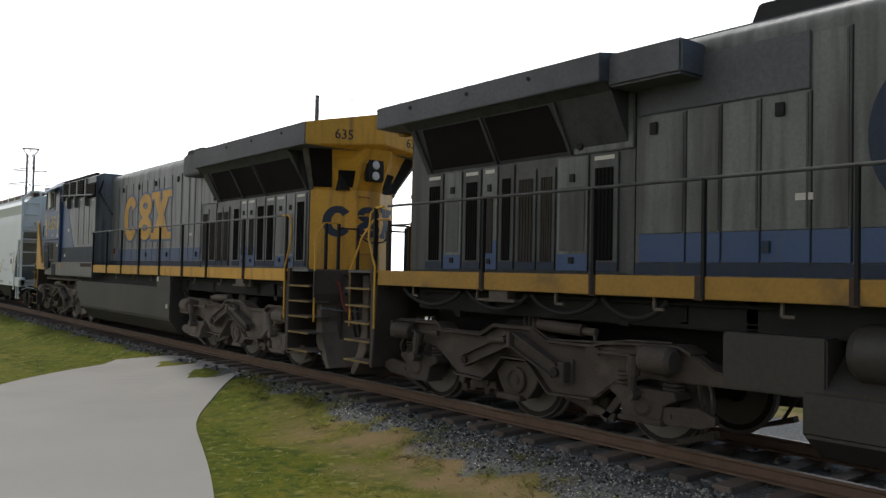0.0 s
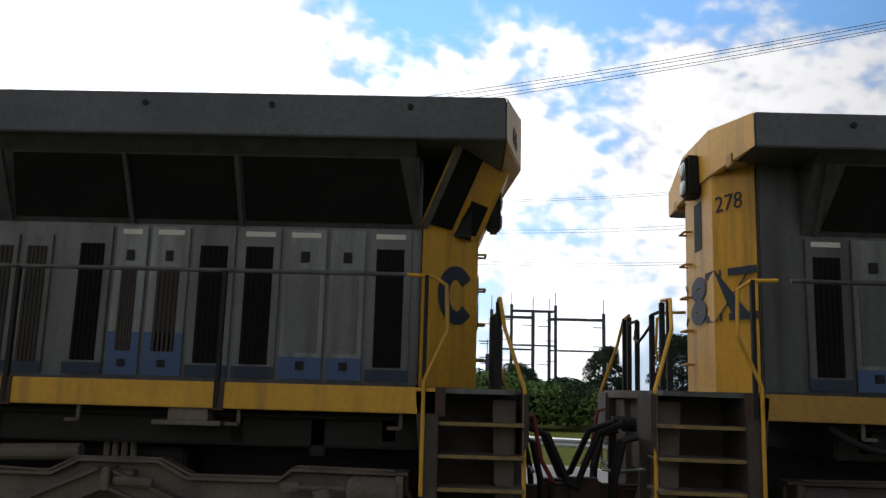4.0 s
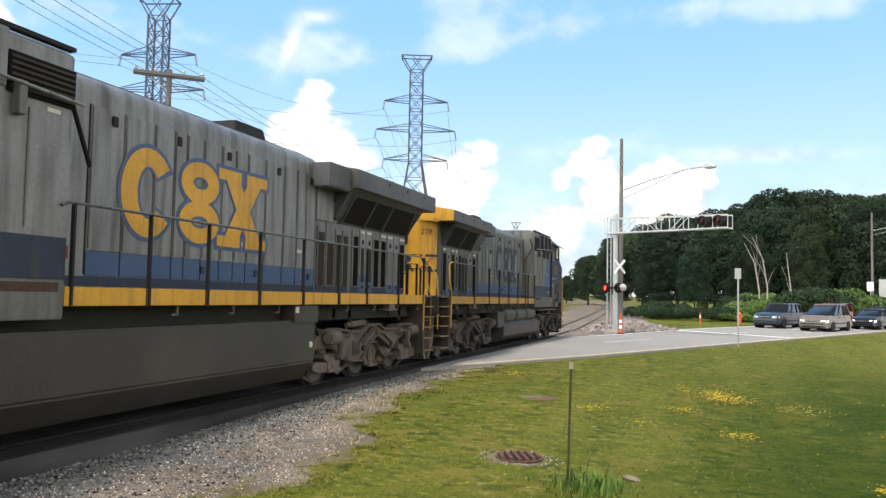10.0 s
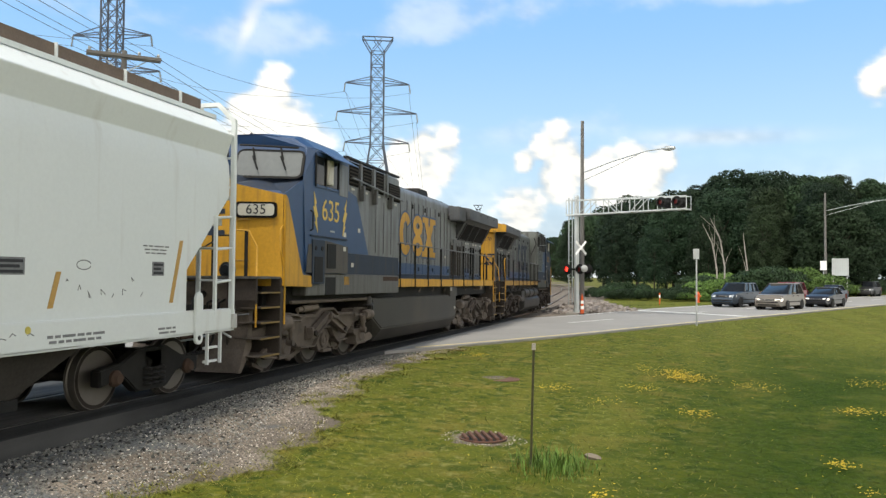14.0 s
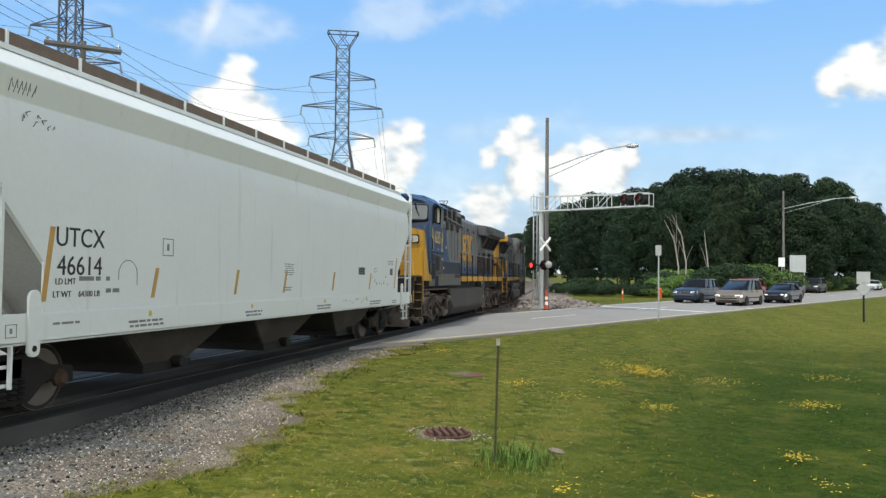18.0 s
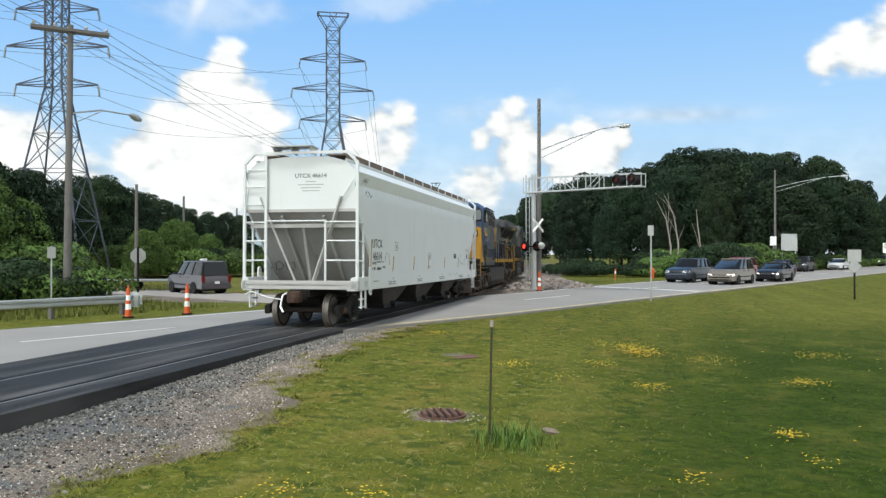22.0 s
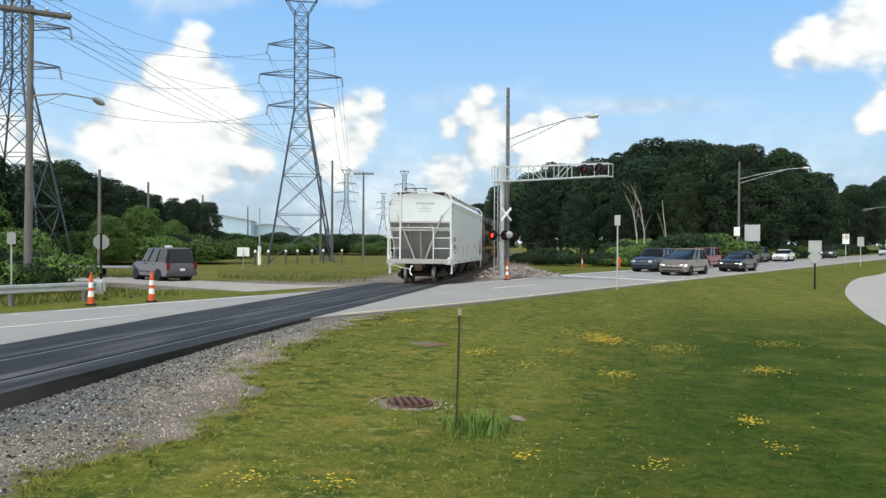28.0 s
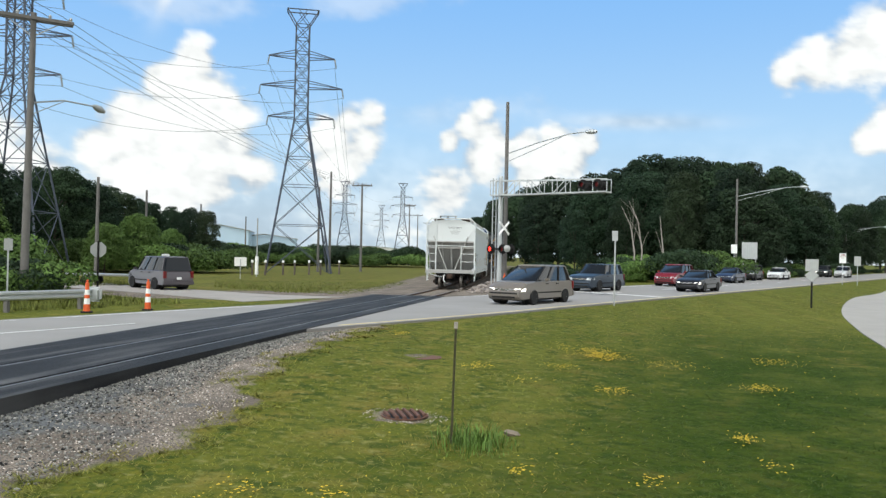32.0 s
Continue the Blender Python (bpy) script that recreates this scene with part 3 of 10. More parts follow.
# ---- the track ----
def make_track():
    ys = np.concatenate([np.arange(-220, 40, 4.0), np.arange(40, 420, 5.0)])
    for side in (-0.745, 0.745):
        t = empty("rail")
        sec = [(-0.07, -0.17), (0.07, -0.17), (0.07, -0.15), (0.012, -0.135), (0.012, -0.05), (0.036, -0.035), (0.036, -0.006), (-0.036, -0.006), (-0.036, -0.035), (-0.012, -0.05), (-0.012, -0.135), (-0.07, -0.15)]
        rings, top = [], []
        for y in ys:
            x, z = float(track_x(y)) + side, float(rail_z(y))
            rings.append([(x + a, y, z + b) for a, b in sec])
            top.append([(x + a, y, z + b) for a, b in ((-0.034, -0.006), (0.034, -0.006), (0.028, 0.0), (-0.028, 0.0))])
        part("web", Build().loft(rings), M_RAIL, t)
        part("head", Build().loft(top), M_RAILTOP, t, "bright worn rail head")
        tagged(t, "brown steel running rail on wooden ties", "rail", "rails of the track", "structure")
    tie = Build().box(-1.3, 1.3, -0.115, 0.115, -0.18, 0).mesh("tie", M_TIE, 0.012)
    bed = empty("sleepers")
    for i in range(300):
        y = -92.0 + i * 0.55 + 0.04 * math.sin(i * 7.3)
        if 2.6 < y < 41:
            continue
        o = new("tie", tie)
        o.parent = bed
        o.matrix_basis = pose(float(track_x(y)) + 0.03 * math.sin(i * 3.1), y, float(rail_z(y)) - 0.172, 0, 0, math.degrees(math.atan2(float(track_x(y) - track_x(y + 1)), 1)) + 0.8 * math.sin(i * 5.7))
    far = Build()
    for i in range(420):
        y = 73.2 + i * 0.62
        x, z = float(track_x(y)), float(rail_z(y)) - 0.172
        far.box(x - 1.3, x + 1.3, y - 0.12, y + 0.12, z - 0.1, z)
    part("far_ties", far, M_TIE, bed)["kind"] = "stuff"
    tagged(bed, "weathered wooden ties bedded in ballast", "railway ties", kind="structure")
    # black paving through the crossing, in three strips with grooves along the rails
    z = lambda x, y: rail_z(y) + 0.004
    vs = np.arange(3.0, 42.1, 1.5)
    pav = empty("crossing_paving")
    for name, a, b in (("near_panel", 0.80, 1.38), ("middle_panel", -0.66, 0.66), ("far_panel", -2.15, -0.80)):
        rings = []
        for y in vs:
            w = a - 0.35 * float(smooth(10, 22, y)) if name == "far_panel" else a
            x, zz = float(track_x(y)), float(rail_z(y))
            rings.append([(x + w, y, zz + 0.006), (x + b, y, zz + 0.006), (x + b, y, zz - 0.36), (x + w, y, zz - 0.36)])
        part(name, Build().loft(rings), M_STRIP, pav, bevel=0.0)
    x = TRACK_X
    e = Build().add([(x + 0.85, 3.0, 0.06), (x + 1.36, 3.0, 0.06), (x + 1.36, 2.1, -0.15), (x + 0.85, 2.1, -0.15), (x + 0.85, 3.0, -0.25), (x + 1.36, 3.0, -0.25), (x + 1.36, 2.1, -0.25), (x + 0.85, 2.1, -0.25)],
                    [(0, 1, 2, 3), (4, 7, 6, 5), (0, 4, 5, 1), (1, 5, 6, 2), (2, 6, 7, 3), (3, 7, 4, 0)])
    part("end_ramp", e, M_GALV, pav, "pale steel end ramp")
    tagged(pav, "fresh black asphalt paving along the rails of the level crossing", "level crossing", kind="structure")


make_track()


def stones(name, count, region, size, mat, label, seed):
    """Loose stones as one joined mesh."""
    rs = np.random.RandomState(seed)
    x, y = region(rs, count)
    c = len(x)
    base = np.array([(1, 0, -.3), (-.4, .9, -.3), (-.6, -.8, -.3), (.7, .5, .45), (-.7, .2, .5), (.1, -.7, .55), (0.1, 0.1, 0.9)])
    tri = np.array([(0, 1, 3), (1, 4, 3), (1, 2, 4), (2, 5, 4), (2, 0, 5), (0, 3, 5), (3, 4, 6), (4, 5, 6), (5, 3, 6), (0, 2, 1)])
    s = size * (0.55 + 0.9 * rs.rand(c) ** 2)
    v = base[None] * (1 + 0.5 * (rs.rand(c, 7, 3) - 0.5)) * s[:, None, None]
    a = rs.rand(c) * 6.283
    ca, sa = np.cos(a)[:, None], np.sin(a)[:, None]
    v = np.stack([v[..., 0] * ca - v[..., 1] * sa, v[..., 0] * sa + v[..., 1] * ca, v[..., 2] * 0.8], -1)
    v += np.stack([x, y, land(x, y) + s * 0.12], -1)[:, None, :]
    f = tri[None] + (np.arange(c) * 7)[:, None, None]
    tagged(new(name, raw_mesh(name, v.reshape(-1, 3), f.reshape(-1, 3), mat)), label, name, kind="stuff")


TR = np.array(spline(TRAIL, 12))


def off_trail(x, y):
    d = np.full(len(x), 99.0)
    for p in TR:
        d = np.minimum(d, np.hypot(x - p[0], y - p[1]))
    return d > 1.56 + 0.2 * smooth(-3, -8, y) + 0.6 * smooth(-12, -17, y)


def shoulder(rs, c):
    y = -34 + 72 * rs.rand(c) ** 0.9
    x = TRACK_X + 1.34 + (2.1 - 1.3 * smooth(8, 15, y) + 0.2 * smooth(-2, -6, y)) * rs.rand(c) ** 1.5
    k = ~((y > 17.5) & (x * N[0] + y * N[1] < NEAR + 0.2)) & ((y > 4) | (x < verge(y) - 0.06 * rs.rand(c))) & off_trail(x, y)
    return x[k], y[k]


def cribs(rs, c):
    y = -60 + 62 * rs.rand(c)
    return TRACK_X + 3.4 * (rs.rand(c) - 0.5), y


def verge_bits(rs, c):
    y = -30 + 56 * rs.rand(c)
    x = verge(y) - 0.22 - 1.7 * rs.rand(c) ** 1.4
    k = (x > TRACK_X + 1.5) & (x * N[0] + y * N[1] > NEAR + 0.2) & off_trail(x, y)
    return x[k], y[k]


def pale_bits(rs, c):
    y = -20 + 45 * rs.rand(c)
    x = TRACK_X + 1.6 + 2.4 * rs.rand(c)
    k = (x < verge(y) - 0.3) & (x * N[0] + y * N[1] > NEAR + 0.2) & off_trail(x, y)
    return x[k], y[k]


stones("ballast", 52000, shoulder, 0.021, M_STONE, "loose grey crushed-stone ballast beside the track", 3)
stones("ballast", 5000, cribs, 0.045, M_STONE, "loose grey crushed-stone ballast between the ties", 4)
stones("gravel", 900, pale_bits, 0.019, pbr("pale_limestone_bits", (0.46, 0.44, 0.41), 0.9, 0, 0.15, 8, 60, island=0.4), "larger pale stones scattered on the ballast", 6)
stones("gravel", 9000, verge_bits, 0.011, M_STONE, "dark grit scattered along the gravel verge", 12)
stones("gravel", 20000, verge_bits, 0.012, M_GRAVEL, "pale gravel scattered along the edge of the lawn", 5)


# ---- grass and flowers ----
def road_clear(x, y):
    o = x * N[0] + y * N[1]
    return (o > NEAR + 0.15) & (x > verge(y) - 0.1)


def make_grass():
    rs = np.random.RandomState(11)
    c = 300000
    r = 0.6 + 60 * rs.rand(c) ** 1.7
    pick = rs.rand(c)
    a = np.radians(np.where(pick < 0.66, -24 + 80 * rs.rand(c), np.where(pick < 0.86, 128 + 62 * rs.rand(c), 360 * rs.rand(c))))
    x, y = -np.sin(a) * r, np.cos(a) * r
    k = road_clear(x, y)
    x, y, r = x[k], y[k], r[k]
    tx, ty = -20 + 46 * rs.rand(420), None
    ty = tx
    tx = verge(ty) + 0.25 - 0.75 * rs.rand(420) ** 1.3
    n_t = 34
    x = np.concatenate([x, np.repeat(tx, n_t) + 0.07 * rs.randn(420 * n_t)])
    y = np.concatenate([y, np.repeat(ty, n_t) + 0.07 * rs.randn(420 * n_t)])
    r = np.hypot(x, y)
    k = off_trail(x, y) & (x * N[0] + y * N[1] > NEAR + 0.15)
    x, y, r = x[k], y[k], r[k]
    c = len(x)
    h = (0.014 + 0.022 * rs.rand(c))
    edge = np.abs(x - verge(y)) < 0.45
    h = np.where(edge, h * (1.2 + 1.6 * rs.rand(c) ** 2), h)
    clump = np.hypot(x + 1.45, y - 10.2) < 0.5
    h = np.where(clump, h * 2.0, h)
    w = 0.003 + 0.00035 * r
    t = rs.rand(c) * 6.283
    dx, dy = np.cos(t), np.sin(t)
    lean = h * np.where(clump, 0.3 + 0.5 * rs.rand(c), 1.6 + 1.6 * rs.rand(c))
    z = land(x, y) - 0.005
    v = np.stack([np.stack([x - dy * w, y + dx * w, z], -1), np.stack([x + dy * w, y - dx * w, z], -1),
                  np.stack([x + dx * lean, y + dy * lean, z + h], -1)], 1)
    soft_green = dark_green_share(x, y) + 0.25 * rs.randn(c) > 0.5
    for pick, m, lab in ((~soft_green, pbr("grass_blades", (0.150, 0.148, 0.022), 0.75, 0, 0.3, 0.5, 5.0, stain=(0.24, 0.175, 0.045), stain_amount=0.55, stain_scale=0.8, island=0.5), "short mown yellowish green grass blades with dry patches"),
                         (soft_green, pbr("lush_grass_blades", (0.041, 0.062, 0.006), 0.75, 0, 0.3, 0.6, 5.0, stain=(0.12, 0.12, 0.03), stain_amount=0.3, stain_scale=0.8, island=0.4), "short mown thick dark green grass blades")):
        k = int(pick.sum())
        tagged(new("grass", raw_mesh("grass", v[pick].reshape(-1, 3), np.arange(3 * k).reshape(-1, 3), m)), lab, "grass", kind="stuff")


def make_flowers():
    rs = np.random.RandomState(5)
    spots = [(0.4, 19.3, .55, 130), (0.15, 20.1, .5, 60), (-0.5, 17.1, .4, 28), (-2.2, 16.2, .35, 34), (0.5, 14.6, .3, 34), (3.3, 15.7, .4, 40), (4.5, 20.1, .6, 34), (2.1, 11.2, .2, 26), (-2.4, 7.5, .2, 16), (-3.3, 7.45, .26, 16), (-0.7, 8.9, .18, 14), (0.75, 8.75, .2, 12), (2.2, 9.8, .2, 10),
             (1.9, 18.5, .6, 30), (-0.6, 20.6, .5, 16), (-1.1, 15.2, .3, 10), (-4.8, 20.6, .35, 30), (-3.0, -8.6, .3, 40), (-2.7, -6.4, .4, 40), (-3.9, -10.6, .3, 50), (-4.8, -13.0, .35, 50), (-5.6, -14.6, .3, 40), (-3.5, -6.8, .4, 30)]
    xs, ys = [], []
    for px, py, r, c in spots:
        c = int(c * 2.6)
        xs.append(px + r * rs.randn(c) * 0.52)
        ys.append(py + r * rs.randn(c) * 0.66)
    xs.append(-4 + 11 * rs.rand(90))
    ys.append(7 + 16 * rs.rand(90))
    x, y = np.concatenate(xs), np.concatenate(ys)
    k = road_clear(x, y)
    x, y = x[k], y[k]
    k = off_trail(x, y)
    x, y = x[k], y[k]
    c = len(x)
    s = 0.006 + 0.007 * rs.rand(c) + 0.0005 * np.hypot(x, y)
    z = land(x, y) + 0.05 + 0.06 * rs.rand(c)
    t = np.linspace(0, 2 * np.pi, 6, endpoint=False)
    ring = np.stack([np.cos(t), np.sin(t), 0.25 * np.ones(6)], -1)
    v = np.concatenate([ring[None] * s[:, None, None], np.zeros((c, 1, 3))], 1)
    v += np.stack([x, y, z], -1)[:, None]
    f = np.array([(6, i, (i + 1) % 6) for i in range(6)])[None] + (np.arange(c) * 7)[:, None, None]
    m = pbr("yellow_petals", (0.62, 0.42, 0.02), 0.6, 0, 0.1, 5, 20, island=0.2)
    tagged(new("wildflowers", raw_mesh("wildflowers", v.reshape(-1, 3), f.reshape(-1, 3), m)), "small yellow wildflowers in clusters on the lawn", "flowers", kind="stuff")


def tall_tuft():
    """Uncut grass round the foot of the stake."""
    rs = np.random.RandomState(41)
    c = 620
    x, y = -1.36 + 0.24 * rs.randn(c), 10.25 + 0.30 * rs.randn(c)
    h = (0.06 + 0.24 * rs.rand(c) ** 2) * np.exp(-((x + 1.5) / 0.7) ** 2)
    w = 0.004 + 0.004 * rs.rand(c)
    t = rs.rand(c) * 6.283
    dx, dy = np.cos(t), np.sin(t)
    z = land(x, y) - 0.005
    mid = np.stack([x + dx * h * 0.18, y + dy * h * 0.18, z + h * 0.65], -1)
    side = np.stack([-dy * w, dx * w, 0 * w], -1)
    foot = np.stack([x, y, z], -1)
    tip = np.stack([x + dx * h * 0.55, y + dy * h * 0.55, z + h], -1)
    v = np.stack([foot - side, foot + side, mid + side * 0.8, mid - side * 0.8, tip], 1)
    f = np.array([(0, 1, 2), (0, 2, 3), (3, 2, 4)])[None] + (np.arange(c) * 5)[:, None, None]
    m = pbr("lush_uncut_grass", (0.095, 0.165, 0.030), 0.7, 0, 0.2, 3, 20, island=0.4)
    tagged(new("grass_tuft", raw_mesh("grass_tuft", v.reshape(-1, 3), f.reshape(-1, 3), m)), "tuft of tall uncut green grass round the stake", "grass", kind="stuff")


make_grass()
tall_tuft()
make_flowers()

# ---- locomotives ----
WHEEL_R = 0.53


def wheelset_mesh():
    b, t = Build(), {-1: Build(), 1: Build()}
    for s in (-1, 1):
        b.lathe([(0.09, 0.60), (0.16, 0.66), (0.20, 0.80), (0.14, 0.82), (0.14, 0.80), (0.42, 0.775), (0.45, 0.825), (0.515, 0.825), (0.515, 0.66), (0.45, 0.655), (0.42, 0.70), (0.20, 0.70), (0.09, 0.60)], (0, 0, 0), (0, s, 0), 28)
        t[s].lathe([(0.50, 0.664), (0.565, 0.666), (0.555, 0.70), (WHEEL_R, 0.71), (WHEEL_R - 0.003, 0.823), (0.50, 0.823)], (0, 0, 0), (0, s, 0), 28)
    b.cyl((0, -0.95, 0), (0, 1, 0), 0.09, 1.9, 14)
    for k in range(5):  # balance marks that show the turning
        a = k * 1.2566
        b.box(0.27 * math.cos(a) - 0.03, 0.27 * math.cos(a) + 0.03, 0.77, 0.79, 0.27 * math.sin(a) - 0.03, 0.27 * math.sin(a) + 0.03)
    return b.mesh("wheelset", M_WHEEL, smooth=True), [t[s].mesh("tread", M_STEEL, smooth=True) for s in (-1, 1)]


WHEELS, TREAD = wheelset_mesh()
ROLLING = []  # wheelsets that turn with their thing's travel


def wheelset(parent, x, name="wheelset", k=1.0):
    o = new(name, WHEELS)
    o.parent = parent
    o.scale = (k, 1, k)
    o.location = (x, 0, WHEEL_R * k)
    for me in TREAD:
        t = new("tread", me)
        t.parent = o
    ROLLING.append((o, x, WHEEL_R * k))
    return o


def loco_truck(parent, xc, steel):
    """A three-axle steerable truck whose middle axle is at xc; the bracket of the traction link points along x."""
    tr = empty("truck")
    tr.parent = parent
    g = lambda a: xc + a
    AX = (-2.07, 0.0, 2.07)
    for a in AX:
        wheelset(tr, g(a))
    top = [(3.30, 0.90), (2.95, 0.96), (2.72, 1.10), (2.55, 1.17), (1.87, 1.15), (1.49, 1.12), (1.37, 1.08), (0.61, 1.08), (0.36, 1.21), (-0.36, 1.21), (-0.63, 1.07), (-1.45, 1.07), (-1.57, 1.17), (-2.62, 1.16)]
    low = [(-2.62, 0.97), (-1.98, 0.86), (-1.66, 0.80), (-1.39, 0.62), (-1.19, 0.49), (-0.61, 0.47), (-0.39, 0.62), (-0.22, 0.82), (0.24, 0.82), (0.47, 0.61), (0.65, 0.44), (1.34, 0.46), (1.66, 0.69), (2.13, 0.79), (3.30, 0.80)]
    for s in (-1, 1):
        span = lambda a, b: (min(s * a, s * b), max(s * a, s * b))
        box = lambda b, a0, a1, y0, y1, z0, z1: b.box(g(a0), g(a1), *span(y0, y1), z0, z1)
        part("side_frame", Build().prism([(g(a), z) for a, z in top + low], *span(1.03, 1.20)), steel, tr, bevel=0.02)
        part("frame_flange", Build().loft([[(g(a), s * y, z + e) for y, e in ((0.98, 0.0), (1.29, 0.0), (1.29, 0.028), (0.98, 0.028))] for a, z in top[2:]]), steel, tr)
        lf = [(g(a), z) for a, z in low[4:12]]
        part("lower_flange", Build().loft([[(a, s * y, z + e) for y, e in ((1.02, -0.014), (1.28, -0.014), (1.28, 0.014), (1.02, 0.014))] for a, z in lf]), steel, tr)
        # the two traction links over the middle axle, with their bracket and joint
        part("link_bracket", box(box(Build(), 0.74, 1.00, 1.20, 1.37, 0.62, 0.86), 0.70, 1.04, 1.20, 1.24, 0.60, 0.90), steel, tr, bevel=0.012)
        for (a0, z0), (a1, z1), h in (((0.86, 0.75), (0.10, 1.08), 0.17), ((0.02, 1.07), (-0.88, 0.71), 0.15)):
            lk = Build().beam((g(a0), s * 1.31, z0), (g(a1), s * 1.31, z1), 0.07, h)
            n = Vector((z0 - z1, 0, a1 - a0)).normalized() * h * 0.5
            for e in (-1, 1):
                lk.beam((g(a0) + n.x * e, s * 1.34, z0 + n.z * e), (g(a1) + n.x * e, s * 1.34, z1 + n.z * e), 0.13, 0.024)
            part("traction_link", lk, steel, tr)
        jt = box(box(Build(), 0.02, 0.10, 1.20, 1.42, 0.97, 1.17), -0.16, 0.20, 1.20, 1.34, 1.00, 1.14)
        jt.rod([(g(-0.02), s * 1.38, 1.06), (g(-0.36), s * 1.38, 1.04)], 0.045, 10)
        part("link_joint", jt, steel, tr, bevel=0.01)
        for a0, y, z, r in ((0.87, 1.37, 0.74, 0.06), (-0.86, 1.34, 0.72, 0.055)):
            part("link_pin", Build().cyl((g(a0), s * y, z), (0, s, 0), r, 0.045, 12), M_WHEEL, tr)
        # axle boxes: a plain one with a round hub in the middle, saddled ones at the ends
        mid = Build().prism([(g(a), z) for a, z in ((-0.42, 0.60), (-0.28, 0.76), (0.28, 0.78), (0.40, 0.66), (0.34, 0.48), (0.20, 0.30), (-0.22, 0.28), (-0.34, 0.44))], *span(0.93, 1.16))
        mid.lathe([(0.0, 0.0), (0.17, 0.0), (0.17, 0.05), (0.13, 0.06), (0.12, 0.035), (0.07, 0.035), (0.06, 0.06), (0.0, 0.06)], (g(0), s * 1.16, WHEEL_R), (0, s, 0), 20)
        box(mid, -0.34, 0.12, 1.10, 1.24, 0.26, 0.33)
        part("axle_box", mid, steel, tr, bevel=0.01)
        for a, d in ((-2.07, -1), (2.07, 1)):
            b = Build().prism([(g(a - 0.46), 0.62), (g(a - 0.44), 0.68), (g(a + 0.44), 0.68), (g(a + 0.46), 0.60), (g(a + 0.30), 0.52), (g(a + 0.26), 0.34), (g(a - 0.26), 0.34), (g(a - 0.30), 0.52)], *span(0.93, 1.26))
            b.lathe([(0.0, 0.03), (0.10, 0.03), (0.15, 0.0)], (g(a + 0.02 * d), s * 1.26, WHEEL_R - 0.02), (0, s, 0), 16)
            box(b, a - 0.30, a + 0.30, 1.0, 1.30, 0.30, 0.36)
            part("axle_box", b, steel, tr, bevel=0.012)
            for q in (-0.32, 0.32):
                sp = Build()
                for k in range(4):
                    sp.lathe([(0.05, 0), (0.11, 0.0), (0.125, 0.018), (0.11, 0.036), (0.05, 0.036)], (g(a + q), s * 1.10, 0.68 + k * 0.048), (0, 0, 1), 14)
                part("coil_spring", sp, steel, tr)
            arm = Build().prism([(g(a + d * u), z) for u, z in ((0.20, 0.50), (0.72, 0.55), (0.92, 0.48), (0.92, 0.40), (0.75, 0.34), (0.20, 0.31))], *span(1.16, 1.24))
            arm.cyl((g(a + d * 0.36), s * 1.24, 0.42), (0, s, 0), 0.035, 0.012, 8)
            part("brake_arm", arm, steel, tr, bevel=0.008)
        # brake cylinders with their rods, dampers
        for a0, a1, r, rod_to in ((2.16, 2.58, 0.155, 1.52), (-2.54, -2.10, 0.125, -1.50)):
            part("brake_cylinder", Build().lathe([(0.0, 0), (r * 0.8, 0.0), (r, 0.04), (r, a1 - a0 - 0.05), (r * 0.75, a1 - a0), (0, a1 - a0)], (g(a0), s * 1.36, 1.03), (1, 0, 0), 18), steel, tr, smooth=True)
            e = a0 if rod_to < a0 else a1
            part("push_rod", Build().rod([(g(e), s * 1.36, 1.04), (g(rod_to), s * 1.34, 1.04)], 0.022, 8).beam((g(rod_to), s * 1.33, 1.04), (g(rod_to - 0.16), s * 1.33, 1.05), 0.05, 0.08), steel, tr)
            part("cylinder_bracket", box(Build(), a0 - 0.05, a0 + 0.02, 1.18, 1.42, 0.92, 1.17), steel, tr, bevel=0.008)
        for a0, z0, a1, z1 in ((2.08, 1.06, 2.03, 0.62), (-1.86, 1.04, -2.00, 0.66)):
            part("damper", Build().rod([(g(a0), s * 1.40, z0), (g(a1), s * 1.38, z1)], 0.05, 10).rod([(g(a0), s * 1.40, z0), ((g(a0) + g(a1)) / 2, s * 1.39, (z0 + z1) / 2)], 0.075, 10).cyl((g(a1), s * 1.30, z1), (0, s, 0), 0.07, 0.14, 10), steel, tr)
        part("yaw_damper", Build().rod([(g(1.35), s * 1.18, 1.25), (g(0.95), s * 1.18, 1.265)], 0.05, 10).rod([(g(1.15), s * 1.18, 1.26), (g(0.40), s * 1.18, 1.285)], 0.075, 12).cyl((g(1.33), s * 1.18, 1.08), (0, 0, 1), 0.025, 0.2, 8), steel, tr)
        bl = Build()
        for k in range(4):
            bl.rod([(g(-0.02 + 0.085 * k), s * 1.02, 1.18), (g(-0.02 + 0.085 * k), s * 1.02, 1.40)], 0.032, 8)
        part("bellows", bl, steel, tr)
        # brake rigging between the wheels
        for a, d in ((1.15, 1), (-0.75, -1), (-1.25, 1)):
            part("brake_head", Build().prism([(g(a - 0.14), 0.20), (g(a + 0.16), 0.24), (g(a + 0.20), 0.44), (g(a + 0.05), 0.52), (g(a - 0.18), 0.44)], *span(0.70, 0.95)).cyl((g(a), s * 0.93, 0.40), (0, s, 0), 0.075, 0.14, 12).cyl((g(a + 0.02), s * 0.93, 0.30), (0, s, 0), 0.05, 0.10, 10), steel, tr, bevel=0.012)
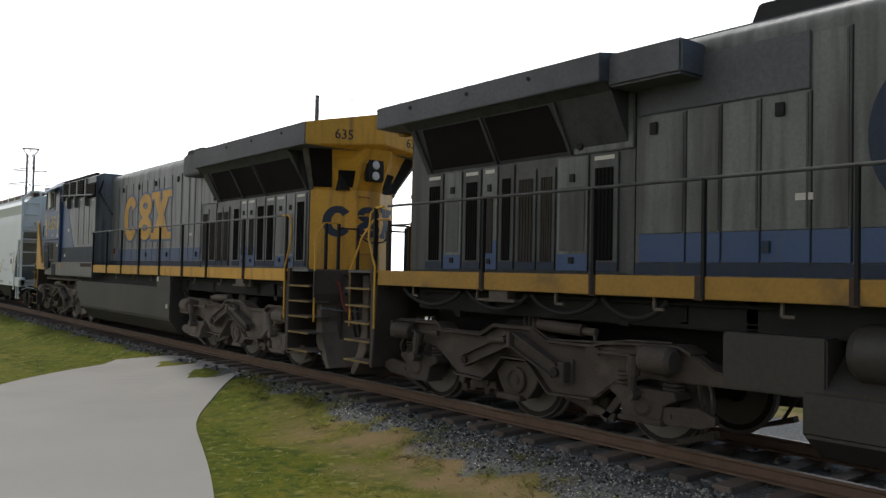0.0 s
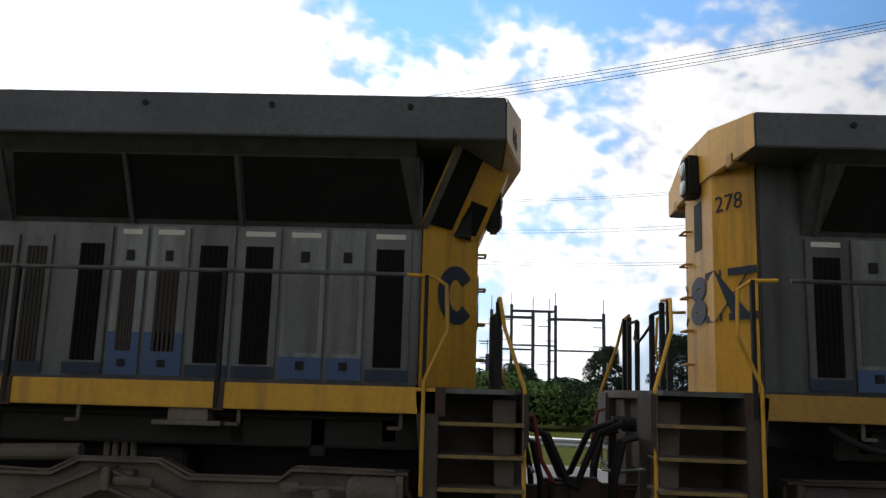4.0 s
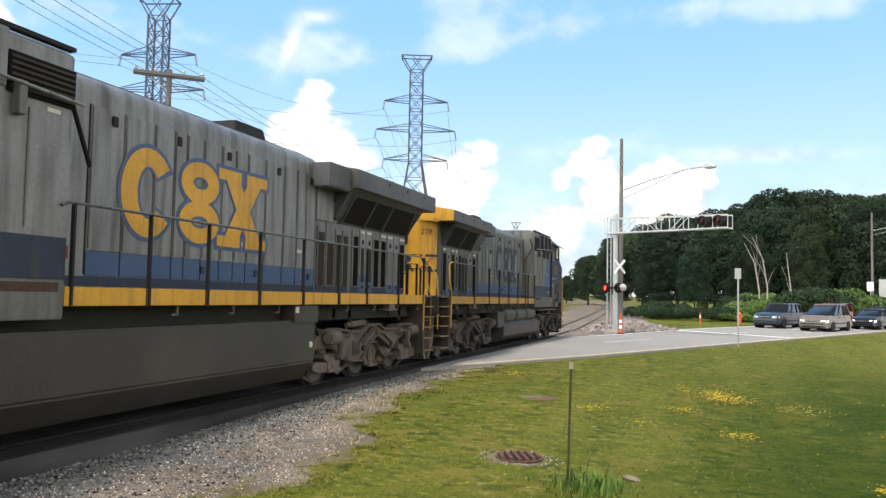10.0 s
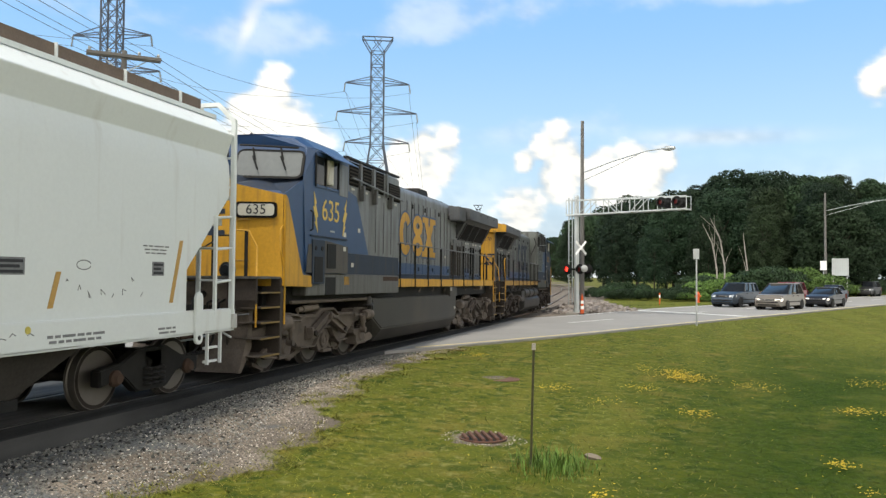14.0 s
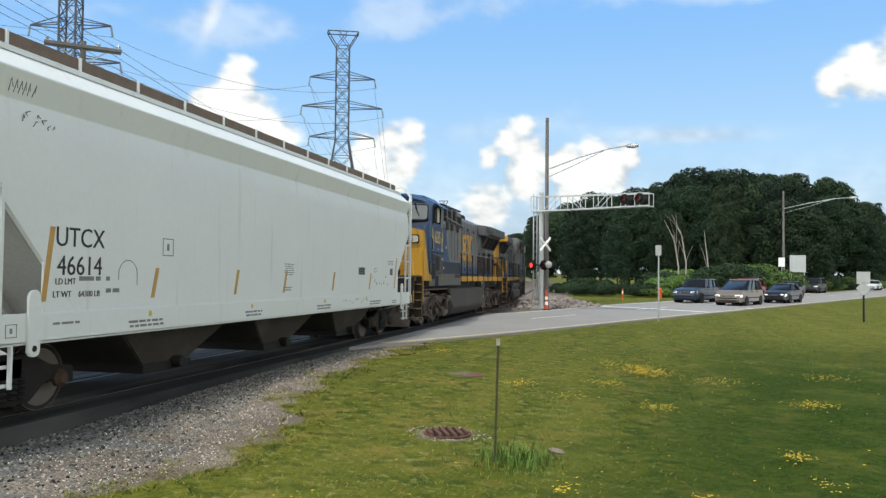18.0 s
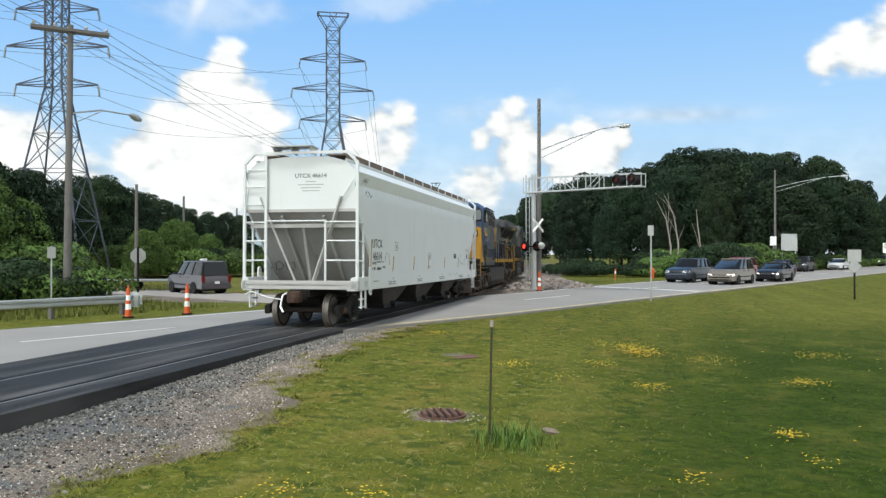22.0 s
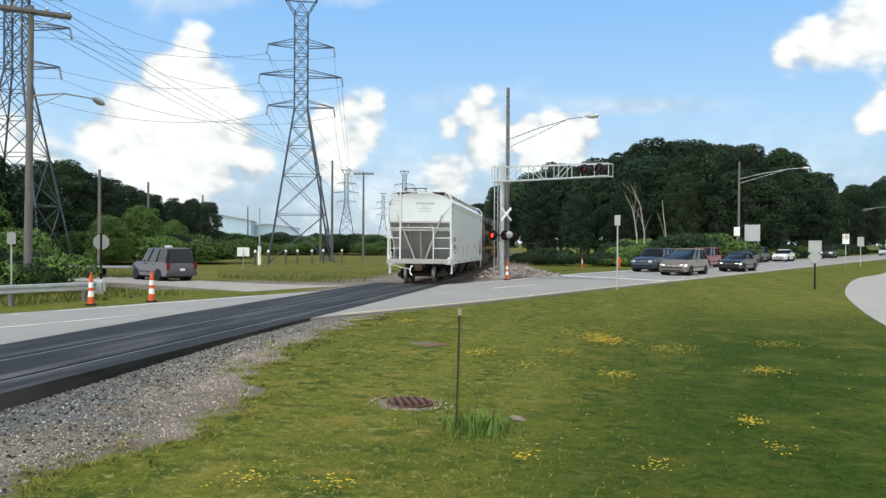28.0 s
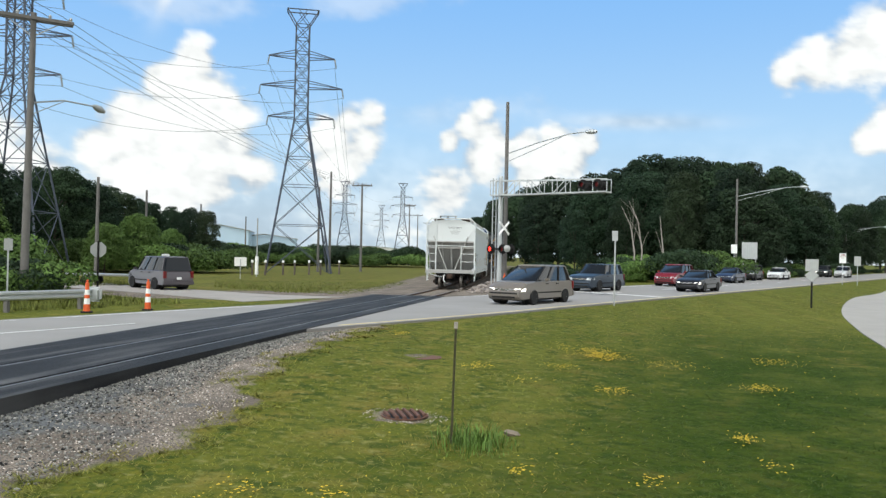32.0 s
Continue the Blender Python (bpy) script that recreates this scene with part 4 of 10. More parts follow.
        for a0, z0, a1, z1 in ((1.52, 0.24, 0.72, 0.42), (1.60, 0.50, 1.35, 0.20), (-0.55, 0.38, -1.10, 0.34), (1.75, 0.58, 1.20, 0.62)):
            part("brake_rod", Build().beam((g(a0), s * 1.02, z0), (g(a1), s * 1.02, z1), 0.05, 0.10), steel, tr, bevel=0.008)
        for a, d in ((2.62, 1), (-2.60, -1)):
            part("sand_pipe", Build().rod([(g(a), s * 1.05, 1.05), (g(a + 0.10 * d), s * 1.12, 0.75), (g(a + 0.08 * d), s * 1.0, 0.45), (g(a - 0.05 * d), s * 0.85, 0.14)], 0.024, 6), steel, tr)
            part("pipe_foot", Build().prism([(g(a + 0.16 * d), 0.20), (g(a - 0.30 * d), 0.06), (g(a - 0.32 * d), 0.11), (g(a + 0.14 * d), 0.27)], *span(0.80, 0.92)), steel, tr)
        part("air_pipe", Build().rod([(g(2.5), s * 1.30, 1.22), (g(1.9), s * 1.28, 1.20), (g(1.5), s * 1.26, 1.15), (g(0.65), s * 1.26, 1.115), (g(0.38), s * 1.26, 1.245), (g(-0.38), s * 1.26, 1.245), (g(-0.66), s * 1.26, 1.11), (g(-1.5), s * 1.26, 1.11), (g(-1.62), s * 1.26, 1.21), (g(-2.5), s * 1.3, 1.20)], 0.014, 6), steel, tr)
    part("bolster", Build().box(g(-0.5), g(0.5), -0.95, 0.95, 0.75, 1.32).box(g(-1.7), g(1.7), -0.5, 0.5, 0.5, 0.95).box(g(-2.0), g(-1.0), -0.55, 0.55, 0.35, 0.8).box(g(0.9), g(1.9), -0.55, 0.55, 0.35, 0.8), M_BLACK, tr, bevel=0.03)
    return tr


def arc(cx, cz, rx, rz, a0, a1, n):
    return [(cx + rx * math.cos(radians(a0 + (a1 - a0) * k / n)), cz + rz * math.sin(radians(a0 + (a1 - a0) * k / n))) for k in range(n + 1)]


def emblem(parent, place, width, height, face, edge, flip):
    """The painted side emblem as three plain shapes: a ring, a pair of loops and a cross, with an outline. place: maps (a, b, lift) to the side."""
    def slab(poly, lift, thick):
        b = Build()
        n = len(poly)
        b.add([place(p, q, lift) for p, q in poly] + [place(p, q, lift + thick) for p, q in poly],
              [tuple(range(n, 2 * n))] + [(i, (i + 1) % n, n + (i + 1) % n, n + i) for i in range(n)])
        return b

    def ring_b(cx, cz, rx, rz, t, lift, thick, n=28, gap=0):
        b = Build()
        v = []
        for r, l in ((1, lift), (1, lift + thick), (0, lift + thick), (0, lift)):
            for k in range(n):
                a = radians(gap) + (2 * math.pi - 2 * radians(gap)) * k / (n - 1) if gap else 2 * math.pi * k / n
                v.append(place(cx + (rx - (0 if r else t)) * math.cos(a), cz + (rz - (0 if r else t * 0.8)) * math.sin(a), l))
        f = [(j * n + k, j * n + (k + 1) % n, (j + 1) * n + (k + 1) % n, (j + 1) * n + k) for j in range(3) for k in range(n - 1 if gap else n)]
        if gap:
            f += [(0, n, 2 * n, 3 * n), (n - 1, 4 * n - 1, 3 * n - 1, 2 * n - 1)]
        return b.add(v, f)

    w, h = width / 3.0, height
    cs = (-w, 0.0, w)
    for grow, lift, mat, lab in ((0.05 * height, 0.004, edge, "painted outline"), (0.0, 0.009, face, "painted emblem shape")):
        g = grow
        if grow and face is edge:
            continue
        part("emblem_ring", ring_b(cs[0], h / 2, 0.46 * w + g, h / 2 + g, 0.27 * w + 2 * g, lift, 0.004, 28, 38 - 130 * g), mat, parent, lab)
        part("emblem_loop", ring_b(cs[1], 0.74 * h, 0.40 * w + g, 0.26 * h + g, 0.24 * w + 2 * g, lift, 0.004), mat, parent, lab)
        part("emblem_loop", ring_b(cs[1], 0.26 * h, 0.42 * w + g, 0.26 * h + g, 0.24 * w + 2 * g, lift, 0.0055), mat, parent, lab)
        t = 0.17 * w + g
        for d, k in ((1, 0.0), (-1, 0.0012)):
            q = [(cs[2] - d * 0.36 * w - t, -g), (cs[2] - d * 0.36 * w + t, -g), (cs[2] + d * 0.36 * w + t, h + g), (cs[2] + d * 0.36 * w - t, h + g)]
            part("emblem_bar", slab(q, lift, 0.004 + k), mat, parent, lab)
        for z0 in (0.0, 0.86 * h):
            for c in (-0.34, 0.34):
                q = [(cs[2] + c * w - 0.27 * w - g, z0 - g), (cs[2] + c * w + 0.27 * w + g, z0 - g), (cs[2] + c * w + 0.27 * w + g, z0 + 0.14 * h + g), (cs[2] + c * w - 0.27 * w - g, z0 + 0.14 * h + g)]
                part("emblem_foot", slab(q, lift, 0.0045), mat, parent, lab)


def locomotive(number, length, oh, doors, screens, cut, hood_doors, shift, emblem_face, emblem_edge, emblem_x, stack_u, lettered, stripe, tank_kind, group):
    """A six-axle diesel. x runs to the cab; the radiator end is at the back. oh: length of the radiator housing; shift: what the front parts move."""
    lo = empty("diesel_locomotive")
    hull, drab = (M_GREY, M_DGREY) if lettered else (M_GREYB, M_DGREYB)
    R0 = -length / 2 + 1.0
    X = lambda u: R0 + u
    F = lambda u: R0 + u - shift
    HW = 0.98
    # frame and deck
    part("underframe", Build().box(X(0.75), F(20.6), -1.2, 1.2, 1.38, 1.74).box(X(0.3), F(21.2), -0.45, 0.45, 0.75, 1.4), M_BLACK, lo, bevel=0.02)
    part("deck", Build().box(X(-0.1 if lettered else -0.85), F(21.3), -1.48, 1.48, 1.90, 1.945), drab, lo)
    joints = [0.55 if lettered else -0.1, 2.52, 4.44, 5.85, 7.4, 8.95, 10.45, 11.8 - shift, 13.3 - shift]
    for s in (-1, 1):
        for a, b in zip(joints, joints[1:]):
            part("sill_panel", Build().box(X(a) + 0.012, X(b) - 0.012, min(s * 1.46, s * 1.50), max(s * 1.46, s * 1.50), 1.715, 1.945), stripe, lo, bevel=0.006)
            part("sill_joint", Build().box(X(a) - 0.045, X(a) + 0.045, min(s * 1.45, s * 1.515), max(s * 1.45, s * 1.515), 1.70, 1.95), M_RUST, lo)
        for k in range(8):
            x = X(0.9 + k * 1.45)
            part("pipe_bracket", Build().beam((x, s * 1.42, 1.72), (x, s * 1.42, 1.58), 0.03).beam((x, s * 1.42, 1.58), (x + 0.12, s * 1.42, 1.58), 0.03), M_TRUCK, lo)
        part("air_line", Build().rod([(X(1.2), s * 1.12, 1.50), (X(6.4), s * 1.12, 1.46)], 0.03, 8), M_BLACK, lo)
        part("air_line", Build().rod([(X(0.9), s * 1.28, 1.66), (X(6.6), s * 1.28, 1.65)], 0.022, 8), M_BLACK, lo)
        for u, z in ((0.95, 1.44), (1.6, 1.30), (2.35, 1.40), (4.6, 1.36), (5.4, 1.42), (6.2, 1.34)):
            part("hanger", Build().box(X(u), X(u + 0.14), min(s * 1.02, s * 1.2), max(s * 1.02, s * 1.2), z, 1.74), M_BLACK, lo, bevel=0.01)
        part("jacking_pad", Build().box(X(2.62), X(2.98), min(s * 1.2, s * 1.46), max(s * 1.2, s * 1.46), 1.60, 1.715).box(X(2.50), X(3.12), min(s * 1.2, s * 1.47), max(s * 1.2, s * 1.47), 1.56, 1.60), M_TRUCK, lo, bevel=0.008)
        part("cable_loom", Build().rod([(X(6.7), s * 1.15, 1.50), (X(6.2), s * 1.2, 1.15), (X(6.0), s * 1.1, 0.95), (X(5.7), s * 1.0, 1.0)], 0.045, 8).rod([(X(6.7), s * 1.05, 1.42), (X(6.35), s * 1.12, 1.30), (X(6.1), s * 1.15, 1.45), (X(5.6), s * 1.1, 1.55)], 0.035, 8), M_BLACK, lo)
        part("conduit", Build().rod([(F(15.0), s * 1.32, 1.42), (F(19.6), s * 1.32, 1.42)], 0.035, 8), M_TRUCK, lo)
    # radiator section: lower hood, end wall, overhanging housing
    hu, ew, eu, ch, cw = (0.78, 0.27, 0.22, 0.24, 1.52) if lettered else (0.2, 0.5, -0.08, 0.10, 1.06)
    part("radiator_hood", Build().box(X(hu + 0.01), X(cut), -HW, HW, 1.945, 4.2), drab, lo, bevel=0.02)
    end = [(hu, -HW), (hu, HW), (eu, ew), (eu, -ew)]
    part("end_wall", Build().prism([(X(a), c) for a, c in end], 1.945, 3.5 if lettered else 4.28, "z"), M_YEL, lo, "yellow painted end wall", bevel=0.012)
    zb, zt = (4.22, 4.63) if lettered else (4.18, 4.51)
    sect = [(-1.56, zb), (-1.56, zt), (-0.55, zt + 0.17), (0.55, zt + 0.17), (1.56, zt), (1.56, zb)]
    part("radiator_housing", Build().loft([[(X(u), a, b) for a, b in sect] for u in (0.006, oh)]), M_ROOF, lo, bevel=0.012)
    plan = [(0.0, 1.56), (-ch, 1.56 - cw), (-ch, cw - 1.56), (0.0, -1.56)]
    rise = 0.14 if lettered else 0.0
    cap = Build().loft([[(X(a), c, zb - 0.005 + (0.0 if abs(c) > 1.2 else rise)) for a, c in plan], [(X(a), c, zt + (0.008 if abs(c) > 1.2 else 0.18 + rise)) for a, c in plan]])
    part("housing_cap", cap, M_YEL, lo, "yellow cap of the housing", bevel=0.012)
    for u in (0.9, 2.2, 3.4):
        for s in (-1, 1):
            part("lifting_eye", Build().cyl((X(u), s * 1.56, zt - 0.11), (0, s, 0), 0.03, 0.015, 8), M_BLACK, lo)
    part("housing_roof", Build().box(X(0.3), X(oh - 0.2), -0.5, 0.5, zt + 0.17, zt + 0.2), M_ROOF, lo, bevel=0.012)

    def panel(p00, p10, p11, p01, lift, thick):
        """A sheet on a sloping plane: corners as (u, y, z)."""
        q = [Vector((X(u), y, z)) for u, y, z in (p00, p10, p11, p01)]
        n = (q[1] - q[0]).cross(q[3] - q[0]).normalized()
        if n.x > 0:
            n = -n
        return Build().add([v + n * (lift - thick) for v in q] + [v + n * lift for v in q], [(3, 2, 1, 0), (4, 5, 6, 7), (0, 1, 5, 4), (1, 2, 6, 5), (2, 3, 7, 6), (3, 0, 4, 7)])

    if lettered:
        lerp = lambda p, q, f: (p[0] + (q[0] - p[0]) * f, p[1] + (q[1] - p[1]) * f)
        part("end_core", Build().box(X(0.3), X(0.9), -0.6, 0.6, 3.48, 4.25), M_BLACK, lo)
        for s in (-1, 1):
            def spot(f, k, s=s):
                b, t = lerp((hu, HW), (eu, ew), f), lerp((0.42, 1.36), (-0.10, 0.30), f)
                u, y = lerp(b, t, k)
                return (u, s * y, 3.49 + 0.78 * k)
            strip = lambda f0, f1, k0, k1, lift, thick: panel(spot(f0, k0), spot(f1, k0), spot(f1, k1), spot(f0, k1), lift, thick)
            part("flare_end", strip(0.0, 1.0, 0.0, 1.0, 0.0, 0.05), M_YEL, lo, "yellow flared end panel")
            part("end_screen", strip(0.08, 0.46, 0.06, 0.95, 0.006, 0.01), M_GRILLE, lo, "dark mesh end screen")
            part("corner_frame", strip(-0.02, 0.07, 0.0, 1.0, 0.01, 0.02), drab, lo)
            # flat dark patch paints the shade inside the step recess
            part("step_recess", strip(0.58, 0.90, 0.06, 0.46, 0.006, 0.012), M_GRILLE, lo, "dark step recess")
        part("centre_panel", panel((eu, -ew, 3.49), (eu, ew, 3.49), (-0.10, 0.30, 4.27), (-0.10, -0.30, 4.27), 0.0, 0.05), M_YEL, lo, "yellow flared end panel")
    # flared sides with the radiator screens
    for s in (-1, 1):
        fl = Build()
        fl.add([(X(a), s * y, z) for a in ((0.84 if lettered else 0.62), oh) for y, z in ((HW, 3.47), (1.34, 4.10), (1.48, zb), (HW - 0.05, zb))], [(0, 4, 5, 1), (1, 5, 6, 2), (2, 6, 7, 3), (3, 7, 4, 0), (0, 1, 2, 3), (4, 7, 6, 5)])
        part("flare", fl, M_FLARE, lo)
        slant = lambda u, k, lift: (X(u), s * (HW + 0.345 * k + lift * 0.87), 3.49 + 0.62 * k - lift * 0.5)
        for a, b in screens:
            q = Build()
            q.add([slant(u, k, l) for l in (0.004, 0.02) for u, k in ((a, 0.06), (b, 0.06), (b - (0.08 if b == screens[-1][1] else 0), 0.97), (a + (0.12 if a == screens[0][0] else 0), 0.97))],
                  [(4, 5, 6, 7), (0, 1, 5, 4), (1, 2, 6, 5), (2, 3, 7, 6), (3, 0, 4, 7)])
            part("radiator_screen", q, M_GRILLE, lo, "dark mesh radiator screen")
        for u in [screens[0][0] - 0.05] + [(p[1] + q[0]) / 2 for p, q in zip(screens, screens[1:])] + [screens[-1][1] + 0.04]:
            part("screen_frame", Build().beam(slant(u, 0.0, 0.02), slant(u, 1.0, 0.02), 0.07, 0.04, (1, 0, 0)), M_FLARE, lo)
        # side doors below the screens
        for i, (a, b, kind) in enumerate(doors):
            z1 = 3.44 if kind != "t" else 3.34
            y0, y1 = s * HW, s * (HW + 0.028)
            d = part("louvred_door", Build().box(X(a) + 0.02, X(b) - 0.02, min(y0, y1), max(y0, y1), 2.0, z1), hull if kind in 'sp' else drab, lo, bevel=0.006)
            lz0, lz1, m = {"l": (2.12, 3.26, 0.09), "s": (2.22, 3.02, 0.10), "t": (2.10, 3.22, 0.07), "p": (2.9, 3.0, 0.15), "w": (2.12, 3.0, 0.08)}[kind]
            if kind == "p":
                for z2, z3 in ((3.12, 3.22), (2.08, 2.16)):
                    part("latch", Build().box(X((a + b) / 2) - 0.04, X((a + b) / 2) + 0.04, min(y1, y1 + s * 0.02), max(y1, y1 + s * 0.02), z2, z3), M_BLACK, d)
                part("inset", Build().box(X(a) + 0.07, X(b) - 0.07, min(y1, y1 + s * 0.008), max(y1, y1 + s * 0.008), 2.24, 3.05), drab, d, bevel=0.003)
            else:
                lv = Build().box(X(a) + m, X(b) - m, min(y1, y1 + s * 0.004), max(y1, y1 + s * 0.004), lz0, lz1)
                nsl = 5
                for k in range(nsl):
                    xx = X(a) + m + (b - a - 2 * m) * (k + 0.5) / nsl
                    lv.box(xx - 0.012, xx + 0.012, min(y1, y1 + s * 0.016), max(y1, y1 + s * 0.016), lz0, lz1)
                part("louvre", lv, M_VENT if kind != "l" else M_GRILLE, d, "grimy louvre")
                if kind == "s":
                    for z2, z3 in ((3.10, 3.20), (2.07, 2.14)):
                        part("latch", Build().box(X((a + b) / 2) - 0.035, X((a + b) / 2) + 0.035, min(y1, y1 + s * 0.02), max(y1, y1 + s * 0.02), z2, z3), M_BLACK, d)
            if i % 3 != 1 and kind != "t":
                part("warning_label", Build().box(X(a) + 0.08, X(b) - 0.08, min(y1, y1 + s * 0.003), max(y1, y1 + s * 0.003), 3.36, 3.41), M_CREAM, d, "small white label")
            if kind in "sp":
                part("door_foot", Build().box(X(a) + 0.02, X(b) - 0.02, min(y1, y1 + s * 0.004), max(y1, y1 + s * 0.004), 1.99, 2.40 if kind == "s" else 2.2), M_BLUE, d, "blue painted foot")
            else:
                part("door_foot", Build().box(X(a) + 0.02, X(b) - 0.02, min(y1, y1 + s * 0.003), max(y1, y1 + s * 0.003), 1.99, 2.10), M_NAVY, d, "dusty navy painted foot")
        a0, a1 = cut - 0.96, cut - 0.02
        z0 = 3.46
        ad = part("access_door", Build().box(X(a0), X(a1), min(s * HW, s * (HW + 0.04)), max(s * HW, s * (HW + 0.04)), z0, 4.12), hull, lo, bevel=0.012)
        for dz in (0.1, 0.52):
            part("latch", Build().cyl((X(a0) + 0.12, s * (HW + 0.04), z0 + dz), (0, s, 0), 0.05, 0.03, 10), M_BLACK, ad)
    part("housing_step", Build().box(X(oh), X(oh + 1.0), -1.42, 1.42, 4.12, zt), M_ROOF, lo, bevel=0.03)
    # engine hood
    hx0, hx1 = X(cut), F(13.3)
    hz = 0.10 if lettered else 0.0
    sec = [(-HW, 1.945), (-HW, 4.42 + hz)] + arc(-HW + 0.22, 4.46 + hz, 0.22, 0.2, 180, 90, 4) + arc(HW - 0.22, 4.46 + hz, 0.22, 0.2, 90, 0, 4) + [(HW, 4.42 + hz), (HW, 1.945)]
    part("engine_hood", Build().loft([[(x, a, b) for a, b in sec] for x in (hx0, hx1)]), hull, lo, smooth=True)
    if not lettered:
        for s in (-1, 1):
            part("sooty_panel", Build().box(X(4.70), X(6.74), min(s * HW, s * (HW + 0.026)), max(s * HW, s * (HW + 0.026)), 3.82, 4.40), M_ROOF, lo, "sooty upper hood panel", bevel=0.008)
    part("hood_top", Build().box(hx0 + 0.05, hx1 - 0.05, -0.75, 0.75, 4.66 + hz, 4.70 + hz), M_ROOF, lo, bevel=0.015)
    for s in (-1, 1):
        for a, b in zip(hood_doors, hood_doors[1:]):
            y0, y1 = s * HW, s * (HW + 0.022)
            top = 3.80 if not lettered and b < 6.8 else 4.36
            d = part("hood_door", Build().box(X(a) + 0.010, X(b) - 0.010, min(y0, y1), max(y0, y1), 2.43, top), hull, lo, bevel=0.006)
            part("door_joint", Build().box(X(b) - 0.006, X(b) + 0.006, min(y0, y1 - s * 0.012), max(y0, y1 - s * 0.012), 2.12, top), M_BLACK, lo)
            if hood_doors.index(a) % 3 == 0:
                part("latch", Build().box(X(a) + 0.16, X(a) + 0.26, min(y1, y1 + s * 0.03), max(y1, y1 + s * 0.03), top - 0.22, top - 0.08), M_BLACK, d, bevel=0.006)
            part("blue_foot", Build().box(X(a) + 0.010, X(b) - 0.010, min(y0, y1), max(y0, y1), 2.10, 2.425), M_BLUE, lo, "blue painted lower panel", bevel=0.005)
            part("hinge_line", Build().box(X(b) - 0.05, X(b) - 0.03, min(y1, y1 + s * 0.012), max(y1, y1 + s * 0.012), 2.45, top - 0.02), drab, d)
        part("hood_base", Build().box(hx0, hx1, min(s * HW, s * (HW + 0.012)), max(s * HW, s * (HW + 0.012)), 1.96, 2.09), M_NAVY, lo)
        for k, u in enumerate((6.3, 8.3, 9.9)):
            part("latch", Build().box(X(u) - 0.04, X(u) + 0.04, min(s * (HW + 0.02), s * (HW + 0.05)), max(s * (HW + 0.02), s * (HW + 0.05)), 2.2, 2.32), M_NAVY, lo)
            part("data_plate", Build().box(X(u) + 0.3, X(u) + 0.48, min(s * (HW + 0.02), s * (HW + 0.027)), max(s * (HW + 0.02), s * (HW + 0.027)), 2.72, 2.79), M_CREAM, lo, "small white plate")
    # the emblem on both hood sides
    for s in (-1, 1):
        place = lambda p, q, l, s=s: (X(emblem_x) - s * p, s * (HW + 0.024 + l), (2.68 if lettered else 2.56) + q)
        emblem(lo, place, 3.76 if lettered else 3.4, 1.30 if lettered else 1.42, emblem_face, emblem_edge, s)
    part("exhaust_duct", Build().loft([[(X(stack_u), -0.55, 4.66 + hz), (X(stack_u + 1.15), -0.55, 4.66 + hz), (X(stack_u + 1.15), 0.55, 4.66 + hz), (X(stack_u), 0.55, 4.66 + hz)], [(X(stack_u + 0.1), -0.5, 4.98 + hz), (X(stack_u + 1.05), -0.5, 4.98 + hz), (X(stack_u + 1.05), 0.5, 4.98 + hz), (X(stack_u + 0.1), 0.5, 4.98 + hz)]]), M_BLACK, lo, "sooty exhaust stack", bevel=0.02)
    part("silencer", Build().box(X(stack_u - 0.25), X(stack_u + 1.45), -0.62, 0.62, 4.68 + hz, 4.74 + hz), M_ROOF, lo)
    for k in range(4):
        part("roof_cap", Build().lathe([(0, 0.18), (0.08, 0.17), (0.11, 0.1), (0.11, 0.0)], (X(9.6 + 0.3 * k), -0.1, 4.68 + hz), (0, 0, 1), 12), M_BLACK, lo)
    part("horn", Build().rod([(X(6.6), 0.1, 4.72), (X(6.6), 0.1, 4.88)], 0.03, 8).lathe([(0.03, 0), (0.04, 0.2), (0.09, 0.34)], (X(6.6), 0.1, 4.9), (1, 0, 0), 10).lathe([(0.03, 0), (0.04, 0.16), (0.08, 0.26)], (X(6.6), 0.25, 4.88), (-1, 0, 0), 10), M_BLACK, lo)
    # equipment section
    EW = 1.46
    up = 0.0 if lettered else 0.15
    zone = hull
    part("equipment_cabin", Build().loft([[(x, a, b) for a, b in [(-EW, 2.02), (-EW, 4.70 + up), (-1.25, 4.82 + up), (1.25, 4.82 + up), (EW, 4.70 + up), (EW, 2.02)]] for x in (F(13.25), F(17.15))]), hull, lo, "weathered grey equipment cabin", bevel=0.015)
    part("cabin_sill", Build().box(F(13.3), F(19.3), -1.5, 1.5, 1.56, 2.02), drab, lo, "grimy brown-grey sill", bevel=0.015)
    for s in (-1, 1):
        for i, u in enumerate((13.25, 14.58, 15.50, 16.38)):
            w, zb, zt = (0.98, 4.06, 4.52 + up) if i == 0 else (0.64, 4.14, 4.70 + up)
            v = part("intake", Build().box(F(u), F(u + w), min(s * EW, s * (EW + 0.03)), max(s * EW, s * (EW + 0.03)), zb, zt), M_GRILLE, lo, "dark louvred intake", bevel=0.006)
            for k in range(6):
                z = zb + 0.05 + k * (zt - zb - 0.06) / 6
                part("slat", Build().box(F(u) + 0.03, F(u + w - 0.03), min(s * (EW + 0.025), s * (EW + 0.05)), max(s * (EW + 0.025), s * (EW + 0.05)), z, z + 0.03), M_VENT, v)
            part("post", Build().box(F(u + w) + 0.03, F(u + w) + 0.16, min(s * EW, s * (EW + 0.05)), max(s * EW, s * (EW + 0.05)), 4.1, 4.74 + up), hull, lo, bevel=0.01)
            part("warning_label", Build().box(F(u + 0.2), F(u + 0.4), min(s * EW, s * (EW + 0.008)), max(s * EW, s * (EW + 0.008)), zb - 0.1, zb - 0.05), M_CREAM, lo, "small white label")
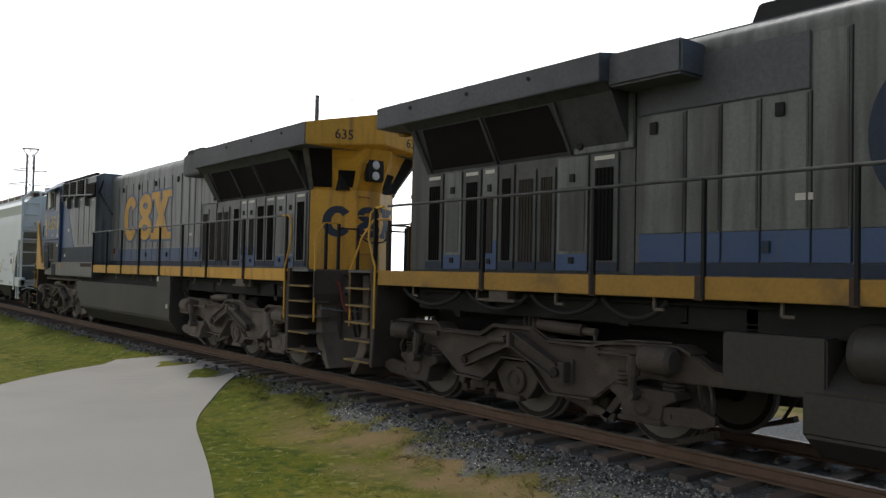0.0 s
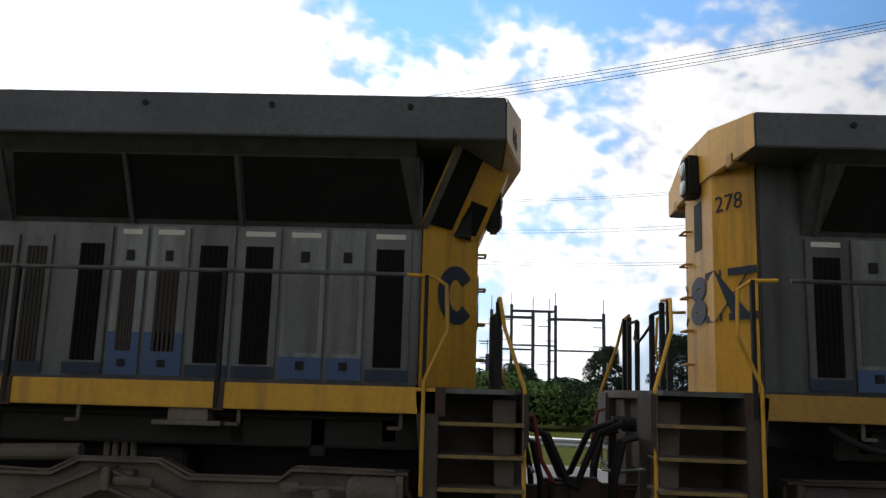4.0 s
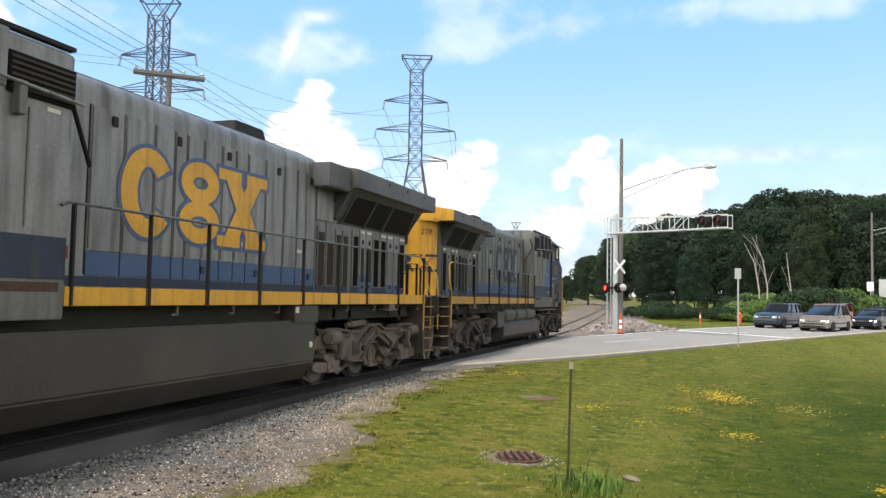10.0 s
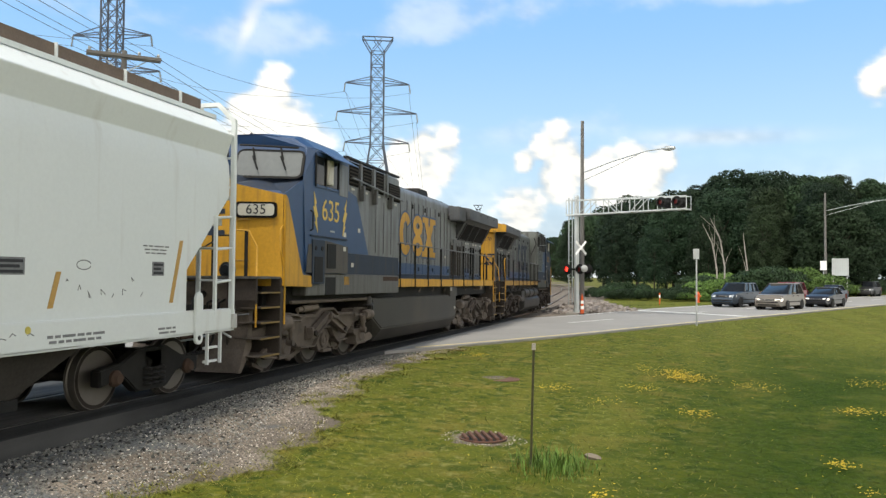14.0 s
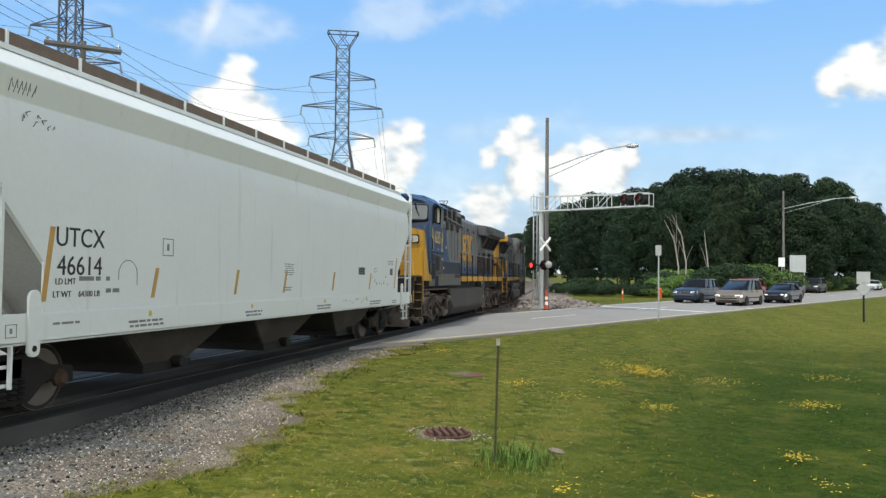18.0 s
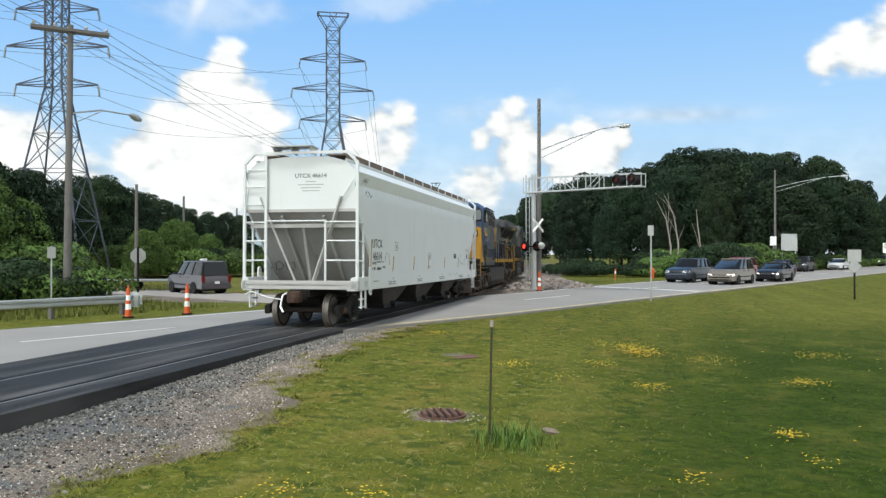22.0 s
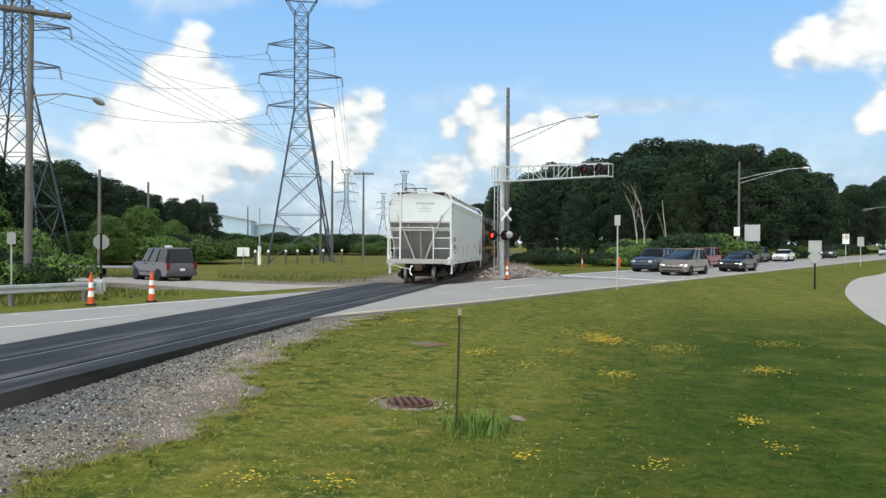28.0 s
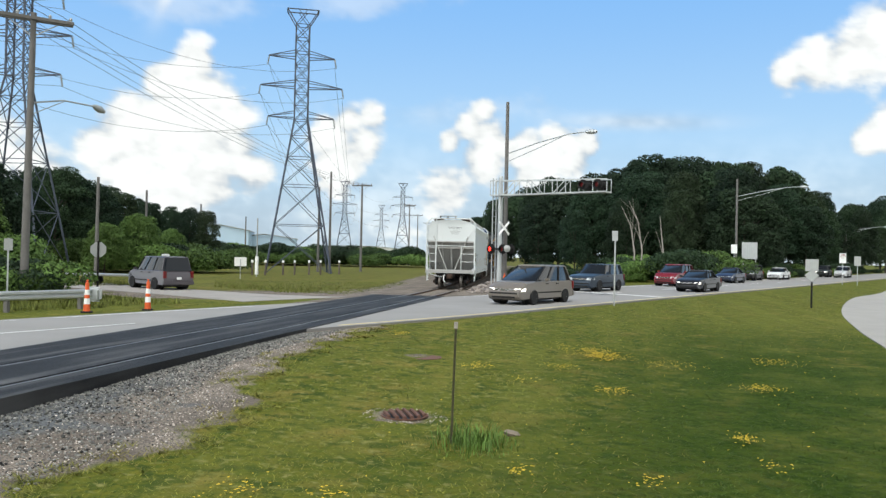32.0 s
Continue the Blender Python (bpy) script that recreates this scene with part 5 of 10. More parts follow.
        part("eave", Build().beam((F(13.25), s * 1.42, 4.79 + up), (F(17.1), s * 1.42, 4.79 + up), 0.1, 0.05), M_BLACK, lo)
        part("grab_rail", Build().rod([(F(13.2), s * (EW + 0.12), 4.12), (F(17.0), s * (EW + 0.12), 4.30)], 0.022, 8), hull, lo)
        for u in (14.1, 15.3, 16.2):
            part("rail_bracket", Build().box(F(u) - 0.06, F(u) + 0.06, min(s * EW, s * (EW + 0.12)), max(s * EW, s * (EW + 0.12)), 3.82, 4.2), drab, lo, bevel=0.01)
        part("drain_pipe", Build().rod([(F(13.3), s * 1.2, 4.72), (F(13.2), s * 1.38, 4.2), (F(12.6), s * 1.15, 3.5)], 0.03, 8), M_BLACK, lo)
        part("lower_band", Build().box(F(13.27), F(17.14), min(s * EW, s * (EW + 0.007)), max(s * EW, s * (EW + 0.007)), 2.03, 2.52), M_NAVY, lo, "dusty navy lower band")
        part("blue_field", Build().prism([(F(17.14), 2.525), (F(17.14), 4.02), (F(16.45), 3.9), (F(15.6), 2.525)], min(s * EW, s * (EW + 0.006)), max(s * EW, s * (EW + 0.006))), M_BLUE, lo, "dark blue paint field")
        for u in (13.9, 14.5, 15.1):
            part("panel_seam", Build().box(F(u) - 0.012, F(u) + 0.012, min(s * EW, s * (EW + 0.012)), max(s * EW, s * (EW + 0.012)), 2.6, 3.95), drab, lo)
        part("reflector", Build().box(F(16.95), F(17.25), min(s * 1.5, s * 1.508), max(s * 1.5, s * 1.508), 1.78, 1.97), M_YELD, lo, "worn yellow reflector")
        part("rust_patch", Build().box(F(13.4), F(14.6), min(s * 1.5, s * 1.506), max(s * 1.5, s * 1.506), 1.88, 1.99), M_RUST, lo, "rusty scuffed sill patch")
        part("red_tag", Build().box(F(12.75), F(12.9), min(s * HW, s * (HW + 0.03)), max(s * HW, s * (HW + 0.03)), 2.3, 2.46), M_RED, lo, "small red tag")
        part("sill_notch", Build().box(F(17.75), F(18.3), min(s * 1.45, s * 1.507), max(s * 1.45, s * 1.507), 1.56, 1.95), M_BLACK, lo, "dark notch in the sill")
        for u, z in ((16.2, 3.05), (16.6, 2.2), (17.3, 2.88), (17.3, 2.55)):
            part("decal", Build().box(F(u), F(u + 0.15), min(s * (EW + 0.004), s * (EW + (0.013 if u < 17.15 else 0.1))), max(s * (EW + 0.004), s * (EW + (0.013 if u < 17.15 else 0.1))), z, z + 0.1), M_CREAM, lo, "small white decal")
    # cab
    CW = 1.55
    paint = M_BLUE if lettered else M_NAVY
    fore = lambda y, z: 19.93 - 0.40 * abs(y) / 1.5 - 0.40 * (z - 4.0)  # the glazed front: a shallow bow, leaning back
    ring = [(-1.54, 2.03), (-1.50, 4.00), (-1.46, 4.66), (-1.12, 4.86), (-0.45, 4.95), (0.45, 4.95), (1.12, 4.86), (1.46, 4.66), (1.50, 4.00), (1.54, 2.03)]
    prof = [(-CW, 2.03), (-CW, 4.0), (-CW, 4.66), (-1.2, 4.93), (-0.5, 5.02), (0.5, 5.02), (1.2, 4.93), (CW, 4.66), (CW, 4.0), (CW, 2.03)]
    cab = part("cab", Build().loft([[(x, a, b) for a, b in prof] for x in (F(17.15), F(19.0))] + [[(F(fore(a, max(b, 4.0)) if b > 3 else 19.4), a, b) for a, b in ring]]), paint, lo, "dark blue painted cab", bevel=0.03)
    for s in (-1, 1):
        out = lambda q: (min(s * CW, s * (CW + q)), max(s * CW, s * (CW + q)))
        part("side_window", Build().box(F(17.84), F(18.98), *out(0.010), 3.92, 4.52), M_GLASS, cab, bevel=0.008)
        for u0, u1, z0, z1 in ((17.78, 19.04, 4.52, 4.57), (17.78, 19.04, 3.86, 3.91), (17.78, 17.83, 3.86, 4.57), (18.99, 19.04, 3.86, 4.57), (18.48, 18.53, 3.86, 4.57)):
            part("window_frame", Build().box(F(u0), F(u1), *out(0.03), z0, z1), M_BLACK if u1 - u0 < 0.1 else paint, cab)
        part("blank_pane", Build().box(F(17.22), F(17.74), *out(0.012), 3.80, 4.52), hull, cab, "grey painted blank panel", bevel=0.01)
        part("window_shade", Build().box(F(18.20), F(18.46), *out(0.07), 3.96, 4.5), M_CREAM, cab, "cream wind deflector", bevel=0.01)
        part("sun_visor", Build().add([(F(a), s * y, z) for z0 in (0, 0.02) for a, y, z in ((17.4, CW, 4.66 + z0), (18.75, CW, 4.66 + z0), (18.75, CW + 0.34, 4.46 + z0), (17.4, CW + 0.34, 4.46 + z0))], [(0, 1, 2, 3), (7, 6, 5, 4), (0, 4, 5, 1), (1, 5, 6, 2), (2, 6, 7, 3), (3, 7, 4, 0)]), M_BLUE, cab, "faded blue sun visor")
        ang = 180 if s > 0 else 0
        lettering("road_number", number, 0.66 if lettered else 0.5, M_YELPALE if lettered else M_YELD, cab, pose(F(18.18), s * (CW + 0.006), 3.38, 90, 0, ang), 0.004)
        if lettered:
            for u0, q in ((18.98, -1), (17.38, 1)):
                xx = F(u0)
                zz = [(0.10, 0.42), (0.05, 0.12), (0.12, 0.10), (-0.02, -0.20), (0.04, -0.22), (-0.12, -0.44), (-0.06, -0.12), (-0.13, -0.10), (0.0, 0.16), (-0.05, 0.18)]
                part("flash_mark", Build().prism([(xx - q * p, 3.33 + r) for p, r in zz], *out(0.008)), M_YELPALE, cab, "pale yellow zigzag mark")
        part("cab_ledge", Build().box(F(17.3), F(19.25), *out(0.04), 2.80, 2.83), M_NAVY, cab)
        part("lower_field", Build().prism([(F(17.18), 2.04), (F(19.40), 2.04), (F(19.30), 2.62), (F(18.4), 2.74), (F(17.18), 2.66)], *out(0.006)), M_DUST, cab, "brown dust over the blue paint")
        part("battery_vent", Build().box(F(17.88), F(18.38), *out(0.02), 2.14, 2.68), M_BLACK, cab, "dark mesh vent", bevel=0.01)
        dr = part("access_door", Build().box(F(18.5), F(19.15), *out(0.025), 1.80, 2.74), M_NAVY, cab, "dusty door with a mesh vent", bevel=0.012)
        part("door_vent", Build().box(F(18.62), F(19.04), *out(0.035), 1.84, 2.38), M_BLACK, dr, bevel=0.006)
        for u in (18.66, 18.98):
            part("door_hole", Build().cyl((F(u), s * (CW + 0.02), 2.56), (0, s, 0), 0.05, 0.015, 12), M_BLACK, dr)
        part("stencil_bar", Build().box(F(17.95), F(18.2), *out(0.005), 2.94, 2.98), M_SIGNBACK, cab)
        part("grab_iron", Build().rod([(F(19.2), s * 1.52, 2.9), (F(19.2), s * 1.6, 2.95), (F(19.2), s * 1.6, 3.3), (F(19.2), s * 1.52, 3.35)], 0.016, 6), M_BLACK, cab)
        def pane(grow, lift):
            """The outline of one windshield pane with rounded corners, on the leaning front."""
            pts = []
            for cy, cz, a0 in ((1.34, 4.44, 0), (0.24, 4.47, 90), (0.24, 4.11, 180), (1.36, 4.09, 270)):
                for k in range(4):
                    q = radians(a0 + 30 * k)
                    y, z = cy + (0.09 + grow) * math.cos(q), cz + (0.09 + grow) * math.sin(q)
                    pts.append((F(fore(y, z) + lift), s * y, z))
            return pts
        part("windshield_gasket", Build().loft([pane(0.045, -0.02), pane(0.045, 0.016)]), M_BLACK, cab, "black rubber gasket")
        part("windshield", Build().loft([pane(0.0, -0.01), pane(0.0, 0.024)]), M_SHIELD, cab, "pale reflecting windshield")
        part("brow_rail", Build().rod([(F(fore(0.15, 4.66) + 0.08), s * 0.15, 4.68), (F(fore(1.35, 4.6) + 0.08), s * 1.35, 4.62)], 0.022, 6), M_BLACK, cab)
        for y in (0.42, 0.98):
            part("wiper", Build().beam((F(fore(y, 4.62) + 0.06), s * y, 4.62), (F(fore(y, 4.35) + 0.05), s * (y + 0.10), 4.35), 0.03).beam((F(fore(y, 4.42) + 0.05), s * (y + 0.03), 4.44), (F(fore(y, 4.15) + 0.045), s * (y + 0.20), 4.14), 0.025), M_BLACK, cab)
    # wide nose: a bowed front with a raised middle, its top sloping down from the glazing
    FY = ((-1.5, 20.35, 3.55), (-0.60, 20.60, 3.75), (-0.32, 20.60, 3.97), (0.32, 20.60, 3.97), (0.60, 20.60, 3.75), (1.5, 20.35, 3.55))
    back = [(19.30, y, 4.02) for y, _, _ in FY]
    nb = Build()
    n = len(FY)
    nb.add([(F(u), y, z) for u, y, z in back] + [(F(u), y, z) for y, u, z in FY] + [(F(u), y, 1.76) for y, u, z in FY] + [(F(u), y, 1.76) for u, y, z in back],
           [(k + r * n, k + 1 + r * n, k + 1 + (r + 1) * n, k + (r + 1) * n) for r in range(3) for k in range(n - 1)] + [(0, n, 2 * n, 3 * n), (n - 1, 4 * n - 1, 3 * n - 1, 2 * n - 1)])
    nose = part("nose", nb, paint, lo, "blue-sided nose")
    nt = Build().add([(F(u), y * 0.985, z + l) for l in (0.0, 0.008) for u, y, z in back] + [(F(u) - 0.015, y * 0.985, z + l) for l in (0.0, 0.008) for y, u, z in FY],
                     [(n + k, n + k + 1, 3 * n + k + 1, 3 * n + k) for k in range(n - 1)] + [(2 * n + k, 3 * n + k, 3 * n + k + 1, 2 * n + k + 1) for k in range(n - 1)])
    part("nose_top", nt, M_NAVY, nose, "dark anti-glare panel")
    nf = Build().add([(F(u) + l, y, z) for l in (0.002, 0.014) for z0 in (0, 1) for y, u, zt in FY for z in ((zt, 1.76)[z0],)],
                     [(2 * n + k, 2 * n + k + 1, 3 * n + k + 1, 3 * n + k) for k in range(n - 1)] + [(k, 2 * n + k, 2 * n + k + 1, k + 1) for k in range(n - 1)] + [(0, n, 3 * n, 2 * n), (n - 1, 3 * n - 1, 4 * n - 1, 2 * n - 1)])
    part("nose_front", nf, M_YEL, nose, "yellow painted nose front")
    for s in (-1, 1):
        if lettered:
            part("yellow_cheek", Build().prism([(F(20.352), 1.76), (F(20.352), 3.55), (F(20.27), 3.50), (F(19.55), 1.99), (F(19.1), 1.97), (F(19.1), 1.74)], min(s * 1.5, s * 1.558), max(s * 1.5, s * 1.558)), M_YEL, nose, "yellow painted cheek", bevel=0.008)
        ax = Vector((0.90, s * 0.25, 0)).normalized()
        sd = Vector((-ax.y, ax.x, 0))
        c = Vector((F(20.49), s * 1.0, 3.24)) + ax * 0.01

        def slab(w, h, l0, l1):
            v = []
            for l in (l0, l1):
                for cx, cz, a0 in ((w - 0.06, h - 0.06, 0), (0.06 - w, h - 0.06, 90), (0.06 - w, 0.06 - h, 180), (w - 0.06, 0.06 - h, 270)):
                    for k in range(3):
                        q = radians(a0 + 45 * k)
                        v.append(c + sd * (cx + 0.06 * math.cos(q)) + Vector((0, 0, cz + 0.06 * math.sin(q))) + ax * l)
            return Build().loft([v[:12], v[12:]])
        board = part("number_board", slab(0.40, 0.155, -0.02, 0.06), M_GRILLE, nose, "black framed number board")
        part("board_glass", slab(0.355, 0.115, 0.04, 0.068), M_CREAM, board, "pale board")
        lettering("board_number", number, 0.27, M_INK, board, pose(*(c + ax * 0.071), 90, 0, math.degrees(math.atan2(ax.y, ax.x)) + 90), 0.004)
        gy = Vector((F(20.56), s * 0.62, 0)) + ax * 0.01
        for z in (2.25, 3.05):
            part("grab_iron", Build().rod([gy + Vector((0, 0, z)), gy + ax * 0.08 + Vector((0, 0, z)), gy + ax * 0.08 + sd * 0.25 + Vector((0, 0, z)), gy + sd * 0.25 + Vector((0, 0, z))], 0.014, 6), M_YELD, nose)
        for z in (1.95, 2.6, 3.2, 3.55):
            part("door_hinge", Build().box(F(20.60), F(20.655), min(s * 0.54, s * 0.60), max(s * 0.54, s * 0.60), z, z + 0.12), M_YELD, nose)
    part("nose_door", Build().prism([(-0.30, 1.86), (0.52, 1.86), (0.52, 3.66), (0.30, 3.86), (-0.30, 3.86)], F(20.61), F(20.645), "x"), M_YEL, nose, bevel=0.015)
    part("door_window", Build().loft([[(F(20.646 + l), 0.16 + (0.23 + e) * math.copysign(abs(math.cos(q)) ** 0.5, math.cos(q)), 3.50 + (0.19 + e) * math.copysign(abs(math.sin(q)) ** 0.5, math.sin(q))) for q in [radians(22.5 * k) for k in range(16)]] for e, l in ((0.03, 0.0), (0.0, 0.012))]), M_GLASS, nose, "dark rounded window")
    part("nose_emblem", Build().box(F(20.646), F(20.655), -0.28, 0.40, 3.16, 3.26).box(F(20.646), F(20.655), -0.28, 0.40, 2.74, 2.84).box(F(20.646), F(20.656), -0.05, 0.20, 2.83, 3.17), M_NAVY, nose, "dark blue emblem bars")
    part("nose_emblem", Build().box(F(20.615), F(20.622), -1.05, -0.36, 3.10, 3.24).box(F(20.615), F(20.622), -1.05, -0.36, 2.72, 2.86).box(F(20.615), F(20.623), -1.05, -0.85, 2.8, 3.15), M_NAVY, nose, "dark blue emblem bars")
    hl = part("headlight_box", Build().box(F(20.60), F(20.64), -0.62, -0.34, 3.30, 3.74), M_BLACK, nose, "black headlight housing", bevel=0.01)
    for z in (3.42, 3.62):
        part("lamp_lens", Build().lathe([(0.0, 0.03), (0.07, 0.025), (0.09, 0.0)], (F(20.64), -0.48, z), (1, 0, 0), 14), M_LENS, hl)
    for s in (-1, 1):
        dl = part("ditch_light", Build().lathe([(0.0, 0.0), (0.13, 0.0), (0.15, 0.05), (0.15, 0.14), (0.0, 0.14)], (F(21.02), s * 0.75, 2.06), (1, 0, 0), 16), M_BLACK, lo, "round black ditch light")
        part("lamp_lens", Build().lathe([(0.0, 0.04), (0.09, 0.03), (0.12, 0.0)], (F(21.16), s * 0.75, 2.06), (1, 0, 0), 14), M_GLASS, dl)
    part("roof_fan", Build().lathe([(0, 0.1), (0.3, 0.1), (0.34, 0.0)], (F(15.0), 0, 4.82 + up), (0, 0, 1), 20), M_ROOF, lo)
    for u, y in ((18.2, 0.3), (18.6, -0.2), (17.6, 0.4)):
        part("antenna", Build().cyl((F(u), y, 5.0), (0, 0, 1), 0.03, 0.14, 8), M_BLACK, lo)
    # end fittings: rear light, numbers, emblem shapes
    lu = -0.02 if lettered else eu
    ly = 0.0 if lettered else -0.02
    z0 = 3.66 if lettered else 4.06
    lt = part("light_housing", Build().box(X(lu - (0.0 if lettered else 0.16)), X(lu + 0.14), ly - (0.2 if lettered else 0.13), ly + (0.2 if lettered else 0.13), z0, z0 + 0.46), M_BLACK, lo, bevel=0.03)
    for z in (z0 + 0.11, z0 + 0.32):
        part("lamp_lens", Build().lathe([(0.0, 0.03), (0.07, 0.02), (0.085, 0.0)], (X(lu - (0.0 if lettered else 0.16)), ly, z), (-1, 0, 0), 14), M_LENS, lt)
    if not lettered:
        # no hollow here: a black patch paints the recess's inner shade
        part("light_recess", Build().box(X(lu) - 0.006, X(lu) + 0.02, -0.13, 0.13, 3.47, 4.0), M_BLACK, lo, "dark recess below the light")
        for s in (-1, 1):
            part("cap_bracket", Build().box(X(-0.06), X(0.1), s * 1.0 - 0.08, s * 1.0 + 0.08, 4.14, 4.27), M_YELD, lo, bevel=0.01)
    if lettered:
        for s in (-1, 1):
            c = Vector((X(-ch / 2), s * (1.56 - cw / 2), 4.39 + rise / 2))
            ax = Vector((-cw, s * ch, 0)).normalized()
            lettering("end_number", number, 0.26, M_INK, lo, pose(c.x + ax.x * 0.006, c.y + ax.y * 0.006, c.z, 90, 0, math.degrees(math.atan2(ax.y, ax.x)) + 90), 0.003)
    el, full = math.hypot(hu - eu, HW - ew), ew

    def around(p, q, l):
        """A place on the three faces of the end wall, from its middle."""
        z = (2.58 if lettered else 2.66) + q
        if abs(p) <= ew:
            return (X(eu) - l, -p, z)
        sg = -1 if p > 0 else 1
        f = (abs(p) - ew) / el
        nx, ny = (HW - ew) / el, (hu - eu) / el
        return (X(eu + (hu - eu) * f) - l * nx, sg * (ew + (HW - ew) * f + l * ny), z)
    emblem(lo, around, 1.9 if lettered else 1.95, 0.6 if lettered else 0.52, M_NAVY, M_NAVY, 1)
    if not lettered:
        c = around(0.72, 1.19, 0.004)
        ax = Vector((-(HW - ew), -(hu - eu), 0))
        lettering("end_number", number, 0.24, M_INK, lo, pose(*c, 90, 0, math.degrees(math.atan2(ax.y, ax.x)) + 90), 0.003)
    for k in range(6):
        z = 2.25 + k * 0.37
        part("ladder_rung", Build().rod([(X(eu + 0.02), ew - 0.26, z), (X(eu - 0.08), ew - 0.26, z), (X(eu - 0.08), ew - 0.04, z), (X(eu + 0.02), ew - 0.04, z)], 0.014, 6), M_YELD, lo)
    # steps, platforms, rails at both ends
    for xe, d in ((X(-0.22 if lettered else -0.92), 1), (F(21.2), -1)):
        for s in (-1, 1):
            well = part("step_well", Build().prism([(xe + d * 0.78, 0.40), (xe + d * 0.78, 1.92), (xe + d * 1.0, 1.92), (xe + d * 0.86, 0.40)], min(s * 0.85, s * 1.5), max(s * 0.85, s * 1.5)).box(min(xe, xe + d * 0.8), max(xe, xe + d * 0.8), min(s * 0.8, s * 0.86), max(s * 0.8, s * 0.86), 0.42, 1.9).prism([(xe - d * 0.02, 1.5), (xe - d * 0.02, 1.92), (xe + d * 0.04, 1.92), (xe + d * 0.04, 1.3)], min(s * 0.85, s * 1.42), max(s * 0.85, s * 1.42)), M_WELL, lo, "grimy dark brown step well", bevel=0.01)
            for i, z in enumerate((0.47, 0.80, 1.09, 1.37, 1.65)):
                y1 = 1.5
                t = part("tread_plate", Build().box(min(xe + d * 0.02, xe + d * 0.78), max(xe + d * 0.02, xe + d * 0.78), min(s * (0.9 + 0.06 * i), s * y1), max(s * (0.9 + 0.06 * i), s * y1), z - 0.025, z), M_TRUCK, well, "grimy worn step tread", bevel=0.004)
                part("nosing", Build().box(min(xe + d * 0.03, xe + d * 0.77), max(xe + d * 0.03, xe + d * 0.77), min(s * (y1 - 0.02), s * (y1 + 0.006)), max(s * (y1 - 0.02), s * (y1 + 0.006)), z - 0.028, z + 0.004), M_NOSE, well, "worn dull yellow step edge")
            rail = [(xe + d * 0.92, s * 1.52, 1.02), (xe + d * 0.92, s * 1.52, 2.0), (xe + d * 0.72, s * 1.52, 2.45), (xe + d * 0.74, s * 1.50, 2.86), (xe + d * 0.86, s * 1.50, 2.94), (xe + d * 1.1, s * 1.50, 2.95)]
            part("step_handrail", Build().rod(rail, 0.019, 8), M_YEL, lo, "yellow curved handrail")
            rail2 = [(xe + d * 0.02, s * 1.40, 1.0), (xe + d * 0.02, s * 1.40, 1.95), (xe + d * 0.20, s * 1.30, 2.5), (xe + d * 0.24, s * 1.1, 2.80), (xe + d * 0.24, s * 0.78, 2.82)]
            part("step_handrail", Build().rod(rail2, 0.019, 8), M_YEL, lo, "yellow curved handrail")
            for y in (0.78, 1.05):
                part("end_post", Build().beam((xe + d * 0.24, s * y, 1.94), (xe + d * 0.24, s * y, 2.8), 0.05), M_BLACK, lo)
            part("end_post", Build().beam((xe + d * 0.24, s * 0.35, 1.94), (xe + d * 0.24, s * 0.35, 2.72), 0.05).rod([(xe + d * 0.24, s * 0.78, 2.72), (xe + d * 0.24, s * 0.35, 2.72)], 0.018, 6), M_BLACK, lo)
        part("safety_chain", Build().rod([(xe + d * 0.22, 0.35, 2.6), (xe + d * 0.18, 0.2, 2.5), (xe + d * 0.18, 0.0, 2.46), (xe + d * 0.18, -0.2, 2.5), (xe + d * 0.22, -0.35, 2.6)], 0.016, 6), M_BLACK, lo)
        part("end_platform", Build().box(min(xe, xe + d * 0.9), max(xe, xe + d * 0.9), -0.85, 0.85, 1.86, 1.94), M_TRUCK, lo, bevel=0.01)
        plow = [(xe + d * 0.08, 1.85), (xe + d * 0.1, 1.0), (xe - d * 0.02, 0.6), (xe - d * 0.24, 0.18), (xe - d * 0.12, 0.16), (xe + d * 0.25, 0.6), (xe + d * 0.3, 1.85)]
        part("pilot_plow", Build().prism(plow, -1.2, -0.28).prism(plow, 0.28, 1.2).prism([(xe + d * 0.14, 1.85), (xe + d * 0.14, 1.15), (xe + d * 0.28, 1.15), (xe + d * 0.28, 1.85)], -0.3, 0.3), M_TRUCK, lo, "grimy steel plow pilot", bevel=0.01)
        part("coupler", Build().box(min(xe + d * 0.2, xe - d * 0.3), max(xe + d * 0.2, xe - d * 0.3), -0.11, 0.11, 0.76, 0.98).box(min(xe - d * 0.25, xe - d * 0.6), max(xe - d * 0.25, xe - d * 0.6), -0.2, 0.05, 0.70, 1.04).box(min(xe - d * 0.35, xe - d * 0.55), max(xe - d * 0.35, xe - d * 0.55), 0.03, 0.2, 0.72, 1.02), M_RUST, lo, "rusty coupler", bevel=0.03)
        for k, y in enumerate((-0.72, -0.6, -0.48, 0.48, 0.6, 0.72)):
            part("air_hose", Build().rod([(xe + d * 0.05, y, 1.5), (xe - d * 0.12, y, 1.45), (xe - d * 0.2, y, 1.1), (xe - d * 0.22, y * 0.9, 0.7 + 0.05 * (k % 2)), (xe - d * 0.4, y * 0.8, 0.55), (xe - d * 0.7, y * 0.75, 0.52)], 0.024, 8), M_BLACK, lo)
        for y in (0.25, -0.25):
            part("cable_plug", Build().cyl((xe + d * 0.1, y, 1.6), (-d, 0, 0), 0.07, 0.16, 12), M_BLACK, lo)
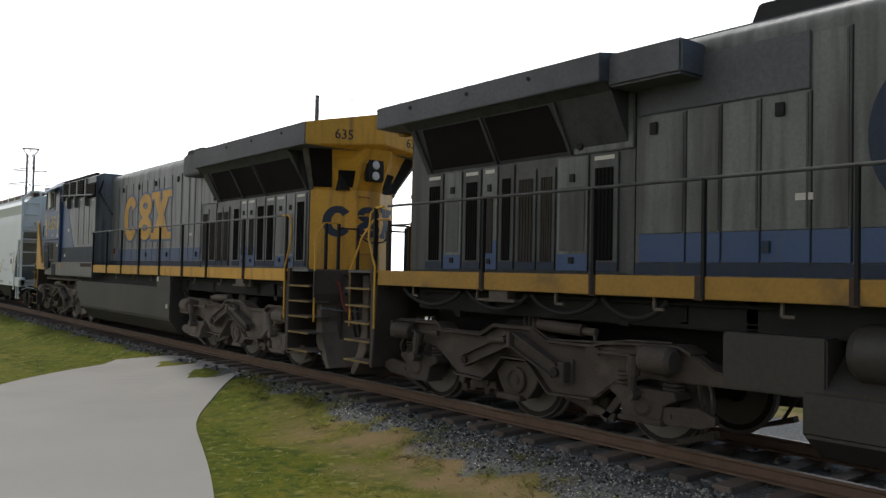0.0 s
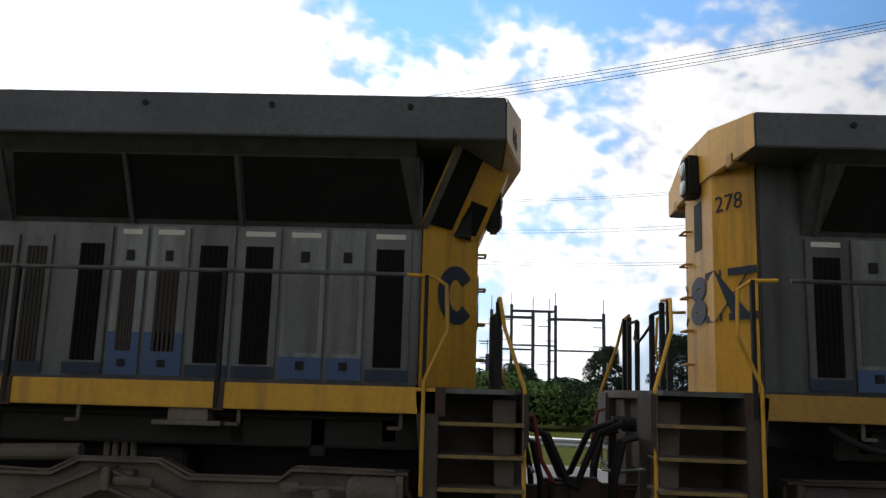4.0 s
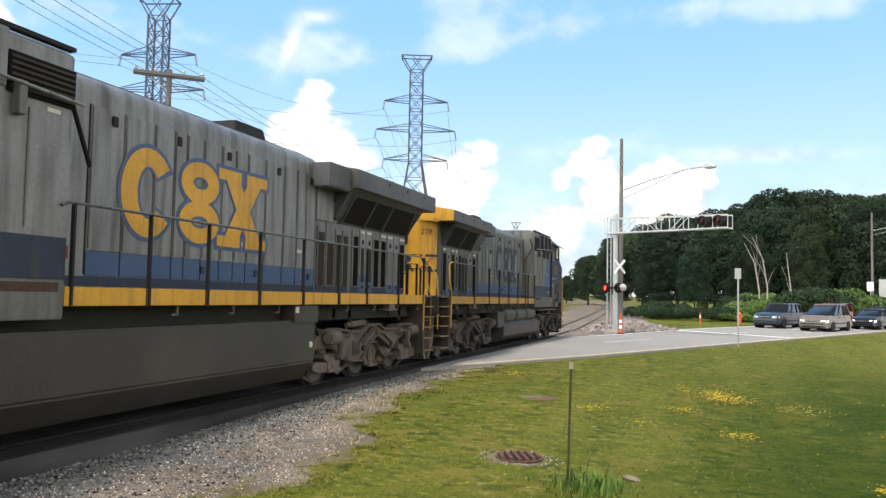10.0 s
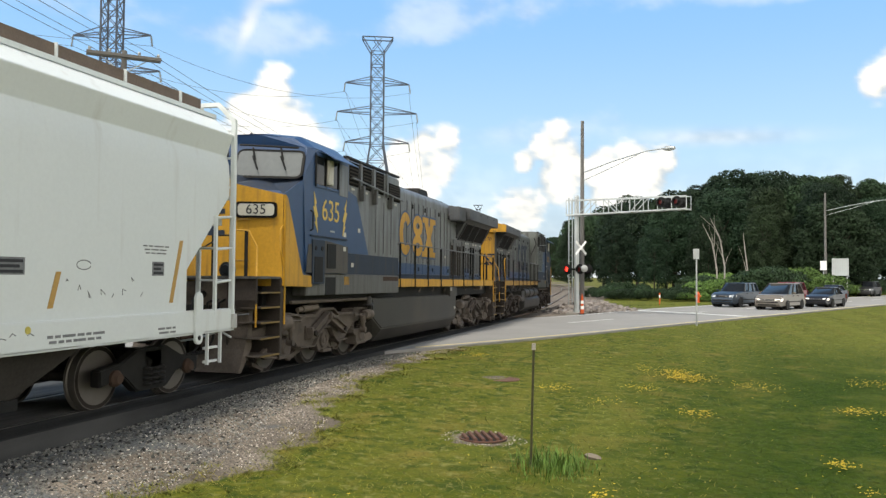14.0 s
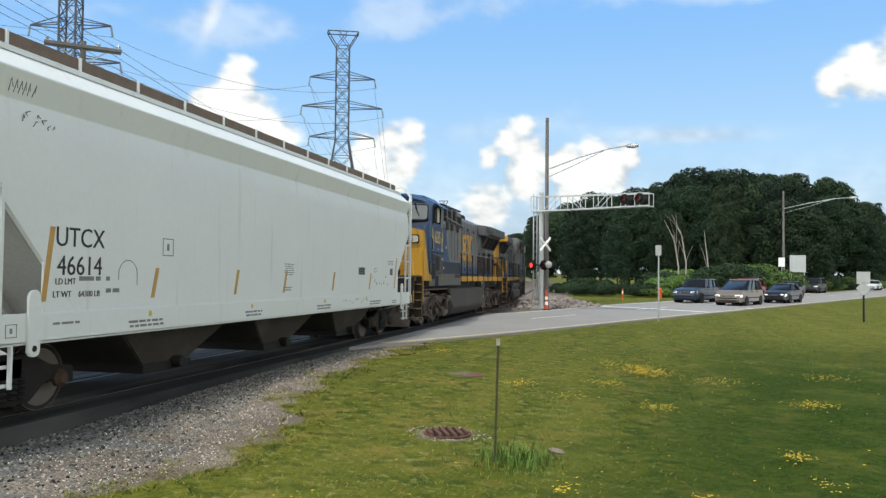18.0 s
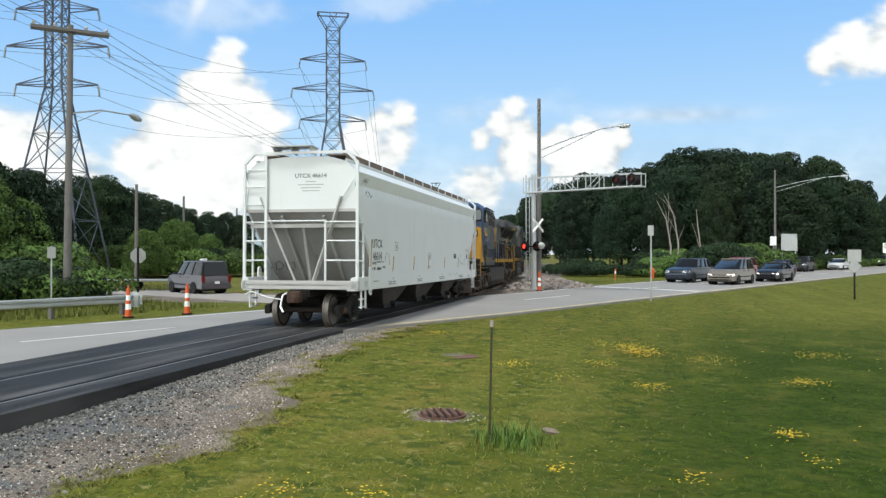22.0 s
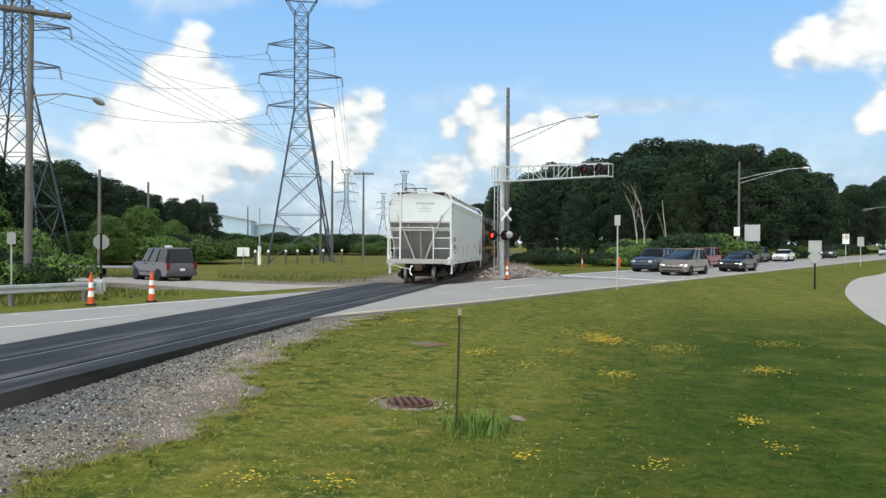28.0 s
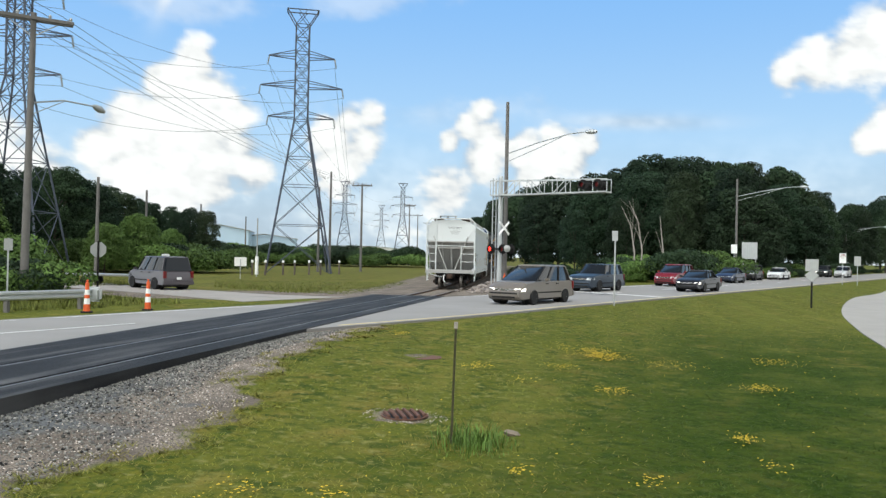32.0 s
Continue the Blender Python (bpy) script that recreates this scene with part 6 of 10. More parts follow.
            part("jumper_cable", Build().rod([(xe - d * 0.05, y, 1.6), (xe - d * 0.3, y * 1.2, 1.5), (xe - d * 0.5, y * 1.4, 1.05), (xe - d * 0.62, y * 1.4, 1.0)], 0.035, 8), M_BLACK, lo)
        part("red_hose", Build().rod([(xe + d * 0.05, 0.95 * (1 if d > 0 else -1), 1.75), (xe - d * 0.1, 0.95 * (1 if d > 0 else -1), 1.7), (xe - d * 0.18, 0.9 * (1 if d > 0 else -1), 1.3), (xe - d * 0.3, 0.8 * (1 if d > 0 else -1), 1.1)], 0.022, 8), M_REDHOSE, lo, "faded red air hose")
        part("uncoupling_lever", Build().rod([(xe - d * 0.06, -1.3, 1.25), (xe - d * 0.12, -0.5, 1.15), (xe - d * 0.2, 0.0, 1.12), (xe - d * 0.12, 0.5, 1.15), (xe - d * 0.06, 1.3, 1.25)], 0.016, 6), hull, lo, "bent uncoupling lever")
    # side walkway handrails
    for s in (-1, 1):
        part("handrail", Build().rod([(X(0.9 if lettered else 0.3), s * 1.5, 2.95), (F(13.3), s * 1.5, 2.95), (F(13.4), s * 1.5, 2.9)], 0.02, 8), drab, lo)
        for u in (0.7 if lettered else -0.05, 2.54, 4.45, 5.9, 7.42, 8.97, 10.45, 11.8 - shift, 13.2 - shift):
            part("stanchion", Build().beam((X(u), s * 1.5, 1.72), (X(u), s * 1.5, 2.95), 0.05, 0.035), M_BLACK, lo)
    # fuel tank
    ty = 1.44
    if tank_kind == "plain":
        part("fuel_tank", Build().loft([[(x, -ty, 1.42), (x, -ty, 0.62), (x, -1.15, z), (x, 1.15, z), (x, ty, 0.62), (x, ty, 1.42)] for x, z in ((X(6.75), 0.26), (F(14.5), 0.26))] + [[(F(15.2), -ty, 1.42), (F(15.2), -ty, 0.95), (F(15.2), -1.15, 0.7), (F(15.2), 1.15, 0.7), (F(15.2), ty, 0.95), (F(15.2), ty, 1.42)]]), M_TANK, lo, "brown dusty fuel tank", bevel=0.03)
        for s in (-1, 1):
            part("tank_box", Build().box(X(6.7), X(7.65), min(s * 1.2, s * 1.47), max(s * 1.2, s * 1.47), 1.36, 1.70), M_TANK, lo, bevel=0.015)
            part("fuel_gauge", Build().cyl((X(6.95), s * ty, 0.95), (0, s, 0), 0.06, 0.02, 14), M_CREAM, lo)
            part("tank_plate", Build().box(X(7.5), X(7.62), min(s * 1.47, s * 1.48), max(s * 1.47, s * 1.48), 1.56, 1.67), M_CREAM, lo)
            part("bell", Build().lathe([(0.05, 0.25), (0.08, 0.2), (0.1, 0.05), (0.16, 0.0)], (F(15.25), s * 1.35, 1.25), (0, 0, 1), 14), M_TANK, lo)
    else:
        part("fuel_tank", Build().loft([[(x, -ty, 0.92), (x, -ty, 0.5), (x, -1.1, 0.26), (x, 1.1, 0.26), (x, ty, 0.5), (x, ty, 0.92), (x, 0.85, 1.42), (x, -0.85, 1.42)] for x in (X(6.9), F(14.6))]), M_TANK, lo, "brown dusty fuel tank", bevel=0.03)
        for s in (-1, 1):
            for a, b in ((7.25, 8.95), (9.15, 10.9), (11.1, 12.9)):
                part("air_reservoir", Build().lathe([(0, 0.0), (0.2, 0.03), (0.27, 0.12), (0.27, b - a - 0.12), (0.2, b - a - 0.03), (0, b - a)], (X(a), s * 1.2, 1.28), (1, 0, 0), 20), M_TANK, lo, smooth=True)
            part("battery_box", Build().box(X(6.07), X(7.12), min(s * 0.9, s * 1.42), max(s * 0.9, s * 1.42), 0.84, 1.40), M_TANK, lo, bevel=0.02)
            for x, w in ((0.62, 1.35), (2.1, 1.2), (3.35, 1.1), (4.5, 0.9)):
                part("looped_hose", Build().rod([(X(x + w * t / 10), s * 1.38, 1.68 - 0.22 * math.sin(math.pi * t / 10) ** 0.7) for t in range(11)], 0.032, 8), M_BLACK, lo)
    loco_truck(lo, X(3.45 if lettered else 2.90), M_TRUCK if lettered else M_TRUCKB)
    loco_truck(lo, F(17.65 if lettered else 17.45), M_TRUCK if lettered else M_TRUCKB)
    return lo


LOCO_A = locomotive("635", 23.1, 5.2, [(0.86, 1.31, "l"), (1.31, 1.69, "p"), (1.69, 2.14, "p"), (2.14, 2.59, "l"), (2.59, 3.04, "l"), (3.04, 3.46, "s"), (3.46, 3.81, "s"), (3.81, 4.23, "l"), (4.40, 4.74, "t"), (4.74, 5.10, "t"), (5.10, 5.55, "w"), (5.55, 5.95, "t")],
                    [(0.88, 2.52), (2.60, 3.62), (3.67, 4.82)], 6.02, [6.05, 6.47, 6.85, 7.37, 8.05, 8.64, 9.03, 9.44, 9.95, 10.39, 10.69, 11.16, 11.8, 12.45], 0.0, M_YEL, M_BLUE, 10.02, 7.25, True, M_YEL, "plain", "")
tagged(LOCO_A, "grey, blue and yellow six-axle diesel locomotive, weathered and dusty, number 635", "locomotive", "vehicles of the train")
LOCO_B = locomotive("278", 22.3, 4.55, [(0.62, 1.06, "l"), (1.06, 1.5, "p"), (1.5, 1.93, "l"), (1.93, 2.28, "s"), (2.28, 2.62, "l"), (2.62, 3.04, "t"), (3.04, 3.39, "t"), (3.39, 3.95, "p"), (3.95, 4.42, "l")],
                    [(0.80, 2.2), (2.32, 3.6)], 4.65, [4.7, 5.34, 5.78, 6.23, 6.76, 7.15, 7.6, 8.1, 8.7, 9.3, 9.9, 10.5, 11.1, 11.6, 12.1], 0.85, M_NAVY, M_NAVY, 8.95, 5.8, False, M_YELD, "reservoirs", "")
tagged(LOCO_B, "grey, blue and yellow six-axle diesel locomotive leading the train, number 278", "locomotive", "vehicles of the train")

# ---- covered hopper car ----
def freight_truck(parent, xc):
    tr = empty("truck")
    tr.parent = parent
    for x in (xc - 0.89, xc + 0.89):
        wheelset(tr, x, k=0.87)
    for s in (-1, 1):
        y0, y1 = min(s * 0.95, s * 1.12), max(s * 0.95, s * 1.12)
        outer = [(xc - 1.2, 0.36), (xc - 1.2, 0.60), (xc - 0.75, 0.66), (xc - 0.35, 0.84), (xc + 0.35, 0.84), (xc + 0.75, 0.66), (xc + 1.2, 0.60), (xc + 1.2, 0.36), (xc + 0.66, 0.44), (xc + 0.36, 0.20), (xc - 0.36, 0.20), (xc - 0.66, 0.44)]
        part("side_frame", Build().prism(outer, y0, y1), M_BLACK, tr, bevel=0.02)
        for x in (xc - 0.89, xc + 0.89):
            part("bearing", Build().lathe([(0.0, 0.12), (0.07, 0.12), (0.09, 0.09), (0.12, 0.06), (0.12, 0.0)], (x, s * 1.1, 0.46), (0, s, 0), 16), M_RUST, tr)
        for dx in (-0.17, 0.0, 0.17):
            sp = Build()
            for k in range(4):
                sp.lathe([(0.03, 0), (0.075, 0.0), (0.085, 0.02), (0.075, 0.04), (0.03, 0.04)], (xc + dx, s * 1.13, 0.28 + k * 0.075), (0, 0, 1), 12)
            part("coil_spring", sp, M_BLACK, tr)
        for x, d in ((xc - 0.89, 1), (xc + 0.89, -1)):
            part("brake_shoe", Build().box(min(x + d * 0.48, x + d * 0.6), max(x + d * 0.48, x + d * 0.6), s * 0.72 - 0.05, s * 0.72 + 0.05, 0.3, 0.65), M_BLACK, tr)
    part("bolster", Build().box(xc - 0.22, xc + 0.22, -1.12, 1.12, 0.5, 0.8).box(xc - 0.5, xc + 0.5, -0.25, 0.25, 0.6, 0.95), M_BLACK, tr, bevel=0.02)


def hopper_car():
    h = empty("covered_hopper_car")
    XE, XB, W = 9.0, 7.0, 1.63

    def section(x, zb):
        half = [(W, zb), (W, 3.55), (W - 0.02, 3.80), (W - 0.065, 3.935), (W - 0.066, 3.945), (W - 0.060, 3.965), (W + 0.040, 4.265), (W + 0.044, 4.28), (W + 0.035, 4.30), (W + 0.01, 4.31), (1.34, 4.58), (0.95, 4.70), (0.5, 4.74)]
        return [(x, -a, b) for a, b in half] + [(x, a, b) for a, b in half[::-1]]
    part("body", Build().loft([section(x, z) for x, z in ((-XE, 3.27), (-XB, 1.20), (-2.1, 1.2), (2.1, 1.2), (XB, 1.2), (XE, 3.27))]), M_HOPPER, h, "white painted hopper body", smooth=True)
    for s in (-1, 1):
        part("side_sill", Build().box(-9.17, 9.17, min(s * 1.50, s * 1.68), max(s * 1.50, s * 1.68), 1.04, 1.39).box(-9.17, 9.17, min(s * 1.38, s * 1.68), max(s * 1.38, s * 1.68), 1.02, 1.06), M_HOPPER, h, bevel=0.016)
        part("top_chord", Build().rod([(-XE - 0.02, s * (W + 0.02), 4.29), (XE + 0.02, s * (W + 0.02), 4.29)], 0.024, 8), M_HOPPER, h)
        part("roof_edge", Build().beam((-XE, s * 1.32, 4.62), (XE, s * 1.32, 4.62), 0.07, 0.07), M_HOPPER, h)
        part("running_board", Build().box(-8.7, 8.7, min(s * 0.62, s * 1.22), max(s * 0.62, s * 1.22), 4.80, 4.835), M_GRATING, h, "brown steel grating running board")
        edge = Build().box(-8.7, 8.7, min(s * 1.21, s * 1.24), max(s * 1.21, s * 1.24), 4.70, 4.86)
        part("board_edge", edge, M_GRATING, h)
        for k in range(13):
            x = -8.1 + k * 1.35
            part("board_post", Build().beam((x, s * 1.25, 4.55), (x, s * 1.25, 4.87), 0.05, 0.03), M_HOPPER, h)
        face = lambda o, d=0.004: (min(s * o, s * (o + d)), max(s * o, s * (o + d)))
        # slanting reflective strips, the tall ones at the ends
        for x, z1, run in ((-7.84, 2.47, 0.14), (-5.50, 1.98, 0.12), (-2.88, 1.98, 0.12), (-0.74, 1.98, 0.13), (2.10, 1.98, 0.13), (4.94, 1.97, 0.13), (7.36, 2.46, 0.24)):
            part("reflector_strip", Build().prism([(x, 1.53), (x + 0.085, 1.53), (x + 0.085 + run, z1), (x + run, z1)], *face(W, 0.006)), M_AMBER, h, "amber reflective strip")

        def rows(x, z, w, n, step, tall, o):
            """Lines of small stencilled writing that cannot be read: short bars, with gaps between words."""
            for k in range(n):
                e = x - w / 2 + 0.03 * ((k * 7) % 3)
                while e < x + w / 2 - 0.04:
                    g = (0.16, 0.09, 0.22, 0.12)[int(abs(e) * 37 + k) % 4]
                    part("stencil_bar", Build().box(e, min(e + g, x + w / 2), *face(o), z - step * k, z - step * k + tall), M_STENCIL, h)
                    e += g + 0.035
        rows(-0.43, 2.12, 0.50, 6, 0.044, 0.018, W)
        rows(-0.50, 1.62, 0.44, 2, 0.05, 0.022, W)
        rows(7.03, 2.34, 0.60, 3, 0.05, 0.02, W)
        for x, w in ((-5.66, 0.90), (-2.15, 0.70), (1.49, 0.92), (5.40, 1.0)):
            rows(x, 1.175, w, 2, 0.065, 0.034, 1.68)
        rows(-7.42, 1.235, 0.5, 1, 0.05, 0.03, 1.68)
        rows(7.25, 1.15, 0.42, 2, 0.06, 0.03, 1.68)
        # two small placards with dark rows on a grey ground, and a ruled empty one
        for x, w in ((4.32, 0.52), (7.08, 0.28)):
            part("placard", Build().box(x - w / 2, x + w / 2, *face(W, 0.003), 1.93, 2.13), M_STENCIL, h, "grey placard with dark rows")
            for k in range(3):
                part("placard_bar", Build().box(x - w / 2 + 0.03, x + w / 2 - 0.03 - 0.05 * (k == 1), *face(W + 0.003), 1.95 + 0.06 * k, 1.985 + 0.06 * k), M_INK, h)
        for a0, a1, b0, b1 in ((-5.21, -4.91, 2.17, 2.185), (-5.21, -4.91, 2.43, 2.445), (-5.21, -5.195, 2.17, 2.445), (-4.925, -4.91, 2.17, 2.445), (-5.09, -5.03, 2.25, 2.36)):
            part("placard_line", Build().box(a0, a1, *face(W), b0, b1), M_STENCIL, h)
        for a0, a1, b0, b1 in ((-8.46, -8.28, 1.12, 1.13), (-8.46, -8.28, 1.27, 1.28), (-8.46, -8.45, 1.12, 1.28), (-8.29, -8.28, 1.12, 1.28), (-8.39, -8.35, 1.17, 1.23)):
            part("placard_line", Build().box(a0, a1, *face(1.68), b0, b1), M_STENCIL, h)
        # faded paint scrawls and chalk marks
        arch = [(-6.08 + 0.22 * math.cos(q), 1.88 + 0.20 * math.sin(q)) for q in np.linspace(0.0, math.pi, 12)]
        marks = [[(-5.86, 1.72)] + arch + [(-6.30, 1.80)], [(5.55 + 0.13 * math.cos(q), 2.06 + 0.06 * math.sin(q)) for q in np.linspace(0.3, 6.0, 14)]]
        rs = random.Random(46)
        for x0, x1, z0, z1, n in ((-8.25, -7.62, 3.64, 3.84, 7), (5.2, 6.9, 1.62, 2.0, 8)):
            for k in range(n):
                x, z = x0 + (x1 - x0) * (k + 0.3 * rs.random()) / n, rs.uniform(z0, z1 - 0.06)
                marks.append([(x, z), (x + rs.uniform(-0.04, 0.05), z + rs.uniform(0.03, 0.10)), (x + rs.uniform(0.02, 0.08), z + rs.uniform(0.0, 0.08))])
        for line in marks:
            part("scrawl", Build().rod([(x, s * W, z) for x, z in line], 0.007, 4), M_STENCIL, h)
        for k in range(9):
            x, z = 2.7 + 2.1 * k / 9 + rs.uniform(0, 0.1), rs.uniform(1.17, 1.27)
            part("scrawl", Build().rod([(x, s * 1.68, z), (x + rs.uniform(0.03, 0.09), s * 1.68, z + rs.uniform(0.02, 0.07)), (x + rs.uniform(0.08, 0.14), s * 1.68, z + rs.uniform(-0.03, 0.05))], 0.006, 4), M_STENCIL, h)
        for k in range(6):
            x = -8.42 + 0.075 * k
            lean = lambda z: s * (W - 0.060 + 0.100 * (z - 3.965) / 0.30)
            part("scrawl", Build().rod([(x, lean(4.02), 4.02), (x + rs.uniform(-0.02, 0.03), lean(4.17), 4.17), (x + rs.uniform(0.02, 0.05), lean(4.08), 4.08)], 0.007, 4), M_STENCIL, h)
        for x in (-5.58, -2.23, 1.53, 4.6):
            part("sill_mark", Build().cyl((x, s * 1.68, 1.295), (0, s, 0), 0.045, 0.004, 10), M_SPOT, h, "small yellow spot")
        ang = 180 if s > 0 else 0
        xt = -7.12
        lettering("reporting_mark", "UTCX", 0.36, M_INK, h, pose(xt, s * (W + 0.003), 2.34, 90, 0, ang), 0.003)
        lettering("reporting_mark", "46614", 0.36, M_INK, h, pose(xt, s * (W + 0.003), 1.97, 90, 0, ang), 0.003)
        if s < 0:
            lettering("weight_stencil", "LD LMT", 0.115, M_INK, h, pose(-7.40, -W - 0.003, 1.775, 90, 0, 0), 0.003)
            lettering("weight_stencil", "LT WT", 0.115, M_INK, h, pose(-7.46, -W - 0.003, 1.61, 90, 0, 0), 0.003)
            lettering("weight_stencil", "64300 LB", 0.115, M_INK, h, pose(-6.93, -W - 0.003, 1.61, 90, 0, 0), 0.003)
            for x0, x1, z in ((-7.14, -6.84, 1.775), (-6.80, -6.70, 1.775), (-6.58, -6.50, 1.775), (-6.58, -6.47, 1.61), (-6.43, -6.28, 1.61)):
                part("stencil_bar", Build().box(x0, x1, *face(W), z + 0.012, z + 0.07), M_STENCIL, h)
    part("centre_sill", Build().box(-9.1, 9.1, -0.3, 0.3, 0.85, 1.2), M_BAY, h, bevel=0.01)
    hatch = part("roof_hatch", Build().loft([[(x, a, b) for a, b in [(-0.42, 4.72), (-0.40, 4.79), (0, 4.84), (0.40, 4.79), (0.42, 4.72)]] for x in (-7.6, 7.6)]), M_HOPPER, h)
    for k in range(12):
        part("hatch_batten", Build().beam((-7.0 + 1.27 * k, -0.5, 4.83), (-7.0 + 1.27 * k, 0.5, 4.83), 0.08, 0.04), M_HOPD, hatch)
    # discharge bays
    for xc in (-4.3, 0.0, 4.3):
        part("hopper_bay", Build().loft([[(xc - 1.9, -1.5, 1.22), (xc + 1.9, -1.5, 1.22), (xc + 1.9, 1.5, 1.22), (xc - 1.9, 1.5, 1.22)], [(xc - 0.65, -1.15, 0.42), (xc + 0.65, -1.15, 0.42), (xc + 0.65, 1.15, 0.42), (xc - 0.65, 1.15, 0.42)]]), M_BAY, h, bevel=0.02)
        part("outlet_gate", Build().box(xc - 0.7, xc + 0.7, -1.2, 1.2, 0.30, 0.44).cyl((xc + 0.2, -1.35, 0.42), (0, 1, 0), 0.1, 2.7, 12), M_BLACK, h, "dark outlet gate", bevel=0.01)
    for d in (-1, 1):
        xe = d * 9.17
        fx = lambda a: min(xe, xe - d * a)
        tx = lambda a: max(xe, xe - d * a)
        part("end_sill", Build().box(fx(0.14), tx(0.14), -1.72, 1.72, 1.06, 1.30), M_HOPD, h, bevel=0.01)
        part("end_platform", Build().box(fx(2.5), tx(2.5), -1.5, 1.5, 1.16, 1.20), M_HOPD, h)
        for s in (-1, 1):
            post = Build().beam((xe - d * 0.1, s * 1.66, 1.3), (xe - d * 0.1, s * 1.66, 4.58), 0.085, 0.075)
            post.beam((xe - d * 0.1, s * 1.66, 4.55), (xe - d * 0.1, s * 1.36, 4.84), 0.085, 0.075)
            part("corner_post", post, M_HOPPER, h, bevel=0.01)
            tall = s != d
            ip = 1.02 if tall else 0.74
            part("inner_post", Build().beam((xe - d * 0.1, s * ip, 1.3), (xe - d * 0.1, s * ip, 4.84 if tall else 2.98), 0.078 if tall else 0.055, 0.05), M_HOPPER, h, bevel=0.008)
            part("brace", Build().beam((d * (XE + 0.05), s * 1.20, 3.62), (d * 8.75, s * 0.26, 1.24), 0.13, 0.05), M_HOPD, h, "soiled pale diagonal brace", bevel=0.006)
            part("slope_rib", Build().beam((d * 7.16, s * 0.62, 1.30), (d * 8.90, s * 0.62, 3.10), 0.06, 0.12), M_HOPD, h)
            for z in (1.86, 2.40, 2.92):
                part("ladder_rung", Build().rod([(xe - d * 0.1, s * ip, z), (xe - d * 0.1, s * 1.66, z)], 0.024, 6), M_HOPPER, h)
                part("ladder_rung", Build().rod([(xe - d * 0.15, s * 1.66, z), (xe - d * 0.62, s * 1.66, z - 0.04)], 0.022, 6), M_HOPPER, h)
            part("ladder_stile", Build().beam((xe - d * 0.62, s * 1.66, 1.3), (xe - d * 0.62, s * 1.66, 2.92), 0.05), M_HOPPER, h)
            if tall:
                for z in (3.42, 3.92, 4.38):
                    part("ladder_rung", Build().rod([(xe - d * 0.1, s * ip, z), (xe - d * 0.1, s * 1.66, z)], 0.02, 6), M_HOPPER, h)
            else:
                part("gusset_rod", Build().rod([(xe - d * 0.1, s * 1.58, 4.1), (d * (XE + 0.03), s * 1.12, 3.45)], 0.016, 6), M_HOPPER, h)
            st = Build()
            for a in (0.44, 0.82):
                st.beam((xe - d * a, s * 1.66, 1.02), (xe - d * a, s * 1.66, 0.52), 0.05, 0.03)
            for z in (0.56, 0.78):
                st.beam((xe - d * 0.44, s * 1.60, z), (xe - d * 0.82, s * 1.60, z), 0.04, 0.04)
            part("sill_step", st, M_HOPPER, h)
            lug = [(d * 8.03 + 0.10 * math.cos(q), 1.58 + 0.10 * math.sin(q)) for q in np.linspace(0, math.pi, 9)] + [(d * 8.03 - 0.10, 0.93)] + [(d * 8.03 + 0.10 * math.cos(q), 0.95 + 0.08 * math.sin(q)) for q in np.linspace(math.pi, 2 * math.pi, 9)][1:]
            part("jacking_lug", Build().prism(lug, s * 1.70 - 0.022, s * 1.70 + 0.022), M_HOPPER, h, bevel=0.006)
            part("lug_hole", Build().cyl((d * 8.03, s * 1.722, 0.97), (0, s, 0), 0.04, 0.003, 12), M_BLACK, h)
        part("top_rail", Build().beam((xe - d * 0.1, d * 1.38, 4.84), (xe - d * 0.1, -d * 1.38, 4.84), 0.08, 0.07), M_HOPPER, h)
        part("cross_rail", Build().rod([(xe - d * 0.1, -d * 1.02, 2.95), (xe - d * 0.1, d * 0.74, 2.95)], 0.024, 6), M_HOPPER, h)
        wk = Build().box(min(xe + d * 0.06, xe - d * 0.62), max(xe + d * 0.06, xe - d * 0.62), min(d * 0.35, -d * 0.82), max(d * 0.35, -d * 0.82), 5.00, 5.03)
        for y in (0.30, -0.25, -0.76):
            wk.prism([(xe - d * 0.10, 4.88), (xe + d * 0.05, 5.00), (xe - d * 0.60, 5.00), (xe - d * 0.45, 4.80)], d * y - 0.02, d * y + 0.02)
        part("end_walk", wk, M_HOPD, h, "soiled end walk plate on brackets")
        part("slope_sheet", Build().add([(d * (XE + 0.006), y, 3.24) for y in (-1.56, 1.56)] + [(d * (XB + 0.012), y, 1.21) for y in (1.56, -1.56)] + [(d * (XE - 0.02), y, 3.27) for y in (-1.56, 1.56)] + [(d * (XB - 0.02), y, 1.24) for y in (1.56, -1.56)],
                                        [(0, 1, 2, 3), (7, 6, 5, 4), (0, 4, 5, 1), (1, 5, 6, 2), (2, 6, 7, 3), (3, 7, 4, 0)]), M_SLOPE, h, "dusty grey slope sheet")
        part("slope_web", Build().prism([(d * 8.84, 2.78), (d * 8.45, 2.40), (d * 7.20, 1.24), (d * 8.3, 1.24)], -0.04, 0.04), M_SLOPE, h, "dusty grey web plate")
        part("slope_stiffener", Build().box(min(d * 8.62, d * 8.90), max(d * 8.62, d * 8.90), -1.56, 1.56, 2.77, 2.88), M_HOPD, h)
        for s in (-1, 1):
            part("side_gusset", Build().prism([(d * 7.80, 2.03), (d * 7.80, 1.18), (d * 6.98, 1.18)], min(s * (W - 0.03), s * (W - 0.002)), max(s * (W - 0.03), s * (W - 0.002))), M_HOPPER, h)
